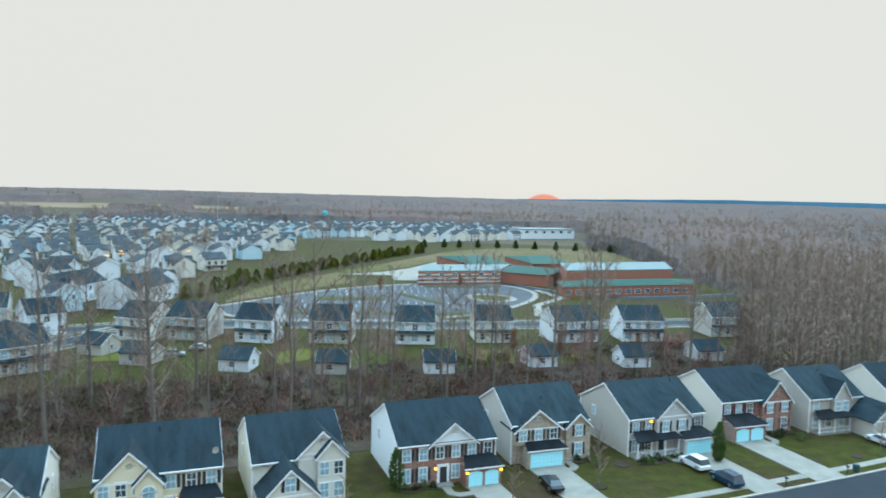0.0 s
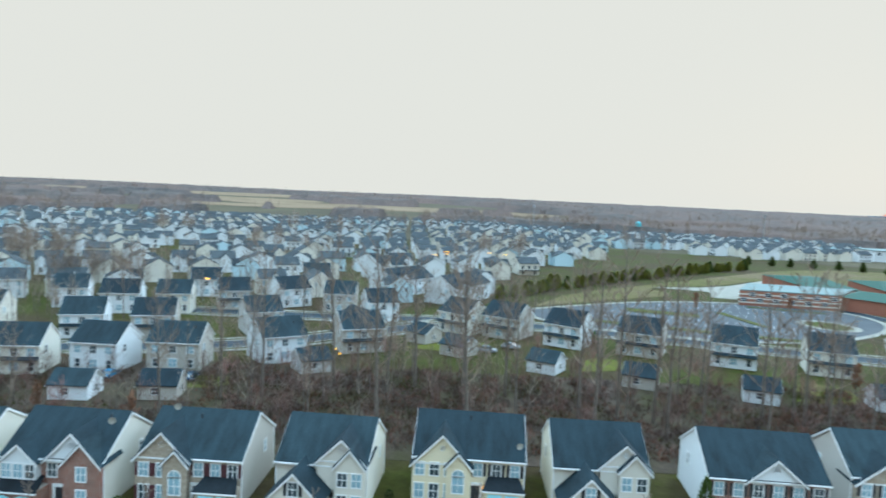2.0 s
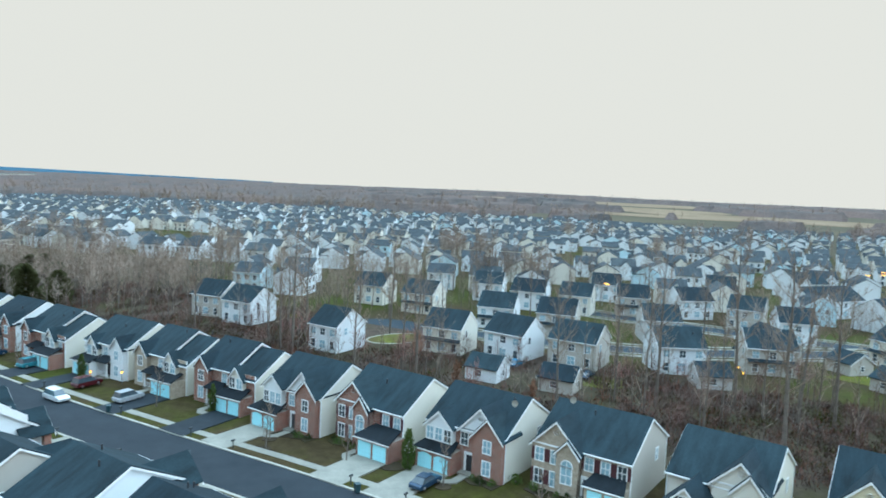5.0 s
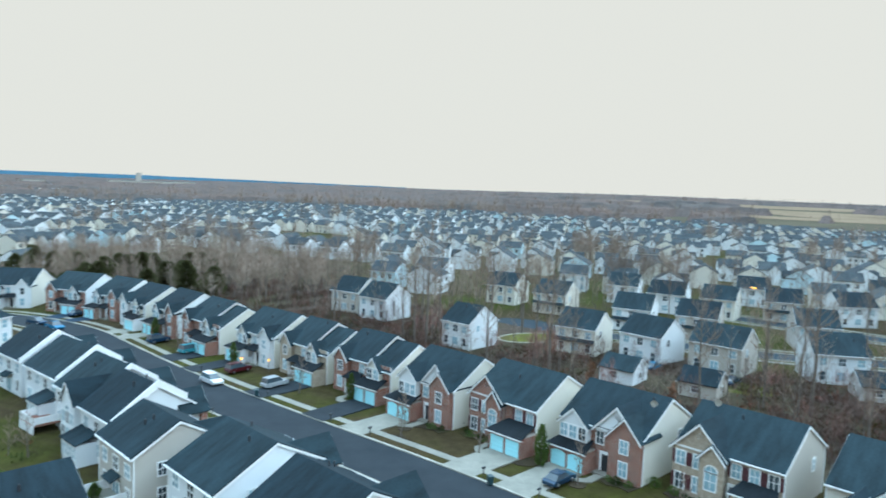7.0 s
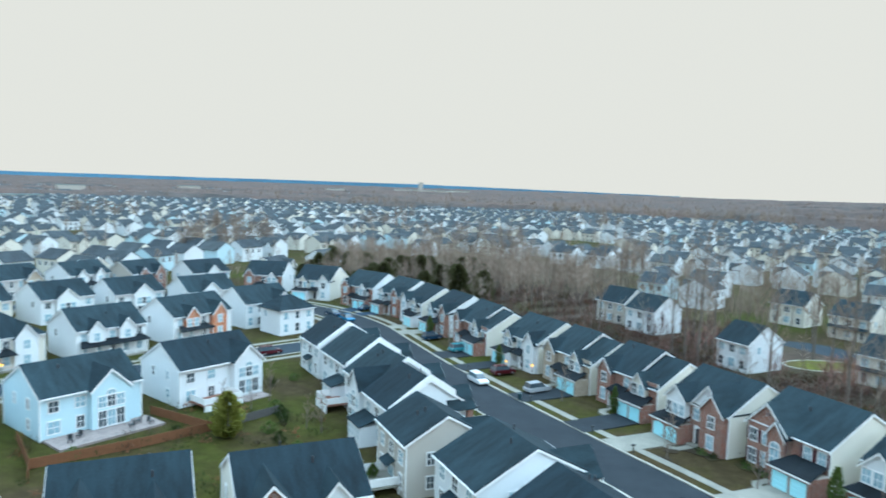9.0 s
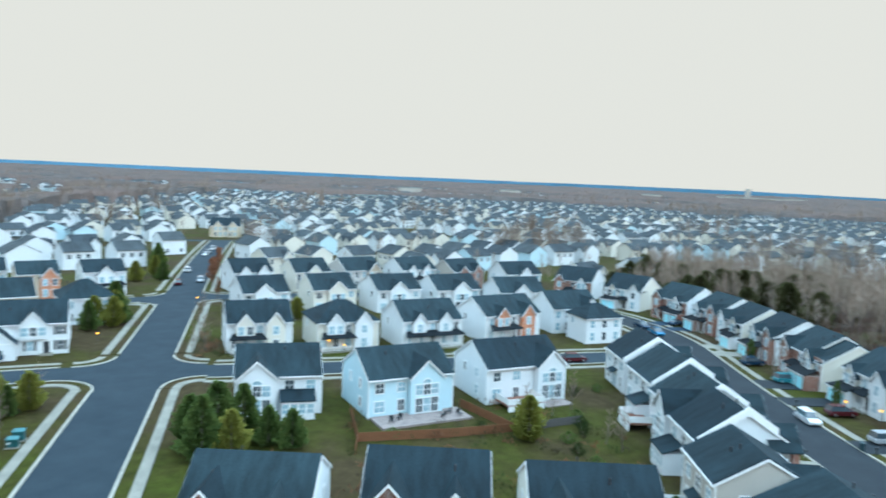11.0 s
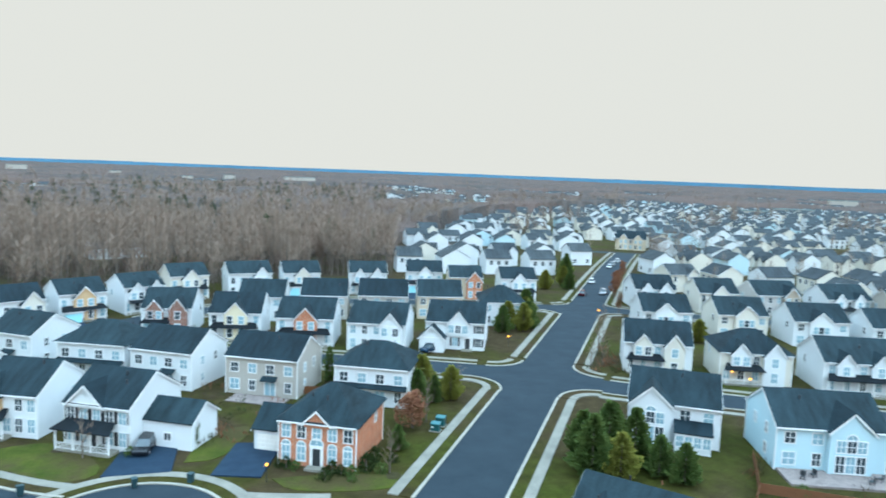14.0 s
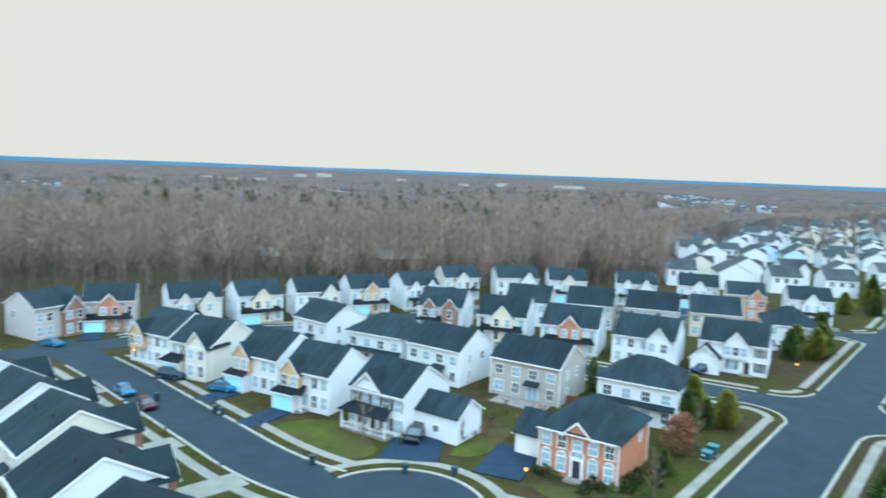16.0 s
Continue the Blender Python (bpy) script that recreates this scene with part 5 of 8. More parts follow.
lattice(-166, -85, 146, 88, 149, 33, 16)
lattice(-130, 125, 38, -7, 88, 31, 15.5)
hr = random.Random(41)
for i in range(-62, 10):
    for j in range(-50, 3):
        x, y = i * 31 + hr.uniform(-9, 9), j * 31 + hr.uniform(-9, 9)
        if hamlet(x, y) and hr.random() < 0.85:
            FAR.append((x, y, hr.choice((38, 128, 56, 146, 218)) + hr.uniform(-8, 8), hr.uniform(11, 17), hr.uniform(9, 11), hr.random(), math.hypot(x, y)))
FAR.sort(key=lambda h: h[6])
WALLS = ["white", "ivory", "white", "blue", "white", "white", "ivory", "white", "white", "ivory"]
for i, (x, y, yw, W, D, q, r) in enumerate(FAR[:78]):
    wl = WALLS[int(q * 10)]
    n = int(q * 1000) % 4
    g1 = [[(0.8, 4.4, 0.7, 5.5, 7.8, 0, wl, 2)], [(-2.6, 3.2, 0.7, 5.5, 7.4, 2.9, wl, 1), (2.6, 3.2, 0.7, 5.5, 7.4, 2.9, wl, 1)], [(2.4, 4.2, 1.0, 5.5, 7.9, 0, wl, 2)], []][n]
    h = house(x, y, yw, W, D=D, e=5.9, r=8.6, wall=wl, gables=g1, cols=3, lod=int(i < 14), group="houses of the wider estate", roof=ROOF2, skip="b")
    if i < 14:
        for k in (-1, 0, 1):
            window(h, k * W * 0.3, D / 2, 3.5, 1.2, 1.4, "back", 1)
            window(h, k * W * 0.3, D / 2, 0.9, 1.3, 1.5, "back", 1)
        continue
    for k in (-1, 0, 1):
        window(h, k * W * 0.3, D / 2, 3.5, 1.2, 1.4, "back", 1)
        if k:
            window(h, k * W * 0.3, -D / 2, 0.9, 1.3, 1.5, "front", 1)

SLOTS = ["white", "ivory", "cream", "beige", "grey", "blue"]
fg = Geo()
for (x, y, yw, W, D, q, r) in FAR[78:]:
    wl = SLOTS.index(WALLS[int(q * 10)])
    hw, hd, e, rz = W / 2, D / 2, 6.0, 8.2 + q * 0.5
    c, s = math.cos(radians(yw)), math.sin(radians(yw))
    z0 = hills(x, y) - 0.5
    one = Geo()
    one.prism([(-hd, -1), (hd, -1), (hd, e), (0, rz), (-hd, e)], "x", -hw, hw, wl)
    k0 = len(one.f)
    add_roof(one, hd, e, rz, "x", -hw - 0.15, hw + 0.15)
    n = int(q * 1000) % 3
    gx = (q * 37 % 1 - 0.5) * W * 0.5
    if n < 2:
        add_roof(one, 2.5, 5.2, 7.6, "y", -hd - 1.0, -1.2, gx, 0.25, 0.12)
        add_roof(one, 2.5, 5.2, 7.6, "y", 1.2, hd + 1.0, -gx, 0.25, 0.12)
    one.m[k0:] = [6] * (len(one.f) - k0)
    if n < 2:
        for u, v in ((gx, -hd - 0.85), (-gx, hd)):
            one.prism([(u - 2.5, 0), (u + 2.5, 0), (u + 2.5, 5.2), (u, 7.55), (u - 2.5, 5.2)], "y", v, v + 0.85, wl)
    if n == 2:
        for k in (-1, 1):
            one.box(k * W * 0.3 - 0.55, k * W * 0.3 + 0.55, -hd - 0.06, -hd, 0.8, 2.3, 7)
    for k in (-1, 0, 1):
        if n < 2 and abs(k * W * 0.3 + gx) < 3.2:
            continue
        one.box(k * W * 0.3 - 0.55, k * W * 0.3 + 0.55, hd, hd + 0.06, 3.4, 4.9, 7)
        one.box(k * W * 0.3 - 0.7, k * W * 0.3 + 0.7, hd, hd + 0.06, 0.7, 2.4, 7)
        one.box(k * W * 0.3 - 0.55, k * W * 0.3 + 0.55, -hd - 0.06, -hd, 3.4, 4.9, 7)
    if n == 2:
        one.box(-hw, hw, -hd - 1.6, -hd, 2.7, 2.95, 6)
    one.v = [(x + c * a - s * b, y + s * a + c * b, z0 + d) for a, b, d in one.v]
    off = len(fg.v)
    fg.v += one.v
    fg.f += [tuple(i + off for i in f) for f in one.f]
    fg.m += one.m
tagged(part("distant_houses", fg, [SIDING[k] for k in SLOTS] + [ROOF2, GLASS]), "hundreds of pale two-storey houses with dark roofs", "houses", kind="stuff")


# ---- fields and clearings far off ----
def patch(name, cx, cy, rx, ry, ang, m, label, z=0.5, wob=0.15):
    n = 40
    c, s = math.cos(radians(ang)), math.sin(radians(ang))
    P = []
    for i in range(n):
        a = 2 * math.pi * i / n
        k = 1 + wob * noise.noise((math.cos(a) * 1.7 + cx, math.sin(a) * 1.7 + cy, 0.3))
        u, v = rx * math.cos(a) * k, ry * math.sin(a) * k
        P.append((cx + c * u - s * v, cy + s * u + c * v))
    g = Geo()
    g.v.append((cx, cy, hills(cx, cy) + z))
    for k in range(1, 6):
        for p in P:
            x, y = cx + (p[0] - cx) * k / 5, cy + (p[1] - cy) * k / 5
            g.v.append((x, y, hills(x, y) + z))
    g.f += [(0, 1 + i, 1 + (i + 1) % n) for i in range(n)]
    for k in range(4):
        o = 1 + k * n
        g.f += [(o + i, o + n + i, o + n + (i + 1) % n, o + (i + 1) % n) for i in range(n)]
    g.m = [0] * len(g.f)
    setting(name, g, m, label, "field")


FIELDS = [(-560, 1060, 280, 95, 28), (-160, 1010, 220, 80, 5), (-1080, 1330, 340, 170, 45), (-700, 880, 170, 48, 40), (-1420, 1000, 240, 150, 40), (-900, 1020, 170, 110, 40)]
for f in FIELDS:
    patch("field", *f[:4], f[4], FIELD, "pale dry winter field")


def infield(x, y, grow=1.0):
    for cx, cy, rx, ry, ang in FIELDS:
        c, s = math.cos(radians(ang)), math.sin(radians(ang))
        u, v = (x - cx) * c + (y - cy) * s, -(x - cx) * s + (y - cy) * c
        if (u / rx) ** 2 + (v / ry) ** 2 < grow:
            return True
    return False


# ---- woods ----
def wood(x, y):
    """Whether bare woodland covers this place."""
    a, r = theta(x, y), math.hypot(x, y)
    if a > 250:
        a -= 360
    if infield(x, y, 1.25):
        return False
    if 14 <= a < 62 and 790 < r < 1750 - abs(a - 38) * 14:
        return noise.noise((x / 110, y / 110, 5.5)) > 0.06
    if hamlet(x, y):
        return noise.noise((x / 90, y / 90, 5.5)) > 0.22
    if r > 1100:
        return True
    w = 25 * noise.noise((x / 60, y / 60, 7.0))
    if estate(x, y):
        return noise.noise((x / 55, y / 55, 9.0)) > 0.42 and r > 180
    if a < -12:
        return r > 235 + w or (a < -24 and r > 150)
    if -12 <= a < 11:
        return r > 760 + w
    if 11 <= a < 60:
        return r > 800 + w
    if 76 <= a < 99 and 212 + w < r < 330:
        return True
    if 60 <= a < 96:
        return (215 + w < r and (r > 860 or noise.noise((x / 65, y / 65, 8.0)) > 0.22)) if a > 72 else r > 830
    if 96 <= a < 131:
        return r > 1000
    if 131 <= a < 148.5:
        return r > 890 - (a - 131) * 31 + w
    if 148.5 <= a < 215:
        return r > (205 if a > 155 else 245) + w * 0.4
    return r > 260


def wood_sheet():
    """The far roof of the woods: an uneven sheet of tree tops."""
    g = Geo()
    n = 620
    a0, a1 = -42, 208
    radii = [300 * 1.027 ** k for k in range(102)]
    radii = [r for r in radii if r < 4700]
    idx = {}
    for k, r in enumerate(radii):
        for i in range(n):
            a = radians(a0 + (a1 - a0) * i / (n - 1))
            x, y = -r * math.sin(a), r * math.cos(a)
            inside = wood(x, y) and not estate(x, y) and not (-75 < x < 122 and 200 < y < 530) and not (56 < theta(x, y) < 98 and r < 900)
            h = hills(x, y)
            t = (10.5 + 2.0 * noise.noise((x / 14, y / 14, 1)) + 3.0 * noise.noise((x / 90, y / 90, 2)) + 1.5 * (random.random() - 0.5)) * min(1.0, (r - 300) / 160 + 0.05) if inside else -2.0
            idx[(k, i)] = (len(g.v), inside)
            g.v.append((x, y, h + t))
    for k in range(len(radii) - 1):
        for i in range(n - 1):
            q = [idx[(k, i)], idx[(k + 1, i)], idx[(k + 1, i + 1)], idx[(k, i + 1)]]
            if any(b for _, b in q):
                g.f.append(tuple(v for v, _ in q)[::-1])
    g.m = [0] * len(g.f)
    return g


tagged(part("far_woods", wood_sheet(), CANOPY), "grey-brown bare woodland reaching to the horizon", "woods", kind="stuff")

# a low ridge closing the horizon, its blue is distance haze painted in
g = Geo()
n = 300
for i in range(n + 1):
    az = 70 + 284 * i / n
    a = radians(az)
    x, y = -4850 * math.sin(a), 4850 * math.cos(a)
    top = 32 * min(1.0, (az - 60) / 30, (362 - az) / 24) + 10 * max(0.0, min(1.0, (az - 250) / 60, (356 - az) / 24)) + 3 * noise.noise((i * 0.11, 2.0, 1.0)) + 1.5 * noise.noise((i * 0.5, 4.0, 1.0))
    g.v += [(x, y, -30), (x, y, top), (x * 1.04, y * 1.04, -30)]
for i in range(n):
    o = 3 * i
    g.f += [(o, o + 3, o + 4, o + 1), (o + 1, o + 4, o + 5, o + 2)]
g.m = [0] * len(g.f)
setting("backdrop", g, RIDGE, "low wooded ridge along the horizon, haze painted in as blue", "hills")

# ---- trees ----
def bare_tree(seed, h, lean=0.04, limbs=16, subs=4, twigs=5, first=0.35, light=False):
    """A leafless tree: tapered trunk, limbs and a crown of fine twigs."""
    rg = random.Random(seed)
    trunk, crown = Geo(), Geo()
    r0 = 0.009 * h + 0.05
    ax, ay = rg.uniform(-lean, lean), rg.uniform(-lean, lean)
    pts = []
    n = 3 if light else 6
    for k in range(n + 1):
        t = k / n
        pts.append((Vector((ax * h * t + 0.012 * h * rg.uniform(-1, 1) * t, ay * h * t + 0.012 * h * rg.uniform(-1, 1) * t, h * 0.95 * t)), r0 * (1 - 0.88 * t) + 0.015))
    sides = 4 if light else 6
    for (p, a), (q, b) in zip(pts, pts[1:]):
        trunk.tube(p, q, a, b, sides)

    def at(t):
        k = min(n - 1, int(t * n))
        f = t * n - k
        return pts[k][0].lerp(pts[k + 1][0], f), pts[k][1] * (1 - f) + pts[k + 1][1] * f

    def twig(p, d, length, w):
        side = d.orthogonal().normalized()
        side.rotate(Matrix.Rotation(rg.uniform(0, 6.28), 3, d))
        q = p + d * length
        crown.add([tuple(p - side * w), tuple(p + side * w), tuple(q)], [(0, 1, 2)])

    for i in range(limbs):
        t = first + (0.97 - first) * (i + rg.random()) / limbs
        p, r = at(t)
        az = i * 2.4 + rg.uniform(-0.5, 0.5)
        el = radians(rg.uniform(28, 62))
        L = h * (0.30 - 0.20 * t) * rg.uniform(0.8, 1.25)
        d = Vector((math.cos(az) * math.cos(el), math.sin(az) * math.cos(el), math.sin(el)))
        m = p + d * L * 0.5
        d2 = (d + Vector((0, 0, 0.35))).normalized()
        e = m + d2 * L * 0.55
        rr = max(0.03, r * 0.45)
        crown.tube(p, m, rr, rr * 0.6, 3 if light else 4)
        crown.tube(m, e, rr * 0.6, 0.015, 3)
        for j in range(subs):
            f = 0.25 + 0.75 * (j + rg.random()) / subs
            b = p.lerp(m, f * 2) if f < 0.5 else m.lerp(e, f * 2 - 1)
            sd = (d + Vector((rg.uniform(-0.8, 0.8), rg.uniform(-0.8, 0.8), rg.uniform(0.0, 0.8)))).normalized()
            sl = L * rg.uniform(0.22, 0.42)
            if light:
                twig(b, sd, sl, 0.07)
            else:
                crown.tube(b, b + sd * sl, 0.03, 0.012, 3)
            for _ in range(twigs):
                g = b + sd * sl * rg.uniform(0.2, 1.0)
                td = (sd + Vector((rg.uniform(-0.9, 0.9), rg.uniform(-0.9, 0.9), rg.uniform(-0.1, 0.9)))).normalized()
                twig(g, td, sl * rg.uniform(0.4, 0.9), 0.045 if light else 0.028)
    return trunk, crown


BARE = []
for k in range(6):
    tr, cr = bare_tree(40 + k, 24, limbs=18 + k % 3, subs=5, twigs=7, first=0.30 + 0.05 * (k % 3))
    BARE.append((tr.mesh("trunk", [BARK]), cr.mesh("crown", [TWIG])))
SMALLBARE = []
for k in range(3):
    tr, cr = bare_tree(70 + k, 8, limbs=14, subs=4, twigs=6, first=0.18, lean=0.06)
    SMALLBARE.append((tr.mesh("trunk", [BARK]), cr.mesh("crown", [TWIG])))


def russet_tree(seed, h):
    tr, cr = bare_tree(seed, h, limbs=14, subs=3, twigs=3, first=0.15)
    rg = random.Random(seed)
    base = list(cr.v)
    for _ in range(700):
        p = rg.choice(base)
        q = [p[i] + rg.uniform(-0.35, 0.35) for i in range(3)]
        s = rg.uniform(0.12, 0.26)
        cr.add([(q[0] - s, q[1], q[2]), (q[0] + s, q[1], q[2] + rg.uniform(-s, s)), (q[0], q[1] + rg.uniform(-s, s), q[2] + s)], [(0, 1, 2)], 1)
    return tr, cr


RUSS = []
for k in range(2):
    tr, cr = russet_tree(90 + k, 6.5)
    RUSS.append((tr.mesh("trunk", [BARK]), cr.mesh("crown", [TWIG, RUSSET])))


tr, cr = russet_tree(97, 6.5)
for _ in range(1150):
    z = random.Random(_).uniform(0.9, 6.4)
    a, w = _ * 2.39996, 2.0 * math.sqrt(_ * 0.618034 % 1) * (1 - ((z - 2.6) / 4.2) ** 2)
    s, x, y = 0.11 + 0.08 * (_ * 0.377 % 1), w * math.cos(a) + 0.2 * noise.noise((z, a, 1)), w * math.sin(a)
    cr.add([(x - s, y, z), (x + s, y, z + s * math.sin(_ * 1.7)), (x, y + s * math.cos(_ * 2.3), z + s)], [(0, 1, 2)], 1)
for g in (tr, cr):
    g.v = [(p[0] * 1.7, p[1] * 1.7, p[2] * 0.86) for p in g.v]
BROAD = (tr.mesh("trunk", [BARK]), cr.mesh("crown", [TWIG, RUSSET]))


def evergreen(seed, h, rad, m, column=False, n=1200, round_top=False):
    """A conifer of many small sprays round a stem, uneven in outline."""
    rg = random.Random(seed)
    tr, cr = Geo(), Geo()
    tr.tube((0, 0, 0), (0, 0, h * 0.85), 0.02 * h + 0.05, 0.03, 6)
    for i in range(n):
        t = rg.random() ** 1.35
        z = h * (0.06 + 0.94 * t)
        prof = (1 - t) ** 0.6 * (0.75 + 0.25 * min(1, t * 6)) if not column else min(1.0, (1 - t) * 2.2) ** 0.7 * (0.6 + 0.4 * min(1, t * 5))
        if round_top:
            prof = min(1.0, 0.4 + 2.2 * t) * (1 - t) ** 0.5
        a = rg.uniform(0, 6.28)
        lump = 0.95 + 0.75 * noise.noise((1.4 * math.cos(a) + seed, 1.4 * math.sin(a), t * h * 0.55))
        R = rad * prof * lump * rg.uniform(0.4, 1.08) + 0.05
        p = Vector((R * math.cos(a), R * math.sin(a), z))
        out = Vector((math.cos(a), math.sin(a), 0.55 if not column else 1.2)).normalized()
        s = rg.uniform(0.19, 0.40) * (0.7 if column else 1.0) * (h / 7) ** 0.4
        side = Vector((-math.sin(a), math.cos(a), rg.uniform(-0.4, 0.4))).normalized()
        up = Vector((0, 0, 1))
        cr.add([tuple(p - side * s), tuple(p + side * s), tuple(p + out * s * 1.7 + up * rg.uniform(-0.3, 0.2))], [(0, 1, 2)])
        cr.add([tuple(p - up * s), tuple(p + up * s), tuple(p + out * s * 1.5)], [(0, 1, 2)])
    return tr.mesh("trunk", [BARK]), cr.mesh("crown", [m])


FIRS = [evergreen(1, 7.0, 2.6, FIR), evergreen(2, 7.6, 2.5, FIR), evergreen(3, 6.6, 2.8, FIRY), evergreen(4, 6.4, 2.3, FIRY, round_top=True), evergreen(8, 6.4, 2.6, OLIVEG, round_top=True)]
COLUMN = [evergreen(5, 5.2, 0.75, FIR, True, 500)]
SHRUB = [evergreen(6, 1.2, 0.8, HEDGEG, True, 160), evergreen(7, 1.1, 0.9, FIR, True, 160)]
TREES = []


def plant(kind, x, y, scale, yaw, name, label, category, group="", z=0.0):
    root = new(name)
    root.matrix_world = pose(x, y, z, 0, 0, yaw) @ Matrix.Scale(scale, 4)
    part("trunk", kind[0], None, root)
    part("crown", kind[1], None, root)
    TREES.append((x, y))
    return tagged(root, label, category, group)


def clear(x, y, d=9.5):
    return all((x - p) ** 2 + (y - q) ** 2 > d * d for p, q in PLACED)


# leaf-strewn floor and tall trees of the belt behind the front row
BELT = resample(smooth([(110, 112), (58, 88.5), (0, 65), (-30, 51), (-73.5, 31.5), (-92.5, 21.5), (-128, 4), (-152, -5.5), (-172, -13), (-190, -28)], 2), 6)
setting("woodland_floor", strip(BELT, -36, -86, -0.3, 0.05), LEAFLIT, "russet leaf litter under the belt of bare trees", "ground")
setting("woodland_floor", poly([(-98, 75), (-150, 55), (-200, 30), (-230, -20), (-330, -20), (-330, 90), (-200, 60), (-150, 78), (-112, 78)], -0.3, 0.04), LEAFLIT, "leaf litter among bare trees beside the estate", "ground")
setting("woodland_floor", poly([(92, 150), (110, 140), (260, 150), (420, 330), (300, 520), (160, 480), (150, 300), (135, 235), (100, 205)], -0.3, 0.04), LEAFLIT, "leaf litter under bare trees beside the school", "ground")
setting("woodland_floor", poly([(110, -160), (70, -172), (0, -192), (-60, -215), (-120, -212), (-160, -225), (-300, -330), (-420, -460), (-300, -800), (200, -800), (320, -300)][::-1], -0.3, 0.04), MULCH, "leaf litter under the bare wood", "ground")
rg = random.Random(11)
n = 0
while n < 66:
    i = rg.randrange(2, len(BELT) - 2)
    p, q = Vector(BELT[i]), Vector(BELT[i + 1])
    d = (q - p).normalized()
    s = p + Vector((d.y, -d.x)) * rg.uniform(44, 80)
    if s.x < -165 or not clear(s.x, s.y, 10.5) or any((s.x - a) ** 2 + (s.y - b) ** 2 < 16 for a, b in TREES):
        continue
    plant(BARE[rg.randrange(6)], s.x, s.y, rg.uniform(0.7, 1.3), rg.uniform(0, 360), "bare_tree", "tall leafless tree with a slender grey trunk", "tree", "belt of bare trees")
    n += 1
n = 0
while n < 40:
    x, y = rg.uniform(-210, -40), rg.uniform(55, 215)
    if not clear(x, y, 8) or onpath(KST, x, y) < 7 or onpath(CLOSE, x, y) < 7 or math.hypot(x + 146, y - 85) < 17 or onpath(FRONT, x, y) < 44:
        continue
    plant(BARE[rg.randrange(6)], x, y, rg.uniform(0.4, 0.85), rg.uniform(0, 360), "bare_tree", "leafless tree between the houses", "tree", "bare garden trees")
    n += 1

# the woods: light trees joined
LIGHT = [bare_tree(120 + k, 19, limbs=13, subs=4, twigs=4, first=0.30, light=True) for k in range(5)]
LIGHT += [bare_tree(140 + k, 19, limbs=9, subs=3, twigs=3, first=0.28, light=True) for k in range(4)]


def tuft_tree(seed, h, blades, width):
    """A far leafless tree: a thin trunk under a feathery crown of upright sprays."""
    rg = random.Random(seed)
    tr, cr = Geo(), Geo()
    lean = Vector((rg.uniform(-0.03, 0.03) * h, rg.uniform(-0.03, 0.03) * h, h * 0.8))
    tr.tube((0, 0, 0), lean, 0.16, 0.05, 3)
    R = h * rg.uniform(0.17, 0.24)
    for i in range(blades):
        t = 0.32 + 0.62 * (i + rg.random()) / blades
        a = i * 2.4 + rg.uniform(-0.6, 0.6)
        p = lean * (t * 0.95)
        el = radians(rg.uniform(15, 80))
        L = R * rg.uniform(0.55, 1.35) * (1.3 - 0.8 * t)
        off = Vector((math.cos(a), math.sin(a), 0)) * L * rg.uniform(0.0, 0.55)
        d = Vector((math.cos(a) * math.cos(el), math.sin(a) * math.cos(el), math.sin(el)))
        q = p + off + d * L
        side = Vector((-math.sin(a + rg.uniform(-1, 1)), math.cos(a), 0)) * width * rg.uniform(0.6, 1.3)
        p = p + off * 0.6
        if i % 2:
            cr.add([tuple(p), tuple(q - side), tuple(q + side + d * 0.6)], [(0, 1, 2)])
        else:
            cr.add([tuple(p - side), tuple(p + side), tuple(q)], [(0, 1, 2)])
    return tr, cr


LIGHT += [tuft_tree(200 + k, 19, 92, 0.085) for k in range(5)]
LIGHT += [tuft_tree(220 + k, 19, 34, 0.20) for k in range(4)]
LTREE = []
for tr, cr in LIGHT:
    vs = np.array(tr.v + cr.v)
    off = len(tr.v)
    fs = [f for f in tr.f] + [tuple(i + off for i in f) for f in cr.f]
    LTREE.append((vs, fs, [0] * len(tr.f) + [1] * len(cr.f)))


def joined(name, spots, label, category, mats=(BARK, TWIG)):
    verts, faces, slots = [], [], []
    off = 0
    for (x, y, sc, yaw, k, z) in spots:
        vs, fs, sl = LTREE[k]
        c, s = math.cos(yaw) * sc, math.sin(yaw) * sc
        out = np.empty_like(vs)
        out[:, 0] = x + c * vs[:, 0] - s * vs[:, 1]
        out[:, 1] = y + s * vs[:, 0] + c * vs[:, 1]
        out[:, 2] = z + vs[:, 2] * sc
        verts.append(out)
        faces += [tuple(i + off for i in f) for f in fs]
        slots += sl
        off += len(vs)
    g = Geo()
    g.v, g.f, g.m = np.concatenate(verts).tolist(), faces, slots
    return tagged(part(name, g, list(mats)), label, category, kind="stuff")


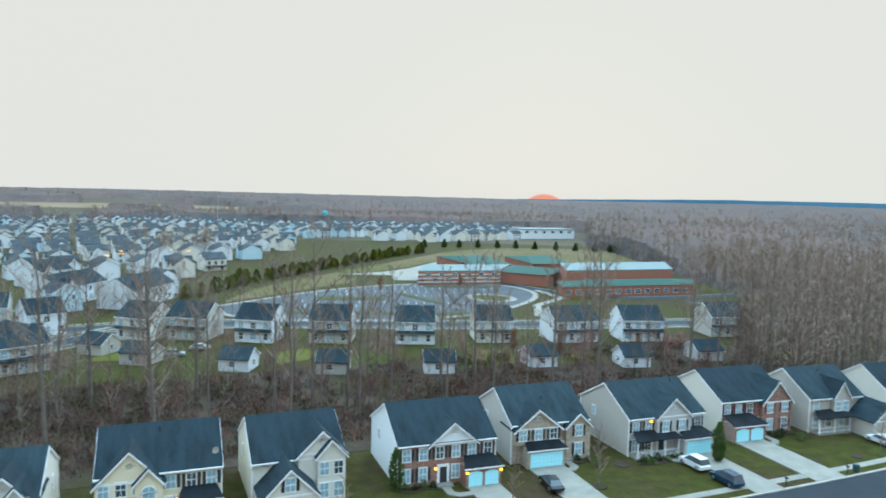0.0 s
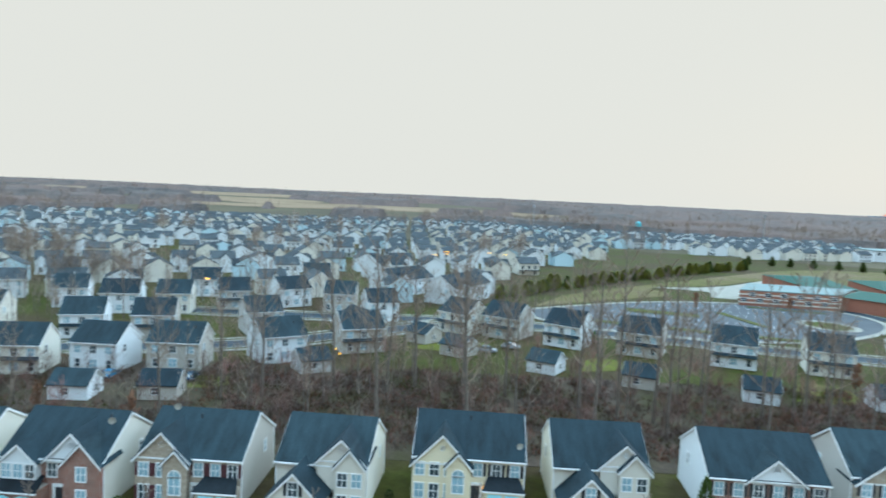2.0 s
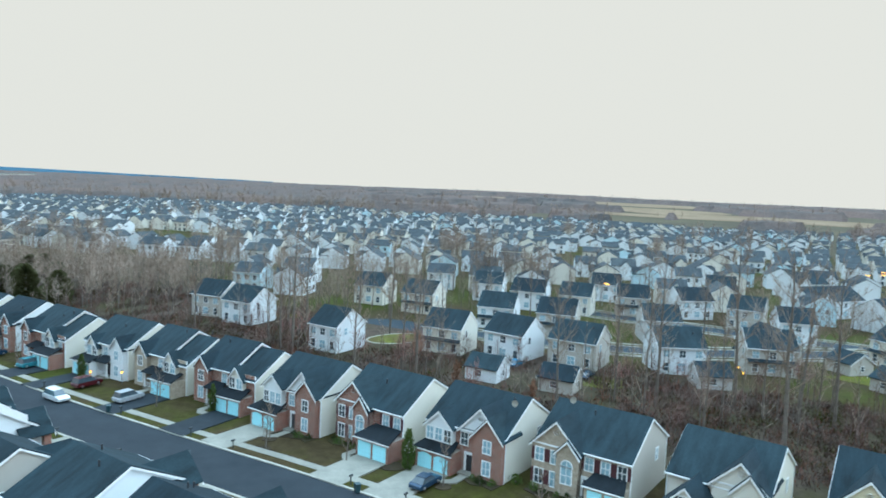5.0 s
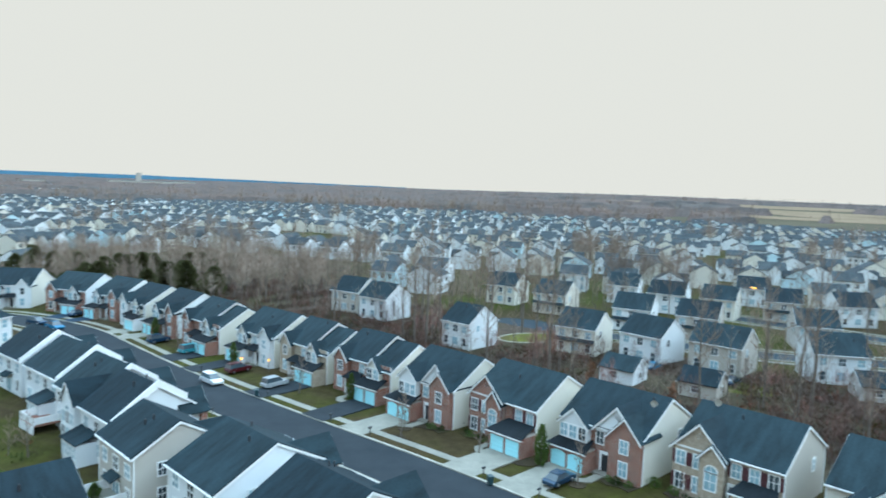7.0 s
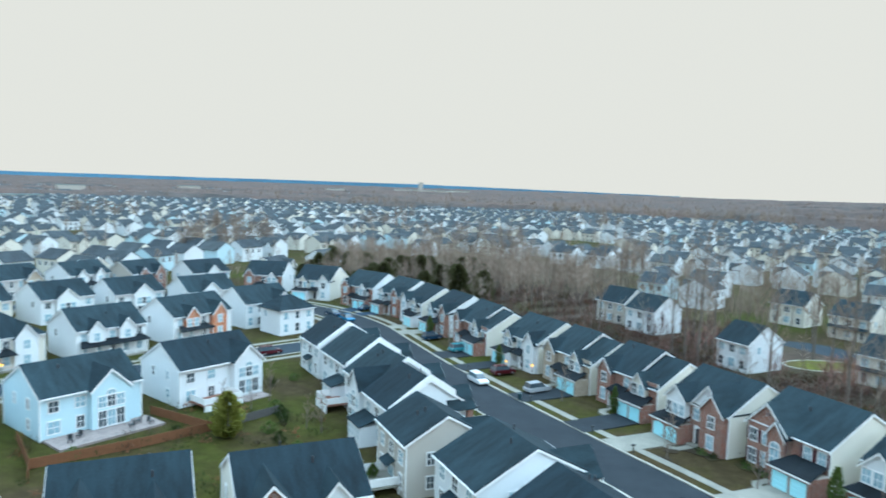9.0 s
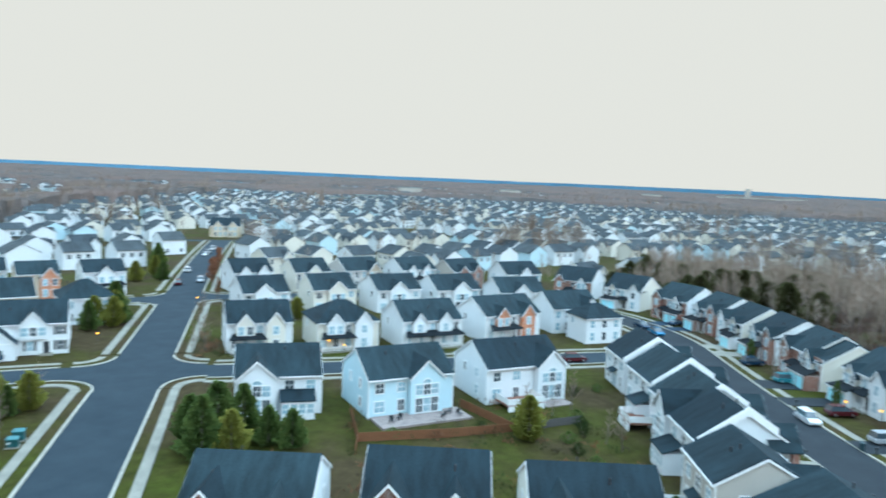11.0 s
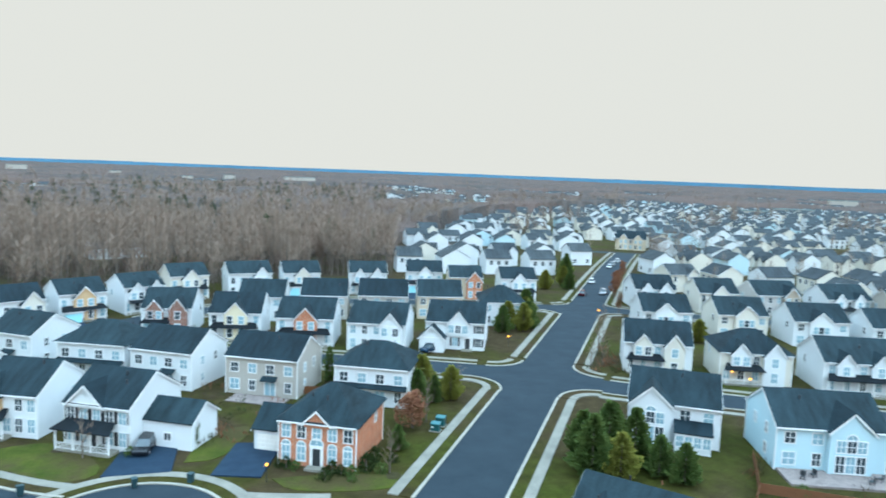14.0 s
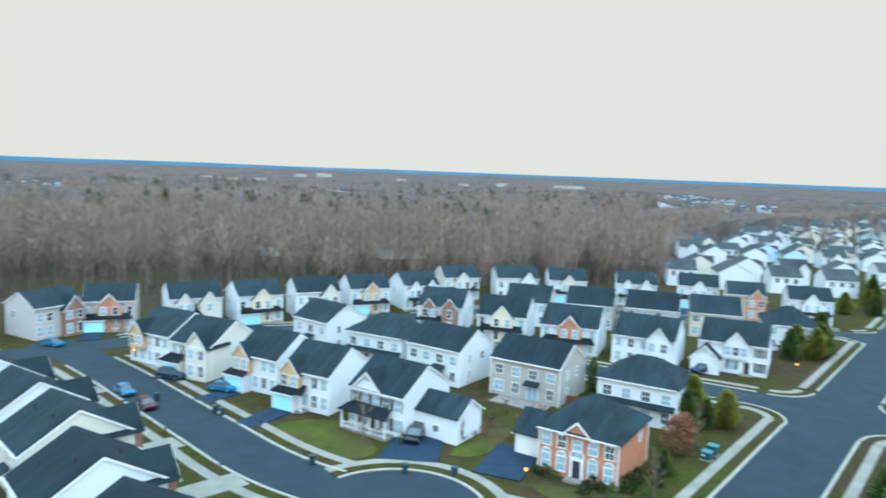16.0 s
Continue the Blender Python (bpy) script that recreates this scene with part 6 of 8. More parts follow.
spots = []
tries = 0
while len(spots) < 1500 and tries < 60000:
    tries += 1
    a = rg.uniform(-38, 205)
    near = 150 + 200 * rg.random() ** 1.3
    x, y = -near * math.sin(radians(a)), near * math.cos(radians(a))
    if wood(x, y) and not 76 <= a < 99 and clear(x, y, 11) and onpath(MAIN, x, y) > 12 and onpath(SIDE, x, y) > 9 and onpath(KST, x, y) > 7 and not (-75 < x < 118 and 200 < y < 500):
        spots.append((x, y, rg.uniform(0.75, 1.2), rg.uniform(0, 6.28), rg.randrange(14), hills(x, y)))
tries = 0
while len(spots) < 2000 and tries < 20000:
    tries += 1
    a, r = rg.uniform(76, 99), rg.uniform(212, 332)
    x, y = -r * math.sin(radians(a)), r * math.cos(radians(a))
    if wood(x, y) and clear(x, y, 9) and onpath(FRONT, x, y) > 24 and all((x - h[0]) ** 2 + (y - h[1]) ** 2 > 70 for h in FAR[:260]):
        spots.append((x, y, rg.uniform(0.45, 0.75), rg.uniform(0, 6.28), 9 + rg.randrange(5), hills(x, y)))
tries = 0
while len(spots) < 9600 and tries < 120000:
    tries += 1
    a, r = rg.uniform(-40, 206), 250 + 750 * rg.random() ** 1.2
    x, y = -r * math.sin(radians(a)), r * math.cos(radians(a))
    if wood(x, y) and not (76 <= a < 99 and r < 340) and clear(x, y, 11) and onpath(MAIN, x, y) > 12 and not (-75 < x < 118 and 200 < y < 520):
        spots.append((x, y, rg.uniform(0.7, 1.2), rg.uniform(0, 6.28), 9 + rg.randrange(5) if r < 520 else 14 + rg.randrange(4), hills(x, y)))
tries = 0
while len(spots) < 14200 and tries < 90000:
    tries += 1
    a, r = rg.uniform(-40, 206), 800 + 1500 * rg.random() ** 1.5
    x, y = -r * math.sin(radians(a)), r * math.cos(radians(a))
    if wood(x, y):
        spots.append((x, y, rg.uniform(0.75, 1.3), rg.uniform(0, 6.28), 14 + rg.randrange(4), hills(x, y)))
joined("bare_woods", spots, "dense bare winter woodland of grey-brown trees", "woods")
# garden trees all over the wider estate
spots = []
tries = 0
while len(spots) < 480 and tries < 40000:
    tries += 1
    a, r = rg.uniform(56, 98), rg.uniform(185, 460)
    x, y = -r * math.sin(radians(a)), r * math.cos(radians(a))
    if clear(x, y, 9) and onpath(FRONT, x, y) > 32 and onpath(SIDE, x, y) > 9 and all((x - h[0]) ** 2 + (y - h[1]) ** 2 > 70 for h in FAR[:260]):
        spots.append((x, y, rg.uniform(0.4, 0.75), rg.uniform(0, 6.28), 9 + rg.randrange(5) if r > 260 else rg.randrange(14), hills(x, y)))
tries = 0
while len(spots) < 1300 and tries < 40000:
    tries += 1
    a, r = rg.uniform(12, 128), rg.uniform(185, 700)
    x, y = -r * math.sin(radians(a)), r * math.cos(radians(a))
    if estate(x, y) and clear(x, y, 9) and onpath(MAIN, x, y) > 9 and onpath(FRONT, x, y) > 9 and all((x - h[0]) ** 2 + (y - h[1]) ** 2 > 64 for h in FAR):
        spots.append((x, y, rg.uniform(0.35, 0.7), rg.uniform(0, 6.28), 9 + rg.randrange(5), hills(x, y)))
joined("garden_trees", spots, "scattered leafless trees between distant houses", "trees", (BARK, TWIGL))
spots = []
tries = 0
while len(spots) < 330 and tries < 20000:
    tries += 1
    a, r = rg.uniform(14, 84), rg.uniform(105, 270)
    x, y = -r * math.sin(radians(a)), r * math.cos(radians(a))
    if clear(x, y, 7.5) and onpath(KST, x, y) > 6 and onpath(CLOSE, x, y) > 6 and onpath(FRONT, x, y) > 44 and math.hypot(x + 146, y - 85) > 18 and all((x - h[0]) ** 2 + (y - h[1]) ** 2 > 60 for h in FAR[:120]):
        spots.append((x, y, rg.uniform(0.3, 0.7), rg.uniform(0, 6.28), 5 + rg.randrange(4), 0))
joined("garden_trees", spots, "leafless trees and brush between the houses", "trees", (BARK, TWIGL))
spots = []
for _ in range(420):
    a, r = rg.uniform(147, 203), rg.uniform(196, 252)
    x, y = -r * math.sin(radians(a)), r * math.cos(radians(a))
    if wood(x, y) and clear(x, y, 8):
        spots.append((x, y, rg.uniform(0.2, 0.6), rg.uniform(0, 6.28), 5 + rg.randrange(4), 0))
joined("wood_edge_brush", spots, "dark saplings and brush along the edge of the wood", "undergrowth", (BARK, THICKET))


def brush(name, spots, mats, label):
    """Low clumps of twigs and dead leaves fanning out of the ground."""
    g = Geo()
    for (x, y, h) in spots:
        k = rg.randrange(len(mats))
        for _ in range(30):
            a = rg.uniform(0, 6.28)
            bx, by = x + rg.gauss(0, 0.55) * h, y + rg.gauss(0, 0.55) * h
            z = rg.random() ** 1.4 * h * 0.8
            w, L = rg.uniform(0.02, 0.055) * (h + 0.6), rg.uniform(0.2, 0.55) * h
            t = rg.uniform(0.1, 0.9)
            c, s = math.cos(a), math.sin(a)
            g.add([(bx - s * w, by + c * w, z), (bx + s * w, by - c * w, z), (bx + c * L * t, by + s * L * t, z + L)], [(0, 1, 2)], k)
    return tagged(part(name, g, mats), label, "undergrowth", kind="stuff")


clumps = []
while len(clumps) < 5200:
    i = rg.randrange(2, len(BELT) - 2)
    p, q = Vector(BELT[i]), Vector(BELT[i + 1])
    d = (q - p).normalized()
    s = p + (q - p) * rg.random() + Vector((d.y, -d.x)) * rg.uniform(40, 85)
    if clear(s.x, s.y, 7.0) and math.hypot(s.x + 146, s.y - 85) > 17:
        clumps.append((s.x, s.y, rg.uniform(0.5, 1.9)))
brush("undergrowth", clumps, [BRUSHD, RUSSETD, BRUSHD, BRUSHD, GRASS], "tangled brown and russet brush under the bare trees")
clumps = []
while len(clumps) < 200:
    x, y = (rg.uniform(-104, -60), rg.uniform(-50, 2)) if len(clumps) < 120 else (rg.uniform(-60, -26), rg.uniform(-118, -88)) if len(clumps) < 170 else (rg.uniform(-122, -98), rg.uniform(-106, -82))
    if clear(x, y, 7.5) and min(onpath(p, x, y) for p in (MAIN, BACKST, SIDE, LOOP)) > 8:
        clumps.append((x, y, rg.uniform(0.4, 1.5)))
brush("garden_brush", clumps, [LEAFLIT, RUSSET, HEDGEG], "bare and russet shrubs dotted through the back gardens")
# saplings and undergrowth in the belt
spots = []
while len(spots) < 420:
    i = rg.randrange(2, len(BELT) - 2)
    p, q = Vector(BELT[i]), Vector(BELT[i + 1])
    d = (q - p).normalized()
    s = p + (q - p) * rg.random() + Vector((d.y, -d.x)) * rg.uniform(40, 84)
    if clear(s.x, s.y, 8.0) and math.hypot(s.x + 146, s.y - 85) > 17:
        spots.append((s.x, s.y, rg.uniform(0.15, 0.5), rg.uniform(0, 6.28), 9 + rg.randrange(5), 0))
joined("undergrowth", spots, "thin bare saplings and brush in the belt", "undergrowth", (BARK, THICKET))

# reddish leafless trees where the gardens meet the belt
spots = []
for (x, y, k) in ((-46, 158, 0.42), (-30, 150, 0.5), (-9, 151, 0.45), (7, 158, 0.5), (11, 150, 0.4), (20, 149, 0.42), (33, 152, 0.5), (38, 164, 0.5), (55, 160, 0.45), (60, 170, 0.4), (73, 158, 0.45), (-57, 139, 0.4), (-70, 132, 0.45), (-96, 72, 0.4), (-113, 70, 0.5), (-122, 77, 0.4), (-127, 66, 0.4), (-83, 112, 0.4), (-88, 102, 0.35), (-150, 64, 0.4), (-144, 58, 0.35)):
    for j in range(3):
        spots.append((x + rg.gauss(0, 1.2), y + rg.gauss(0, 1.2), k * rg.uniform(0.8, 1.15), rg.uniform(0, 6.28), 9 + rg.randrange(5), 0))
joined("red_twig_trees", spots, "reddish-brown twiggy trees between gardens and belt", "trees", (BARK, REDTWIG))

# evergreens
for (x, y, k, s) in ((-66.8, -57.2, 1, 1.0), (-71.9, -59.2, 0, 1.1), (-69.2, -54.8, 2, 0.85), (-74.2, -57, 1, 0.95), (-74.4, -53.2, 0, 0.7), (-75, -50, 0, 0.7), (-69.5, -61.5, 0, 0.9),
                     (-65.2, -93.0, 2, 1.0), (-68.2, -89.0, 3, 0.85), (-62.8, -90.4, 0, 0.75), (-65.5, -89.6, 1, 0.55), (-118.1, -128.4, 3, 1.0), (-111.9, -127.6, 2, 0.9), (-115, -124, 0, 0.9), (-107, -123.5, 1, 0.8),
                     (-159.4, -166.1, 2, 0.9), (-170, -168.9, 3, 1.0), (-166, -162, 0, 0.8), (-141.1, -95.7, 3, 0.8), (-92.3, -24.3, 3, 0.95), (-78.6, -4.2, 0, 0.34)):
    plant(FIRS[k], x, y, s, x * 40 % 360, "evergreen_tree", "bushy %s evergreen tree" % ("yellow-green" if k > 1 else "dark green"), "tree", "evergreens by the junction")
for (x, y, s) in ((43.5, 99.4, 1.1), (-2.7, 86.6, 1.05), (-73.1, 46.2, 1.0), (-36.2, 175, 0.9), (4.5, -125.4, 0.9), (-28.3, -88.9, 0.8), (-55.5, -106.4, 1.15), (-106, 31, 0.8), (-133, 16, 0.8), (-158, 3, 0.9)):
    plant(COLUMN[0], x, y, s, x * 30 % 360, "cypress", "slim dark green columnar evergreen", "tree", "columnar evergreens")
HEDGE = resample([(-80.1, 237.8), (-76.2, 270.7), (-62.8, 311.3), (-44.2, 360.4), (-24.6, 414.4), (-5.4, 452.2)], 3.4)
for i, (x, y) in enumerate(HEDGE):
    plant(FIRS[(2, 0, 3, 2, 3)[i % 5]], x - 3 + rg.uniform(-2.2, 2.2), y + rg.uniform(-1, 1), rg.uniform(0.55, 0.95), i * 50 % 360, "evergreen_tree", "dull green evergreen in a screening row", "tree", "screening row of evergreens")
for i in range(12):
    plant(FIRS[i % 2], -10 + i * 13 + rg.uniform(-2, 2), 505 - abs(i - 4) * 3, 0.8, i * 70 % 360, "evergreen_tree", "dark evergreen behind the school field", "tree", "evergreens behind the field")
n = 0
while n < 38:
    x, y = rg.uniform(-280, -206), rg.uniform(-40, 24)
    if onpath(FRONT, x, y) < 26 or not clear(x, y, 9) or any((x - a) ** 2 + (y - b) ** 2 < 12 for a, b in TREES):
        continue
    plant(FIRS[4], x, y, rg.uniform(1.0, 1.6), x * 13 % 360, "evergreen_tree", "tall dull green pine among bare trees", "tree", "pines beside the row")
    n += 1
for (x, y, k) in ((20, 165, 1), (32, 168, 0), (40, 172, 1), (-84, 76, 0), (-120, 76, 1), (10, 280, 0), (-20, 262, 1), (-100, 72, 0), (30, 160, 1), (50, 165, 0)):
    plant(RUSS[k], x, y, rg.uniform(0.75, 1.05), x * 20 % 360, "russet_tree", "small tree holding dry russet leaves", "tree", "russet trees")
for (x, y, s) in ((-52, 50, 0.9), (-88, 33, 0.8), (-24, 68, 0.9), (24, 90, 1.0), (12, 84, 0.8), (-112, 24, 0.8), (-145, 7, 0.8), (-100, -27, 0.7), (-104, -24, 0.6), (-16, -92, 0.8), (-46, -70, 0.7), (-72, -92, 0.7), (-104, -93, 0.7), (-98, -96, 0.6), (-118, -107, 0.7), (-131, -115, 0.8), (70, 104, 0.8), (-130, -106, 0.6)):
    if min(onpath(p, x, y) for p in (MAIN, BACKST, SIDE, LOOP, FRONT)) < 6:
        continue
    plant(SMALLBARE[int(s * 10) % 3], x, y, s, x * 17 % 360, "bare_tree", "young leafless street tree", "tree", "young street trees")
for (x, y) in ((-48, -72.5), (-45.2, -70.5), (-41, -70), (-38.5, -72), (-18, -92.6), (-21, -90), (-63.5, 56), (-66, 55.5), (-76, 49.5), (-82, 44), (-90, 43), (-3, 88), (20, 97), (25, 96.5), (33, 98), (47, 110), (-38, 74), (-100, 36), (58, 111), (61, 110)):
    plant(SHRUB[int(abs(x)) % 2], x, y, rg.uniform(0.7, 1.2), x * 23 % 360, "shrub", "low evergreen shrub by the front of a house", "shrub", "foundation shrubs")

plant(BROAD, -56.4, -81.4, 0.92, 200, "russet_tree", "broad russet-leaved tree beside the orange-brick house", "tree", "russet trees")
plant(FIRS[0], -50.6, -75.8, 0.46, 40, "evergreen_tree", "small dark evergreen beside the orange-brick house", "tree", "evergreens by the junction")
plant(SMALLBARE[1], -59.4, -82.6, 0.8, 70, "bare_tree", "young leafless tree on the corner lawn", "tree", "young street trees")
plant(SMALLBARE[2], -107, -92.6, 0.9, 120, "bare_tree", "young leafless tree on the corner lawn", "tree", "young street trees")
plant(SMALLBARE[0], -112, -98.5, 1.0, 20, "bare_tree", "young leafless tree on the corner lawn", "tree", "young street trees")
# dark pines scattered through the far wood
PINE = [evergreen(30 + k, 13.5, 3.2, PINED, False, 150) for k in range(2)]
pg = Geo()
for i in range(800):
    a, r = radians(rg.uniform(150, 204)), rg.uniform(270, 1100)
    x, y = -r * math.sin(a), r * math.cos(a)
    if noise.noise((x / 120, y / 90, 3.3)) < 0.16 or not wood(x, y):
        continue
    sc = rg.uniform(0.8, 1.25)
    me = PINE[i % 2][1]
    off = len(pg.v)
    pg.v += [(x + v.co.x * sc, y + v.co.y * sc, v.co.z * sc + 2) for v in me.vertices]
    pg.f += [tuple(k + off for k in p.vertices) for p in me.polygons]
pg.m = [0] * len(pg.f)
tagged(part("far_pines", pg, PINED), "dark pines scattered among the bare wood", "trees", kind="stuff")
for (x, y, k, s) in ((-121, -131.5, 0, 1.1), (-124, -135, 2, 1.0), (-112, -122, 3, 1.0), (-127, -139, 3, 0.8), (-183, -181, 0, 1.1), (-187, -185, 2, 1.0), (-191, -189, 1, 1.0)):
    plant(FIRS[k], x, y, s, x * 40 % 360, "evergreen_tree", "bushy evergreen tree beside the main road", "tree", "evergreens by the main road")
for (x, y, k) in ((-166, -143, 0), (-172, -148, 1), (-180, -154, 0), (-188, -160, 1), (-150, -127, 0), (-200, -170, 1)):
    plant(RUSS[k], x, y, rg.uniform(0.8, 1.2), x * 20 % 360, "russet_tree", "street tree holding dry russet leaves", "tree", "russet trees along the main road")

# ---- driveways ----
setting("road", strip([(-262, -243), (-272, -231), (-284, -217)], -4.2, 4.2, -0.3, 0.034), ASPHALT, "asphalt cross street at the end of the main road", "road")
STREETS = [MAIN, FRONT, BACKST, LOOP, SIDE, [J2, (-121, -154), (-98, -169), (-75, -178), (-45, -172)]]
for i, (x, y, yaw, gx, gy, w) in enumerate(DRIVES):
    c, s = math.cos(radians(yaw)), math.sin(radians(yaw))
    px, py = x + c * gx - s * gy, y + s * gx + c * gy
    dx, dy = s, -c
    L = 2.0
    while L < 26 and min(onpath(p, px + dx * L, py + dy * L) for p in STREETS) > 4.8:
        L += 0.4
    if L >= 26:
        continue
    black = (y < 0 and not (x > 0 and y > -112)) or -152 < x < -101
    g = strip([(px, py), (px + dx * L * 0.5, py + dy * L * 0.5), (px + dx * L, py + dy * L)], -w / 2 + 0.2, w / 2 - 0.2, -0.3, 0.165)
    setting("driveway", g, (BLACKTOP if y > 0 else DRIVE) if black else CONC, "%s driveway leading to a garage" % ("black asphalt" if black else "pale concrete"), "driveway")
setting("driveway", poly([(-38.6, -84.6), (-33.4, -87.6), (-27.6, -79.6), (-32.4, -76.2)], -0.3, 0.17), DRIVE, "blue-black asphalt driveway of the corner house", "driveway")
setting("driveway", poly([(-27.5, -92.4), (-21.6, -94.2), (-16.8, -85), (-24.0, -82.6)], -0.3, 0.17), DRIVE, "black asphalt driveway beside the white house", "driveway")
for (x, y, yaw, dx, y0, y1, gx) in WALKS:
    c, s = math.cos(radians(yaw)), math.sin(radians(yaw))
    P = [(x + c * a - s * b, y + s * a + c * b) for a, b in ((dx, y0), (dx, y1 + 0.8), (dx + (0.8 if gx > dx else -0.8), y1), (gx, y1))]
    setting("front_walk", strip(P, -0.55, 0.55, -0.3, 0.145), CONC, "narrow concrete walk to a front door", "path")


def mailbox(x, y, yaw):
    root = new("mailbox")
    root.matrix_world = pose(x, y, 0.12, 0, 0, yaw)
    part("post", Geo().box(-0.05, 0.05, -0.05, 0.05, 0, 1.05), DARKDOOR, root)
    part("box", Geo().prism([(-0.1, 1.05), (0.1, 1.05), (0.1, 1.2), (0.06, 1.27), (-0.06, 1.27), (-0.1, 1.2)], "y", -0.3, 0.22), DARKDOOR, root)
    return tagged(root, "black mailbox on a post beside the kerb", "mailbox", "mailboxes")


for i, (x, y, yaw, gx, gy, w) in enumerate(DRIVES):
    if math.hypot(x, y) > 150:
        continue
    c, s = math.cos(radians(yaw)), math.sin(radians(yaw))
    for k in range(60):
        u, v = gx + w / 2 + 0.6, gy - 2 - 0.4 * k
        px, py = x + c * u - s * v, y + s * u + c * v
        if min(onpath(p, px, py) for p in STREETS) < 5.6:
            mailbox(px, py, yaw)
            break

# the close's turning circle with its green island
RING = [2 * math.pi * k / 28 for k in range(28)]
setting("road", poly([(-151 + 13 * math.cos(k), 86.5 + 11.5 * math.sin(k)) for k in RING], -0.3, 0.04), ASPHALT, "asphalt turning circle of the close", "road")
setting("kerb", strip([(-140 + 5.0 * math.cos(k), 83.4 + 8.4 * math.sin(k)) for k in RING], 0, 0.5, -0.3, 0.15, True), KERB, "pale kerb round the island", "kerb")
setting("lawn", poly([(-140 + 4.95 * math.cos(k), 83.4 + 8.35 * math.sin(k)) for k in RING], -0.3, 0.12), YLAWN, "yellow-green grass beside the turning circle", "lawn")

# greener front lawns
for (P, label) in ((((-3, -97.2), (-8.5, -100.6), (-15.3, -98.3), (-18.3, -85.6), (-10.7, -85.6)), "bright green front lawn beside the curved pavement"),
                   (((-26, -84.8), (-30.5, -92.4), (-37.9, -93.7), (-34.6, -88.4), (-30, -83.6)), "green lawn between two driveways"),
                   (((-33.4, -75.4), (-40.4, -73), (-49, -67.4), (-44, -65.8), (-34, -71)), "green lawn before the brick house")):
    pts = smooth(list(P) + [P[0]], 2)[:-1]
    area = sum(p[0] * q[1] - q[0] * p[1] for p, q in zip(pts, pts[1:] + pts[:1]))
    setting("lawn", poly(pts if area > 0 else pts[::-1], -0.2, 0.07), LAWN, label, "lawn")

for (P, label) in ((((-33, 150), (-36, 163), (-29, 168), (-24, 158)), "yellow-green garden grass by the belt"), (((9, 152), (8, 166), (18, 172), (22, 156)), "yellow-green garden grass by the belt"), (((-76, 148), (-70, 163), (-58, 166), (-60, 152)), "yellow-green garden grass by the belt"),
                   (((30, 158), (33, 172), (44, 174), (42, 160)), "mossy garden grass by the belt"), (((-101, 92), (-98, 101), (-90, 107), (-86, 98)), "yellow-green garden grass beside the close"), (((-177.5, 66.5), (-177.5, 73), (-171.5, 75), (-171.5, 68)), "yellow-green garden grass beside the close")):
    pts = smooth(list(P) + [P[0]], 2)[:-1]
    area = sum(p[0] * q[1] - q[0] * p[1] for p, q in zip(pts, pts[1:] + pts[:1]))
    setting("lawn", poly(pts if area > 0 else pts[::-1], -0.2, 0.06), YLAWN, label, "lawn")

# ---- school ----
SCHOOLF = turf("school_field_grass", (0.135, 0.105, 0.060), (0.110, 0.095, 0.036), (0.085, 0.090, 0.024), 0.02)
BAND = plain("banded_brick", (0.30, 0.135, 0.09), 0.85, spec=0.2)
PALE = plain("pale_stone_band", (0.62, 0.58, 0.50), 0.8, spec=0.2)
school = new("school")
school.matrix_world = pose(0, 0, 0)


def block(P, h, roofm, bands=3, over=0.0):
    """A wing on an outline, with pale bands, parapet and roof."""
    part("wing", poly(P, 0, h), BAND, school)
    n = len(P)
    for k in range(bands):
        z = 1.0 + k * (h - 1.0) / bands
        g = Geo()
        cx, cy = sum(p[0] for p in P) / n, sum(p[1] for p in P) / n
        out = [(p[0] + (0.12 if p[0] > cx else -0.12), p[1] + (0.12 if p[1] > cy else -0.12)) for p in P]
        part("stone_band", poly(out, z, z + 0.55), PALE, school)
    part("wing_roof", poly([(p[0], p[1]) for p in P], h, h + 0.4), roofm, school)


def hip_block(P, e, r):
    part("wing", poly(P, 0, e), BAND, school)
    cx, cy = sum(p[0] for p in P) / 4, sum(p[1] for p in P) / 4
    a, b = Vector(P[0]).lerp(Vector(P[3]), 0.5), Vector(P[1]).lerp(Vector(P[2]), 0.5)
    m = Vector((cx, cy))
    r0, r1 = a.lerp(m, 0.45), b.lerp(m, 0.45)
    g = Geo()
    g.v = [(m.x + (p[0] - m.x) * 1.04, m.y + (p[1] - m.y) * 1.04, e) for p in P] + [(r0.x, r0.y, r), (r1.x, r1.y, r)]
    g.f = [(0, 1, 5, 4), (1, 2, 5), (2, 3, 4, 5), (3, 0, 4), (3, 2, 1, 0)]
    g.m = [0] * 5
    part("metal_roof", g, METALR, school)


block([(-7, 289), (27, 298.5), (34, 326), (-5, 316)], 5.6, METALW)
hip_block([(17, 324), (36, 330), (20, 378), (0, 366)], 5.5, 7.6)
hip_block([(27, 303), (47, 293), (58, 318), (36, 331)], 5.0, 6.8)
hip_block([(46, 336), (66, 343), (58, 388), (36, 374)], 5.5, 7.6)
block([(53, 282), (101, 299), (108, 333), (55, 314)], 8.0, METALW, 1)
hip_block([(49, 263), (104, 281), (108, 298), (49, 279)], 4.2, 5.8)
for k in range(13):
    window(school, 0, 0, 0, 2.2, 1.6, "front", 1).matrix_local = pose(50.5 + k * 4.1, 263.4 + k * 1.345 - 0.2, 1.2, 0, 0, 18.1)
for k in range(12):
    window(school, 0, 0, 0, 2.0, 1.4, "front", 1).matrix_local = pose(-5.4 + k * 2.75, 289.45 + k * 0.768 - 0.16, 1.5 + 2.2 * (k % 2), 0, 0, 15.6)
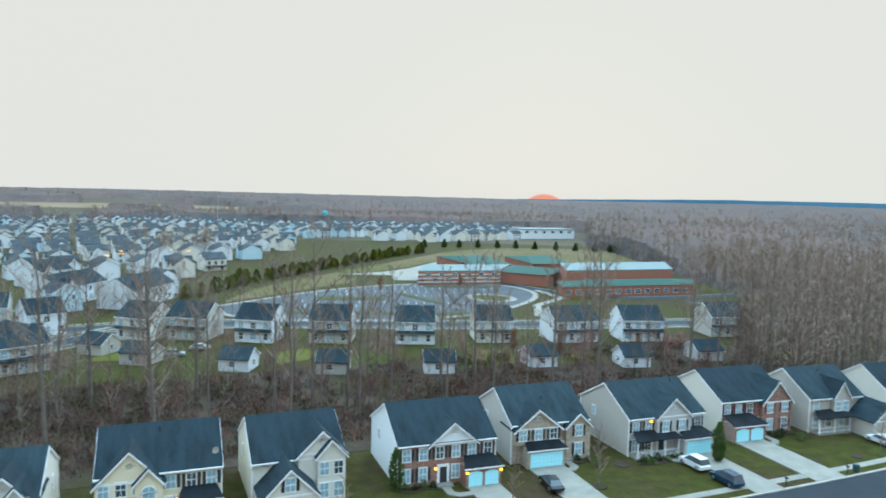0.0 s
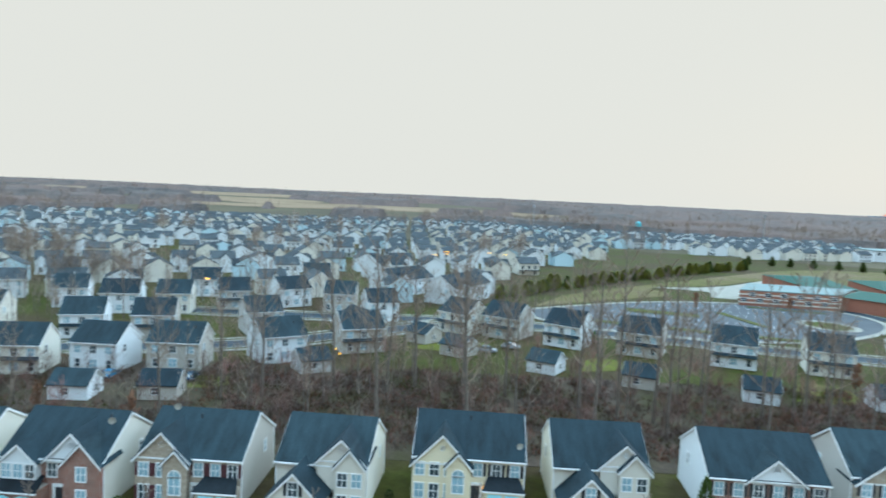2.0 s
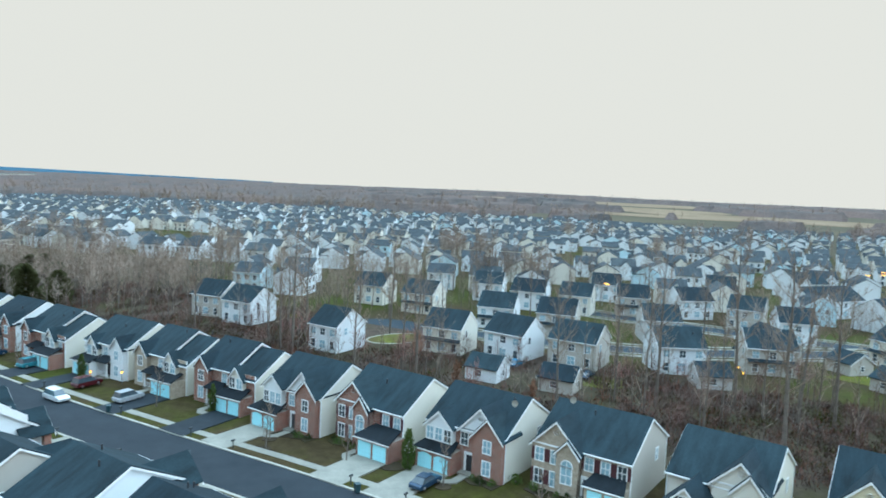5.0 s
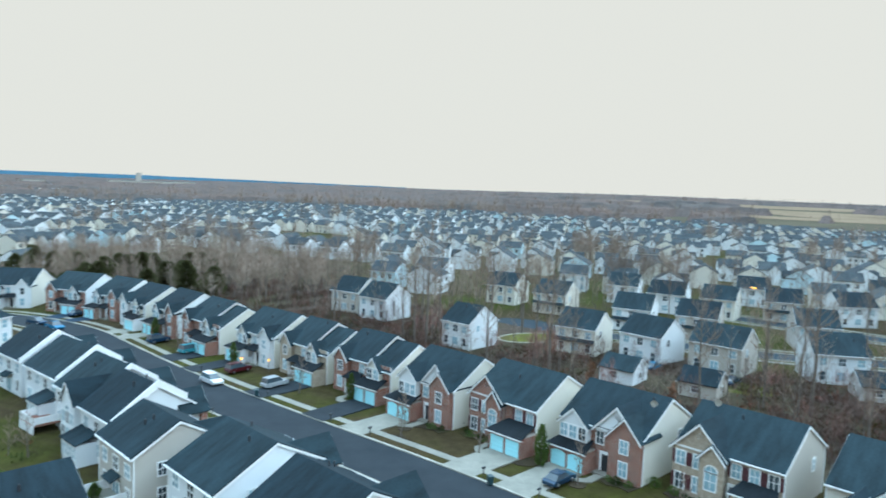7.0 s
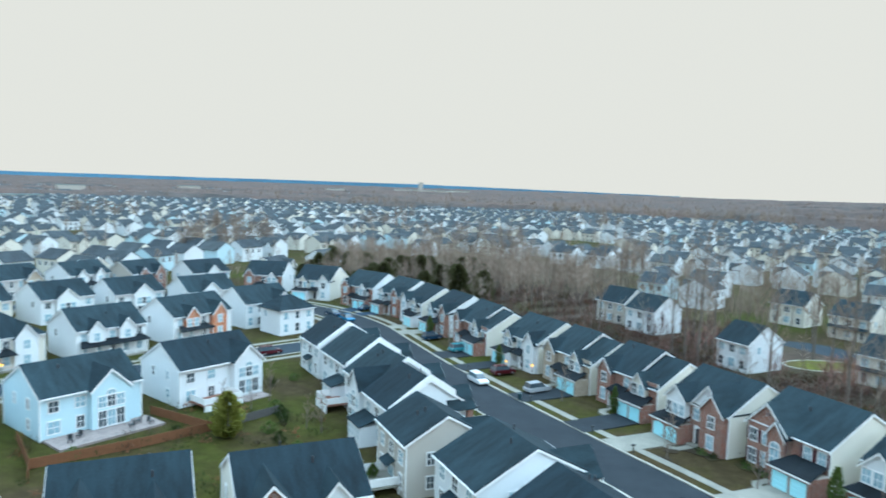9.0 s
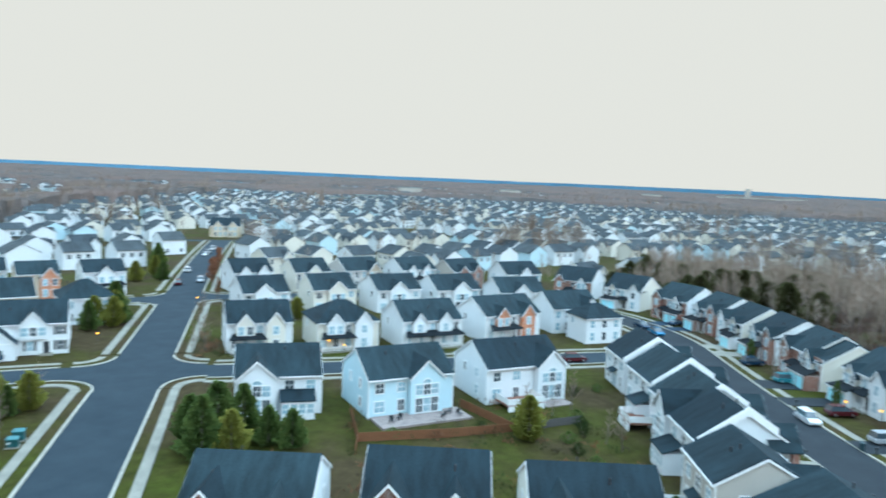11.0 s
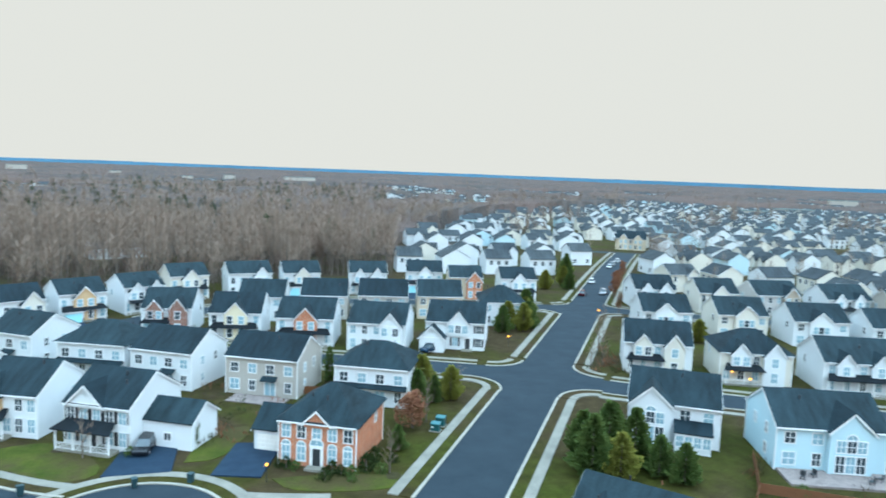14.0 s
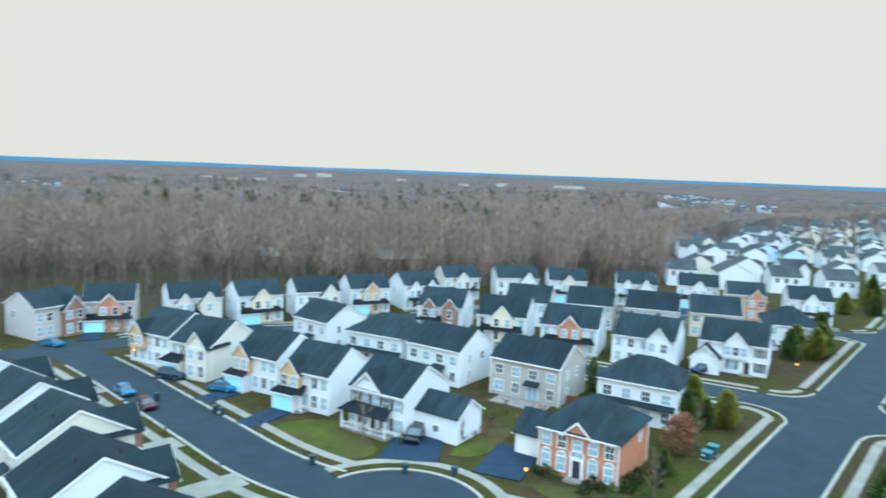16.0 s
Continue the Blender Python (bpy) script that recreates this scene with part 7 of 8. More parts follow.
tagged(school, "low red-brick school with pale bands and green metal roofs", "school")

LOT = smooth([(-72, 222), (-45, 266), (-25, 284), (-2, 297), (28, 299), (41, 280), (39, 257), (25, 231), (8, 214), (-20, 201), (-60, 203), (-72, 222)], 2)
setting("parking_lot", poly(LOT[:-1][::-1], -0.3, 0.05), LOTASPH, "asphalt school car park with white bays", "car park")
setting("kerb", strip(LOT, 0, -2.2, -0.3, 0.14), CONC, "pale pavement round the car park", "pavement")
setting("pavement", poly([(-44, 320), (-25, 335), (-14, 352), (4, 402), (8, 404), (-8, 350), (-8, 304), (-18, 304), (-20, 322)][::-1], -0.3, 0.10), CONC, "pale concrete paths beside the school", "pavement")
setting("pavement", strip([(41, 282), (48, 262), (36, 243), (34, 222), (42, 212), (60, 208)], -1.4, 1.4, -0.3, 0.12), CONC, "pale winding path to the school", "pavement")
setting("road", strip(smooth([(28, 302), (60, 262), (110, 276), (150, 300), (172, 290), (165, 262), (140, 250), (110, 255), (95, 262)], 2), -3, 3, -0.3, 0.05), ASPHALT, "loop road before the school", "road")
setting("kerb", strip(smooth([(28, 302), (60, 262), (110, 276), (150, 300), (172, 290), (165, 262), (140, 250), (110, 255), (95, 262)], 2), 3, 3.8, -0.3, 0.14), CONC, "pale kerb of the loop road", "kerb")
for P in ([(-52, 218), (14, 224), (12, 220), (-50, 214)], [(-42, 250.5), (-18, 252), (-17, 246), (-40, 243)], [(-14, 262), (2, 240), (4.5, 241), (-11, 263)], [(-4, 286), (22, 289), (22, 286.5), (-4, 283.5)]):
    setting("lawn", poly(P[::-1] if sum(p[0] * q[1] - q[0] * p[1] for p, q in zip(P, P[1:] + P[:1])) < 0 else P, -0.3, 0.16), LAWN, "grass island in the car park", "lawn")
OVAL = [(21 + 8.5 * math.cos(k) + 4.5 * math.sin(k), 258 + 3.4 * math.cos(k) - 9 * math.sin(k)) for k in [-2 * math.pi * j / 32 for j in range(32)]]
if sum(p[0] * q[1] - q[0] * p[1] for p, q in zip(OVAL, OVAL[1:] + OVAL[:1])) < 0:
    OVAL.reverse()
setting("pavement", poly(OVAL, -0.3, 0.12), CONC, "pale kerbed oval in the car park", "pavement")
setting("lawn", poly([(21 + (x - 21) * 0.72, 258 + (y - 258) * 0.72) for x, y in OVAL], -0.3, 0.16), LAWN, "grass oval in the car park", "lawn")
bays = Geo()
for (ox, oy, ex, ey, n) in ((-52, 208, -6, 211, 17), (-56, 226, 14, 231, 26), (-50, 236, 22, 241, 27), (-43, 254, 8, 258, 19), (-36, 264, 8, 267, 17), (-30, 274, 26, 279, 20), (-16, 282, 6, 284, 9)):
    d = Vector((ex - ox, ey - oy)).normalized()
    w = Vector((-d.y, d.x))
    for k in range(n):
        p = Vector((ox, oy)) + (Vector((ex, ey)) - Vector((ox, oy))) * (k / (n - 1))
        q = p + w * 5.6
        t = d * 0.055
        bays.add([(p.x - t.x, p.y - t.y, 0.056), (p.x + t.x, p.y + t.y, 0.056), (q.x + t.x, q.y + t.y, 0.056), (q.x - t.x, q.y - t.y, 0.056)], [(0, 1, 2, 3)])
tagged(part("parking_bay_lines", bays, LINE), "worn white painted parking bay lines", "road marking", kind="stuff")
setting("lawn", poly(smooth([(-70, 232), (-68, 275), (-45, 330), (-18, 400), (10, 470), (46, 505), (100, 515), (150, 470), (140, 420), (90, 400), (30, 398), (0, 398), (-20, 345), (-48, 318), (-30, 300), (-50, 268), (-70, 232)], 1)[::-1], -0.3, 0.045), SCHOOLF, "olive-tan school field", "field")
setting("lawn", poly([(112, 300), (134, 330), (166, 306), (160, 262), (150, 262), (146, 290), (124, 284)], -0.3, 0.045), LAWN, "grass inside the loop road", "lawn")

# ---- big things far off ----
hall = new("warehouse")
hall.matrix_world = pose(92, 640, 0, 0, 0, 22)
part("wall", Geo().box(-26, 26, -14, 14, 0, 8), FACE["white"], hall)
part("roof", Geo().box(-26.5, 26.5, -14.5, 14.5, 8, 8.6), METALW, hall)
for k in range(6):
    window(hall, -22 + 8.6 * k, -14, 5, 3.0, 2.0, "front", 1)
tagged(hall, "large white flat-roofed hall beyond the school", "building")
tank = new("water_tower")
tank.matrix_world = pose(-129, 790, 0)
BLUET = plain("turquoise_tank_paint", (0.10, 0.42, 0.48), 0.5)
part("tank", Geo().tube((0, 0, 6), (0, 0, 14), 3.2, 3.2, 16), BLUET, tank)
part("tank_roof", Geo().tube((0, 0, 14), (0, 0, 15.6), 3.3, 0.3, 16), BLUET, tank)
for k in range(4):
    a = math.pi / 4 + k * math.pi / 2
    part("leg", Geo().tube((2.6 * math.cos(a), 2.6 * math.sin(a), 0), (2.6 * math.cos(a), 2.6 * math.sin(a), 6.2), 0.3, 0.3, 6), POLE, tank)
tagged(tank, "small turquoise water tank standing above the roofs", "water tower")
for (th, r, h) in ((17.4, 640, 30), (0.3, 700, 30), (20.5, 560, 18)):
    m = new("mast")
    m.matrix_world = pose(-r * math.sin(radians(th)), r * math.cos(radians(th)), 0)
    part("pole", Geo().tube((0, 0, 0), (0, 0, h), 0.45, 0.3, 8), POLE, m)
    part("antenna_head", Geo().box(-1.0, 1.0, -0.6, 0.6, h - 2.5, h), POLE, m)
    tagged(m, "tall grey telecommunication mast", "mast", "masts")
SHEDS = ((90.2, 2400, 14, 14, 34), (89.4, 2300, 130, 30, 10), (91.5, 2350, 60, 30, 10), (87, 2500, 60, 30, 10), (97, 2000, 50, 30, 9), (119, 920, 40, 20, 8), (121.5, 840, 30, 18, 7), (116, 1300, 40, 25, 9), (108, 1500, 40, 25, 10),
         (156.7, 1500, 60, 28, 10), (176.2, 1700, 34, 25, 15), (178, 1650, 22, 20, 12), (170, 1600, 20, 16, 10), (181, 1200, 16, 12, 9), (183, 1150, 14, 12, 9), (185, 1250, 16, 12, 9), (165, 1300, 16, 12, 9), (162, 1500, 20, 12, 10))
for (th, r, w, d, h) in SHEDS:
    x, y = -r * math.sin(radians(th)), r * math.cos(radians(th))
    b = new("far_building")
    b.matrix_world = pose(x, y, hills(x, y) + (5 if r > 1100 else 0), 0, 0, th + 8)
    part("wall", Geo().box(-w / 2, w / 2, -d / 2, d / 2, -14, h), FACE["beige"], b)
    part("roof", Geo().box(-w / 2 - 0.5, w / 2 + 0.5, -d / 2 - 0.5, d / 2 + 0.5, h, h + 0.6), METALW, b)
    tagged(b, "long pale flat-roofed building among distant woods", "building", "far buildings")
for (th, r, w) in ((178.4, 292, 18), (169.3, 290, 20)):
    x, y = -r * math.sin(radians(th)), r * math.cos(radians(th))
    house(x, y, th + 180 + 20, w, D=9, e=4.0, r=6.5, wall="white", lod=1, cols=4, skip="b", group="houses in the wood", label="white house half hidden in the wood", roof=ROOF2)

# ---- lamps ----
def street_lamp(x, y, yaw, h=6.0, big=0.26):
    root = new("street_lamp")
    root.matrix_world = pose(x, y, 0, 0, 0, yaw)
    part("pole", Geo().tube((0, 0, 0), (0, 0, h), 0.09, 0.06, 8), POLE, root)
    part("arm", Geo().tube((0, 0, h - 0.1), (0, -1.3, h + 0.2), 0.05, 0.04, 6), POLE, root)
    part("lamp_head", Geo().box(-0.2, 0.2, -1.9, -1.2, h + 0.14, h + 0.34), POLE, root)
    part("lens", Geo().box(-big, big, -1.85, -1.25, h - 0.1, h + 0.13), LAMP, root, "glowing orange lamp lens")
    return tagged(root, "street lamp with a lit orange head", "street lamp", "street lamps")


def post_lamp(x, y, h=2.1):
    root = new("post_lamp")
    root.matrix_world = pose(x, y, 0)
    part("pole", Geo().tube((0, 0, 0), (0, 0, h - 0.15), 0.05, 0.04, 8), DARKDOOR, root)
    part("lantern", Geo().tube((0, 0, h - 0.15), (0, 0, h + 0.22), 0.13, 0.2, 8), LAMP, root, "glowing orange lantern")
    part("cap", Geo().tube((0, 0, h + 0.22), (0, 0, h + 0.36), 0.24, 0.03, 8), DARKDOOR, root)
    return tagged(root, "garden lamp post with a lit orange lantern", "lamp post", "garden lamp posts")


for (x, y) in ((-99.6, -112.4), (-140.1, -124.9), (-117.5, -68.3), (-128.9, 16.9), (-126.5, 30.4 - 9), (19.7, -133.8), (-32.6, -74.9), (-79.6, 126.6), (-60.6, 190), (-83, 130)):
    post_lamp(x, y)
for (x, y) in ((-130.4, 343.9), (-120.3, 340.2), (-142.8, 317.7), (-144.8, 308.4), (-149, 331), (-158, 169)):
    street_lamp(x, y, 180, 7.0, 0.8)


def wall_lamp(x, y, z, yaw):
    root = new("wall_lamp")
    root.matrix_world = pose(x, y, z, 0, 0, yaw)
    part("bracket", Geo().box(-0.06, 0.06, -0.12, 0.0, 0.2, 0.34), DARKDOOR, root)
    part("lantern", Geo().box(-0.13, 0.13, -0.3, -0.06, -0.08, 0.2), LAMP, root, "glowing orange lantern")
    return tagged(root, "small lit orange lantern on a house wall", "wall lamp", "porch lanterns")


def at_house(x, y, yaw, lx, ly):
    c, s = math.cos(radians(yaw)), math.sin(radians(yaw))
    return x + c * lx - s * ly, y + s * lx + c * ly


for (hx, hy, yw, lx, ly, z) in ((1.6, 95.5, 20, 1.9, -8.8, 2.0), (1.6, 95.5, 20, 6.7, -8.8, 2.0), (1.6, 95.5, 20, -1.7, -6.7, 2.2), (-31.3, 83.0, 21.2, 1.9, -6.3, 2.2), (34.6, 109.2, 20.5, -3.0, -6.7, 5.0), (-125.8, -74.4, 138, -4, -5.8, 2.2)):
    px, py = at_house(hx, hy, yw, lx, ly)
    wall_lamp(px, py, z, yw)

# ---- cars ----
PAINT = {k: plain(k + "_car_paint", c, 0.25, 0.2, 0.6, 0.03) for k, c in (("white", (0.75, 0.77, 0.78)), ("black", (0.012, 0.014, 0.018)), ("navy", (0.015, 0.04, 0.08)), ("blue", (0.03, 0.16, 0.30)), ("silver", (0.38, 0.40, 0.42)), ("maroon", (0.07, 0.010, 0.016)), ("teal", (0.06, 0.22, 0.26)))}


def car(x, y, yaw, colour, kind="suv", z=0.05):
    L, W, H = {"suv": (4.7, 1.9, 1.72), "sedan": (4.6, 1.8, 1.45), "pickup": (5.5, 1.95, 1.8)}[kind]
    hl, hb = L / 2, 0.95 if kind != "sedan" else 0.85
    root = new("parked_car")
    root.matrix_world = pose(x, y, z, 0, 0, yaw)
    prof = [(-hl, 0.35), (-hl + 0.15, 0.25), (hl - 0.15, 0.25), (hl, 0.4), (hl, 0.7), (hl - 0.25, hb - 0.08), (hl - 1.25, hb), (-hl + 0.3, hb + 0.02), (-hl, hb - 0.15)]
    g = Geo()
    n = len(prof)
    for (yy, k) in ((-W / 2, 0.965), (-W / 2 + 0.1, 1.0), (W / 2 - 0.1, 1.0), (W / 2, 0.965)):
        g.v += [(p * k, yy, 0.6 + (q - 0.6) * k) for p, q in prof]
    for r in range(3):
        g.f += [(r * n + i, r * n + (i + 1) % n, (r + 1) * n + (i + 1) % n, (r + 1) * n + i) for i in range(n)]
    g.f += [tuple(range(n))[::-1], tuple(range(3 * n, 4 * n))]
    g.m = [0] * len(g.f)
    part("body", g, PAINT[colour], root)
    if kind == "suv":
        x0, x1, t0, t1 = -hl + 0.12, hl - 1.15, -hl + 0.45, hl - 2.0
    elif kind == "sedan":
        x0, x1, t0, t1 = -hl + 0.5, hl - 1.2, -hl + 1.2, hl - 2.0
    else:
        x0, x1, t0, t1 = -0.45, hl - 1.3, -0.25, hl - 2.1
    b, c = W / 2 - 0.08, W / 2 - 0.26
    vs = [(x0, -b, hb), (x1, -b, hb), (x1, b, hb), (x0, b, hb), (t0, -c, H - 0.05), (t1, -c, H - 0.05), (t1, c, H - 0.05), (t0, c, H - 0.05)]
    part("cabin_glass", Geo().add(vs, [(0, 1, 5, 4), (1, 2, 6, 5), (2, 3, 7, 6), (3, 0, 4, 7), (4, 5, 6, 7)]), GLASS, root)
    part("roof_panel", Geo().box(t0 - 0.05, t1 + 0.05, -c - 0.03, c + 0.03, H - 0.06, H), PAINT[colour], root)
    if kind == "pickup":
        part("cargo_bed", Geo().box(-hl + 0.15, -0.6, -W / 2 + 0.15, W / 2 - 0.15, hb - 0.1, hb + 0.03), TYRE, root)
    for sx in (-1, 1):
        for sy in (-1, 1):
            wx, wy = sx * (hl - 0.9), sy * (W / 2 - 0.1)
            t = part("tyre", Geo().tube((wx, wy - 0.12, 0.34), (wx, wy + 0.12, 0.34), 0.34, 0.34, 12), TYRE, root)
            part("rim", Geo().tube((wx, wy + sy * 0.10, 0.34), (wx, wy + sy * 0.14, 0.34), 0.2, 0.18, 8), RIM, t)
    return tagged(root, "%s %s parked by the houses" % (colour, {"suv": "estate car", "sedan": "saloon car", "pickup": "pickup truck"}[kind]), "car", "parked cars")


for (x, y, yaw, col, kind) in ((39.2, 97.0, 112, "white", "suv"), (41.6, 91.4, 112, "navy", "suv"), (73.1, 108.8, 108, "white", "sedan"), (17.5, 88.6, 105, "black", "sedan"), (-57, 155.6, 10, "silver", "sedan"), (-53.6, 162.6, 10, "silver", "sedan"),
                               (-67.8, 45.6, 112, "navy", "sedan"), (-121.6, 11.2, 24, "white", "suv"), (-116.6, 20.8, 118, "silver", "suv"), (-127.4, 16.2, 118, "maroon", "suv"), (-144.4, 9.2, 120, "teal", "suv"), (-174.5, -17.4, 30, "blue", "pickup"), (-180.5, -21.5, 42, "navy", "suv"),
                               (-138.2, -28.6, 128, "maroon", "suv"), (-155, 3.5, 122, "navy", "suv"), (-189, -14, 140, "navy", "sedan"), (3.4, -114.6, 150, "blue", "sedan"), (17.8, -115.0, 121.5, "blue", "sedan"), (13.6, -108.2, 121.5, "maroon", "sedan"),
                               (-22.8, -90.6, 62, "black", "suv"), (36.4, -146.2, 150, "blue", "sedan"), (-108.4, 92.8, 115, "blue", "sedan"), (-95.3, 99.8, 115, "navy", "sedan"), (-170, -151, 40, "silver", "suv"), (-162, -152, 218, "maroon", "suv"), (-82, -115.8, 20, "navy", "suv"), (-66, -143, 50, "white", "sedan"), (-20, -164, 0, "white", "suv"), (12, -122, 150, "navy", "suv"), (-184, -169.2, 219, "white", "suv"), (-171, -151.6, 39, "maroon", "sedan"), (-222, -195.8, 215, "white", "sedan"), (-229, -200.4, 213, "silver", "suv"), (-240, -207.6, 212, "white", "suv")):
    z = 0.175 if min(onpath(p, x, y) for p in STREETS) > 4.6 else 0.05
    car(x, y, yaw, col, kind, z)

# ---- decks, fences and garden things ----
def deck(x, y, yaw, w, d, h, floor, label, rail=TRIM):
    root = new("deck")
    root.matrix_world = pose(x, y, 0, 0, 0, yaw)
    part("floor", Geo().box(-w / 2, w / 2, -d / 2, d / 2, h - 0.2, h), floor, root)
    part("skirt", Geo().box(-w / 2 - 0.04, w / 2 + 0.04, d / 2, d / 2 + 0.06, 0, h - 0.05), rail, root)
    for k in range(5):
        px = -w / 2 + w * k / 4
        part("post", Geo().box(px - 0.06, px + 0.06, d / 2 - 0.12, d / 2, h, h + 1.0), rail, root)
    for sx in (-1, 1):
        part("post", Geo().box(sx * (w / 2 - 0.06) - 0.06, sx * (w / 2 - 0.06) + 0.06, -d / 2, -d / 2 + 0.12, 0, h + 1.0), rail, root)
        part("rail", Geo().box(sx * (w / 2 - 0.06) - 0.04, sx * (w / 2 - 0.06) + 0.04, -d / 2, d / 2, h + 0.92, h + 1.02), rail, root)
        part("infill", Geo().box(sx * (w / 2 - 0.06) - 0.015, sx * (w / 2 - 0.06) + 0.015, -d / 2, d / 2, h + 0.1, h + 0.9), rail, root)
    part("rail", Geo().box(-w / 2, w / 2, d / 2 - 0.1, d / 2 - 0.02, h + 0.92, h + 1.02), rail, root)
    part("infill", Geo().box(-w / 2, w / 2, d / 2 - 0.075, d / 2 - 0.045, h + 0.1, h + 0.9), rail, root)
    return tagged(root, label, "deck", "rear decks")


deck(*at_house(-112.6, -34, 319, 2.2, 7.6), 319, 6.4, 4.0, 0.9, WOODDECK, "red-floored timber deck with white railings")
deck(*at_house(-80.7, 2.3, 202, -0.6, 6.6), 202, 4.6, 3.6, 1.0, CONC, "pale timber deck with white railings")
deck(*at_house(-116.4, -8.2, 207, -7.6, 8.4), 207, 4.6, 3.4, 1.2, WOODDECK, "raised red deck with white railings")
for (x, y, k, sc) in ((-108.6, -22.3, 1, 0.8), (-96.5, -14.6, 0, 0.6), (-94.8, -12.3, 2, 0.75)):
    plant(SMALLBARE[k], x, y, sc, x * 17 % 360, "bare_tree", "small leafless tree in a back garden", "tree", "bare garden trees")
for (x, y, k, sc) in ((-101, -19, 0, 1.4), (-104.5, -20.5, 1, 1.2), (-98.6, -18.2, 0, 1.1), (-94.5, -19.3, 1, 1.3), (-90.8, -17.2, 0, 1.2), (-88.6, -14.4, 1, 1.0), (-92.8, -31, 0, 1.1), (-84.2, -40.6, 1, 1.2), (-116.4, -23.6, 0, 1.3), (-120.2, -20.6, 1, 1.1)):
    plant(SHRUB[k], x, y, sc, x * 31 % 360, "shrub", "dark garden shrub beside a fence", "shrub", "garden shrubs")
PAVER = mottled("grey_pink_pavers", (0.22, 0.19, 0.18), (0.32, 0.27, 0.25), 1.2, 0.9, 5.0)
setting("patio", poly([at_house(-97.6, -46.9, 320.5, a, b) for a, b in ((-7.5, 5.6), (6.5, 5.6), (6.5, 10.5), (-7.5, 10.5))], -0.3, 0.3), PAVER, "raised grey-pink paved patio", "patio")
setting("patio", poly([at_house(-112.6, -34, 319, a, b) for a, b in ((-6.5, 6.8), (-1.6, 6.8), (-1.6, 9.6), (-6.5, 9.6))], -0.3, 0.12), PAVER, "paved patio behind the white house", "patio")
setting("patio", poly([at_house(-46.6, -108.4, 314, a, b) for a, b in ((-5, 5.3), (4, 5.3), (4, 9), (-5, 9))], -0.3, 0.14), PAVER, "brick-paved patio behind the beige house", "patio")


def fence(pts, h=1.3, m=FENCE, label="brown timber garden fence"):
    root = new("fence")
    for p, q in zip(pts, pts[1:]):
        d = Vector((q[0] - p[0], q[1] - p[1]))
        n = max(1, round(d.length / 2.4))
        a = math.degrees(math.atan2(d.y, d.x))
        for k in range(n):
            u = Vector(p) + d * (k / n)
            part("post", Geo().box(-0.06, 0.06, -0.06, 0.06, 0, h + 0.1), m, root, m=pose(u.x, u.y, 0, 0, 0, a))
            part("panel", Geo().box(0.06, d.length / n - 0.06, -0.025, 0.025, 0.08, h), m, root, m=pose(u.x, u.y, 0, 0, 0, a))
    return tagged(root, label, "fence", "garden fences")


fence([(-77, -42), (-80.6, -43.8), (-87.9, -34.2), (-94.5, -27.0)])
fence([(-94.5, -27.0), (-101, -37.8)])
fence([(-80.6, -43.8), (-89.6, -50.2)])
fence([(-94.5, -27.0), (-103, -19.5)], 1.2, plain("grey_fence_wood", (0.09, 0.085, 0.08), 0.8), "grey timber garden fence")
fence([(-52, -101), (-46, -96), (-38, -88)], 1.3, plain("weathered_fence_wood", (0.13, 0.12, 0.11), 0.8), "weathered timber garden fence")
fence([(-52, -101), (-42.5, -106)], 1.3, FENCE)


def chair(x, y, yaw, m):
    root = new("garden_chair")
    root.matrix_world = pose(x, y, 0.3, 0, 0, yaw)
    part("seat", Geo().box(-0.3, 0.3, -0.3, 0.3, 0.38, 0.46), m, root)
    part("backrest", Geo().box(-0.3, 0.3, 0.25, 0.32, 0.46, 1.0), m, root)
    for a in (-0.26, 0.26):
        for b in (-0.26, 0.26):
            part("leg", Geo().box(a - 0.03, a + 0.03, b - 0.03, b + 0.03, 0, 0.38), m, root)
    return tagged(root, "garden chair on the patio", "chair", "patio chairs")


for k, (a, b) in enumerate(((-5, 8), (-3.5, 9), (3, 8), (4.5, 8.8), (-6, 9.3))):
    chair(*at_house(-97.6, -46.9, 320.5, a, b), 40 * k, DARKDOOR)


def wheelie_bin(x, y, yaw, m):
    root = new("wheeled_bin")
    root.matrix_world = pose(x, y, 0.14, 0, 0, yaw)
    g = Geo().add([(-0.24, -0.28, 0), (0.24, -0.28, 0), (0.24, 0.28, 0), (-0.24, 0.28, 0), (-0.3, -0.36, 1.0), (0.3, -0.36, 1.0), (0.3, 0.36, 1.0), (-0.3, 0.36, 1.0)],
                  [(0, 3, 2, 1), (0, 1, 5, 4), (1, 2, 6, 5), (2, 3, 7, 6), (3, 0, 4, 7), (4, 5, 6, 7)])
    part("bin_body", g, m, root)
    part("lid", Geo().prism([(-0.38, 1.0), (0.38, 1.0), (0.3, 1.1), (-0.38, 1.06)], "x", -0.32, 0.32), m, root)
    return tagged(root, "wheeled rubbish bin by the kerb", "bin", "rubbish bins")


BINB = plain("dark_green_bin_plastic", (0.02, 0.05, 0.06), 0.5)
for (x, y) in ((-19.6, -80.6), (-25.2, -78.8), (3.7, -104.4), (2.6, -103.2), (-111.8, 17.2), (-70, 37.6), (9, -88), (62, 96.5), (-9.0, -84.5), (12.5, -111)):
    wheelie_bin(x, y, x * 9 % 360, BINB)


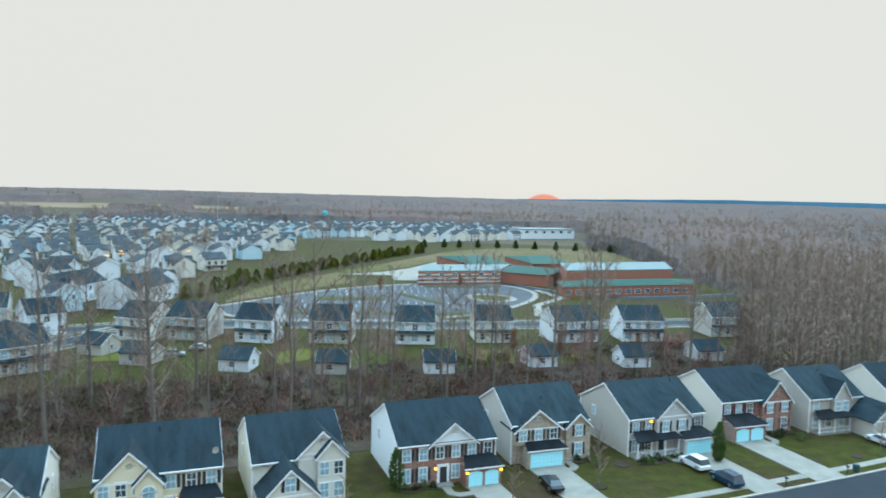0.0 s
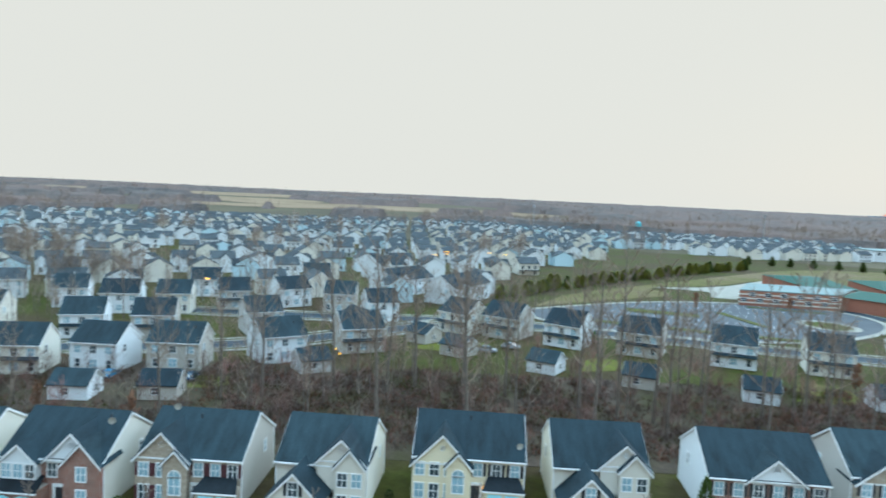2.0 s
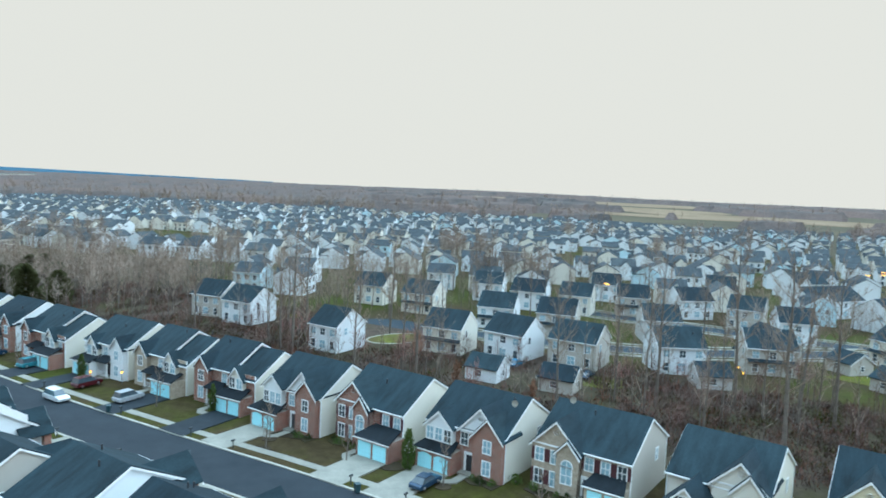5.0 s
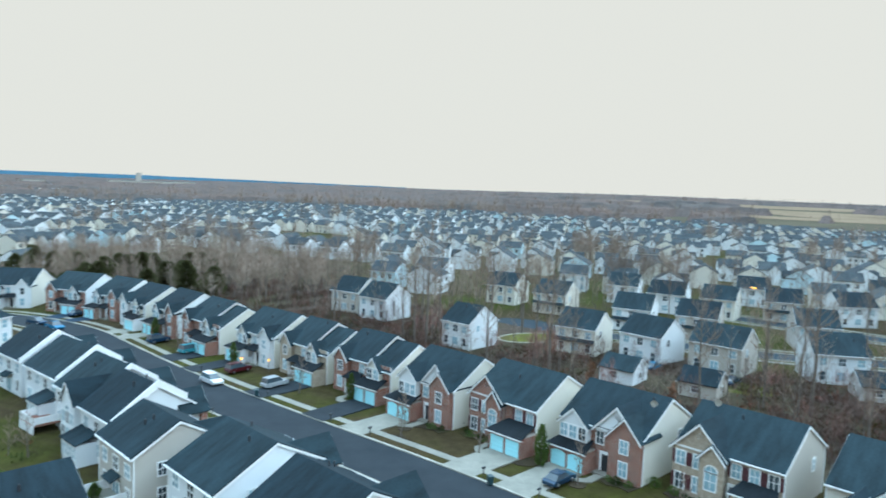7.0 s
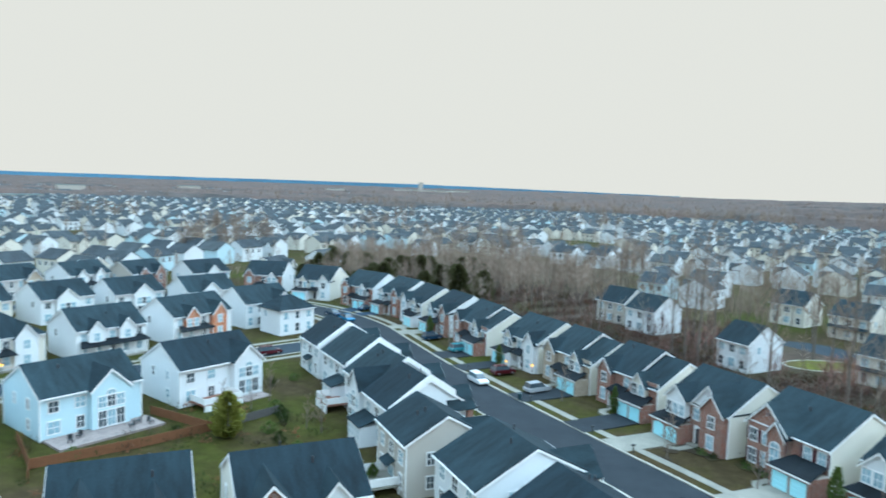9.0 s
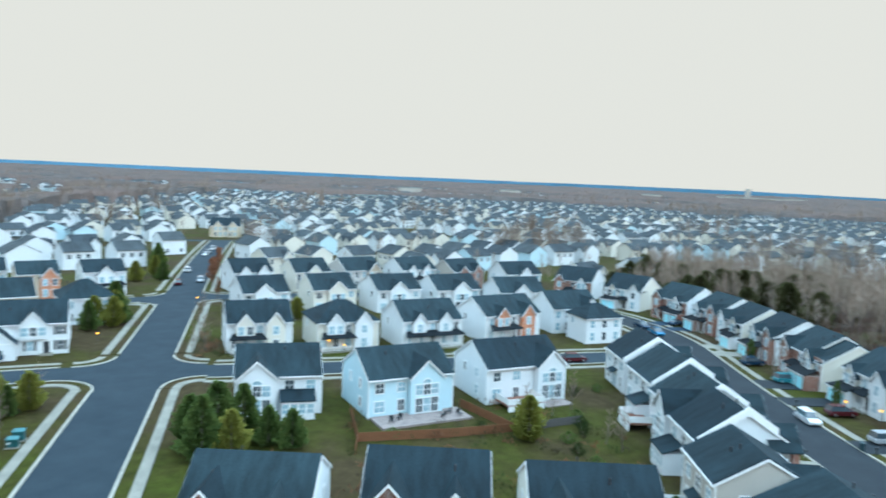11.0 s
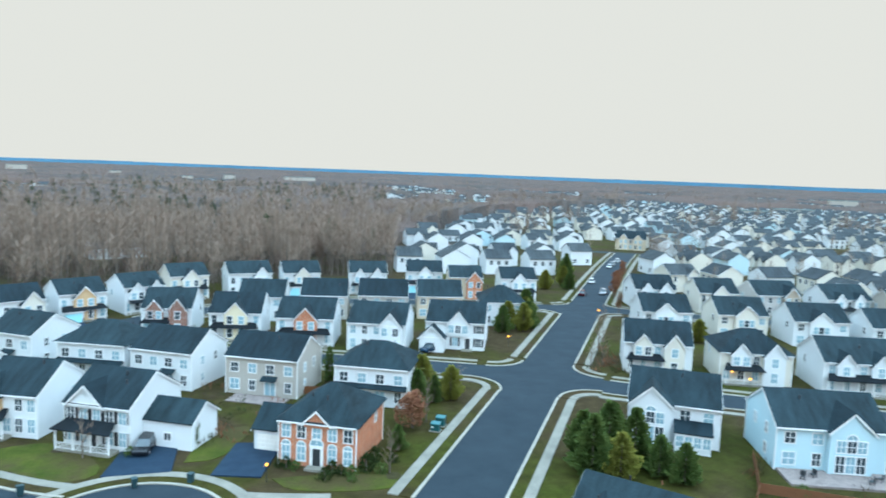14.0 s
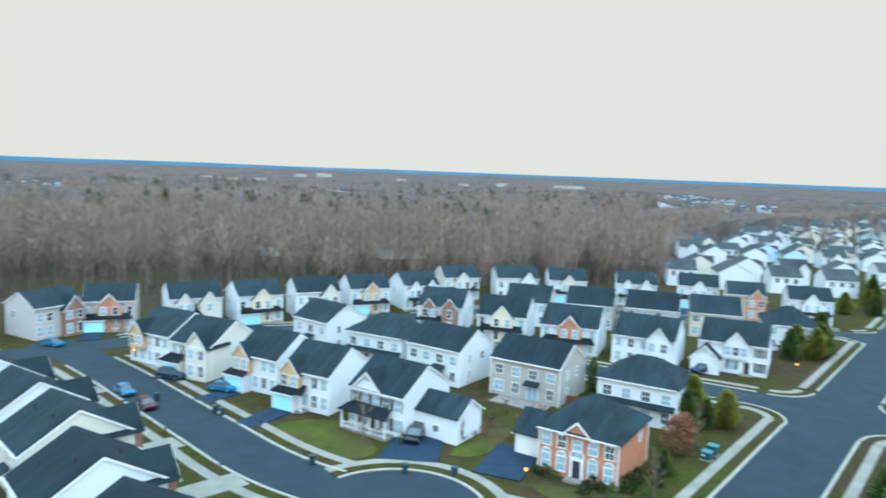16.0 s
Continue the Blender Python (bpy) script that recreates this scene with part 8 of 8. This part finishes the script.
def satellite_dish(hx, hy, yw, lx, ly, lz):
    px, py = at_house(hx, hy, yw, lx, ly)
    root = new("satellite_dish")
    root.matrix_world = pose(px, py, lz, 0, 0, yw + 25)
    part("mount", Geo().tube((0, 0, -0.2), (0, -0.1, 0.45), 0.04, 0.04, 6), POLE, root)
    g = Geo()
    n = 14
    for r, d in ((0.0, 0.0), (0.22, 0.03), (0.42, 0.10)):
        g.v += [(r * math.cos(2 * math.pi * i / n), -0.1 - d - 0.0, 0.5 + r * math.sin(2 * math.pi * i / n)) for i in range(n)]
    for k in range(2):
        g.f += [(k * n + i, k * n + (i + 1) % n, (k + 1) * n + (i + 1) % n, (k + 1) * n + i) for i in range(n)]
    g.m = [0] * len(g.f)
    part("dish", g, KERB, root)
    return tagged(root, "small grey satellite dish on a roof", "satellite dish", "satellite dishes")


satellite_dish(-31.3, 83.0, 21.2, 6.0, -5.0, 6.62)
satellite_dish(-71.8, 58.2, 21.4, 4.6, -2.0, 8.45)
satellite_dish(-59.2, 66.2, 21.8, -4.0, -0.6, 9.25)
for (cx, cy, r) in ((-14, -96, 1.0), (-8, -91, 0.8), (-46, -69, 1.0), (-52, 49.5, 1.0), (-88, 32.6, 1.1), (-24, 67.5, 1.0), (24, 89.5, 1.1), (12, 83.5, 0.9), (66, 103, 1.0), (58, 100, 0.9), (-75, 45, 1.6), (-92, 37, 1.4), (29, 97.5, 1.2)):
    setting("mulch_bed", poly([(cx + r * math.cos(2 * math.pi * k / 12) * (1 + 0.15 * math.sin(k)), cy + r * math.sin(2 * math.pi * k / 12)) for k in range(12)], -0.2, 0.09), MULCH, "round dark mulch bed in a lawn", "mulch bed")
for (lx, ly, k, sc) in ((-3.6, -6.2, 0, 1.1), (-2.4, -6.4, 1, 0.9), (-4.6, -6.3, 0, 0.8), (2.2, -6.2, 0, 1.2), (3.4, -6.4, 0, 1.0), (4.6, -6.3, 1, 1.1), (5.8, -4.4, 0, 1.6), (5.9, -1.5, 0, 1.4)):
    px, py = at_house(-43.0, -79.2, 134, lx, ly)
    plant(SHRUB[k], px, py, sc, lx * 50 % 360, "shrub", "dark clipped shrub in front of the brick house", "shrub", "shrubs round the brick house")


# planted beds along the fronts of the first row
for (hx, hy, yw, a, b, d) in ((1.6, 95.5, 20, -6.6, -1.6, 6.6), (16.6, 104.6, 19, 3.0, 6.0, 7.3), (34.6, 109.2, 20.5, -6.6, 1.0, 8.9), (-31.3, 83.0, 21.2, -6.6, -0.4, 7.4), (-59.2, 66.2, 21.8, -6.0, 0.2, 7.6), (-71.8, 58.2, 21.4, 1.7, 5.8, 7.3), (-84.8, 51.6, 21.4, -5.6, -0.6, 7.4), (-96.0, 44.6, 22.5, 1.4, 5.4, 7.2), (52.2, 119.0, 19, 1.2, 6.6, 7.8)):
    bed = [(a, -d + 0.4), (a - 0.2, -d - 1.2), (a + (b - a) * 0.3, -d - 1.9), (a + (b - a) * 0.65, -d - 1.3), (b, -d - 1.7), (b + 0.2, -d + 0.4)]
    setting("mulch_bed", poly([at_house(hx, hy, yw, p, q) for p, q in bed], -0.2, 0.10), MULCH, "dark mulch bed along the front of a house", "mulch bed")
    n = int((b - a) / 1.25)
    for k in range(n):
        px, py = at_house(hx, hy, yw, a + (b - a) * (k + 0.5) / n, -d - 0.5 - 0.5 * (k % 2))
        plant(SHRUB[(k + int(abs(hx))) % 2], px, py, 0.55 + 0.4 * ((k * 0.618 + hx) % 1), k * 70 % 360, "shrub", "low evergreen shrub in a mulch bed", "shrub", "foundation shrubs")
for (x, y, sc) in ((-79.2, 40.6, 0.75), (-66.8, 47.5, 0.8), (-91.0, 34.6, 0.7), (-39.5, 59.6, 0.75), (-8.2, 76.0, 0.8), (44.6, 100.4, 0.8)):
    setting("mulch_bed", poly([(x + math.cos(2 * math.pi * k / 12), y + math.sin(2 * math.pi * k / 12) * (1 + 0.1 * (k % 2))) for k in range(12)], -0.2, 0.10), MULCH, "round dark mulch ring under a street tree", "mulch bed")
    plant(SMALLBARE[int(sc * 100) % 3], x, y, sc, x * 17 % 360, "bare_tree", "young leafless tree in a mulch ring", "tree", "young street trees")


def utility_cabinet(x, y, yaw, w, h):
    """A pad-mounted metal cabinet with a sloping lid and two doors."""
    root = new("utility_cabinet")
    root.matrix_world = pose(x, y, 0.06, 0, 0, yaw)
    hw = w / 2
    part("pad", Geo().box(-hw - 0.15, hw + 0.15, -0.6, 0.6, -0.2, 0.08), CONC, root, label="pale concrete pad")
    part("body", Geo().prism([(-0.45, 0.08), (0.45, 0.08), (0.45, h), (-0.45, h - 0.12)], "x", -hw, hw), CABG, root)
    part("lid", Geo().prism([(-0.5, h - 0.13), (0.48, h + 0.005), (0.48, h + 0.075), (-0.5, h - 0.06)], "x", -hw - 0.04, hw + 0.04), CABL, root, label="faded teal lid")
    for k in (-1, 1):
        door = part("door", Geo().box(min(0.02 * k, (hw - 0.05) * k), max(0.02 * k, (hw - 0.05) * k), -0.475, -0.45, 0.16, h - 0.2), CABG, root)
        part("handle", Geo().box(0.06 * k - 0.02, 0.06 * k + 0.02, -0.51, -0.475, 0.45, 0.6), CABL, door)
    part("warning_label", Geo().box(-hw + 0.12, -hw + 0.42, -0.482, -0.476, 0.5, 0.72), TRIM, root, label="white warning label")
    return tagged(root, "teal-green metal utility cabinet on a concrete pad beside the pavement", "cabinet", "utility cabinets beside the pavement")


CABG = plain("teal_green_cabinet_paint", (0.02, 0.08, 0.085), 0.45, var=0.06)
CABL = plain("faded_teal_lid_paint", (0.05, 0.165, 0.185), 0.4, var=0.06)
utility_cabinet(-58.6, -78.9, 128, 1.25, 1.15)
utility_cabinet(-60.4, -80.3, 128, 1.25, 1.3)
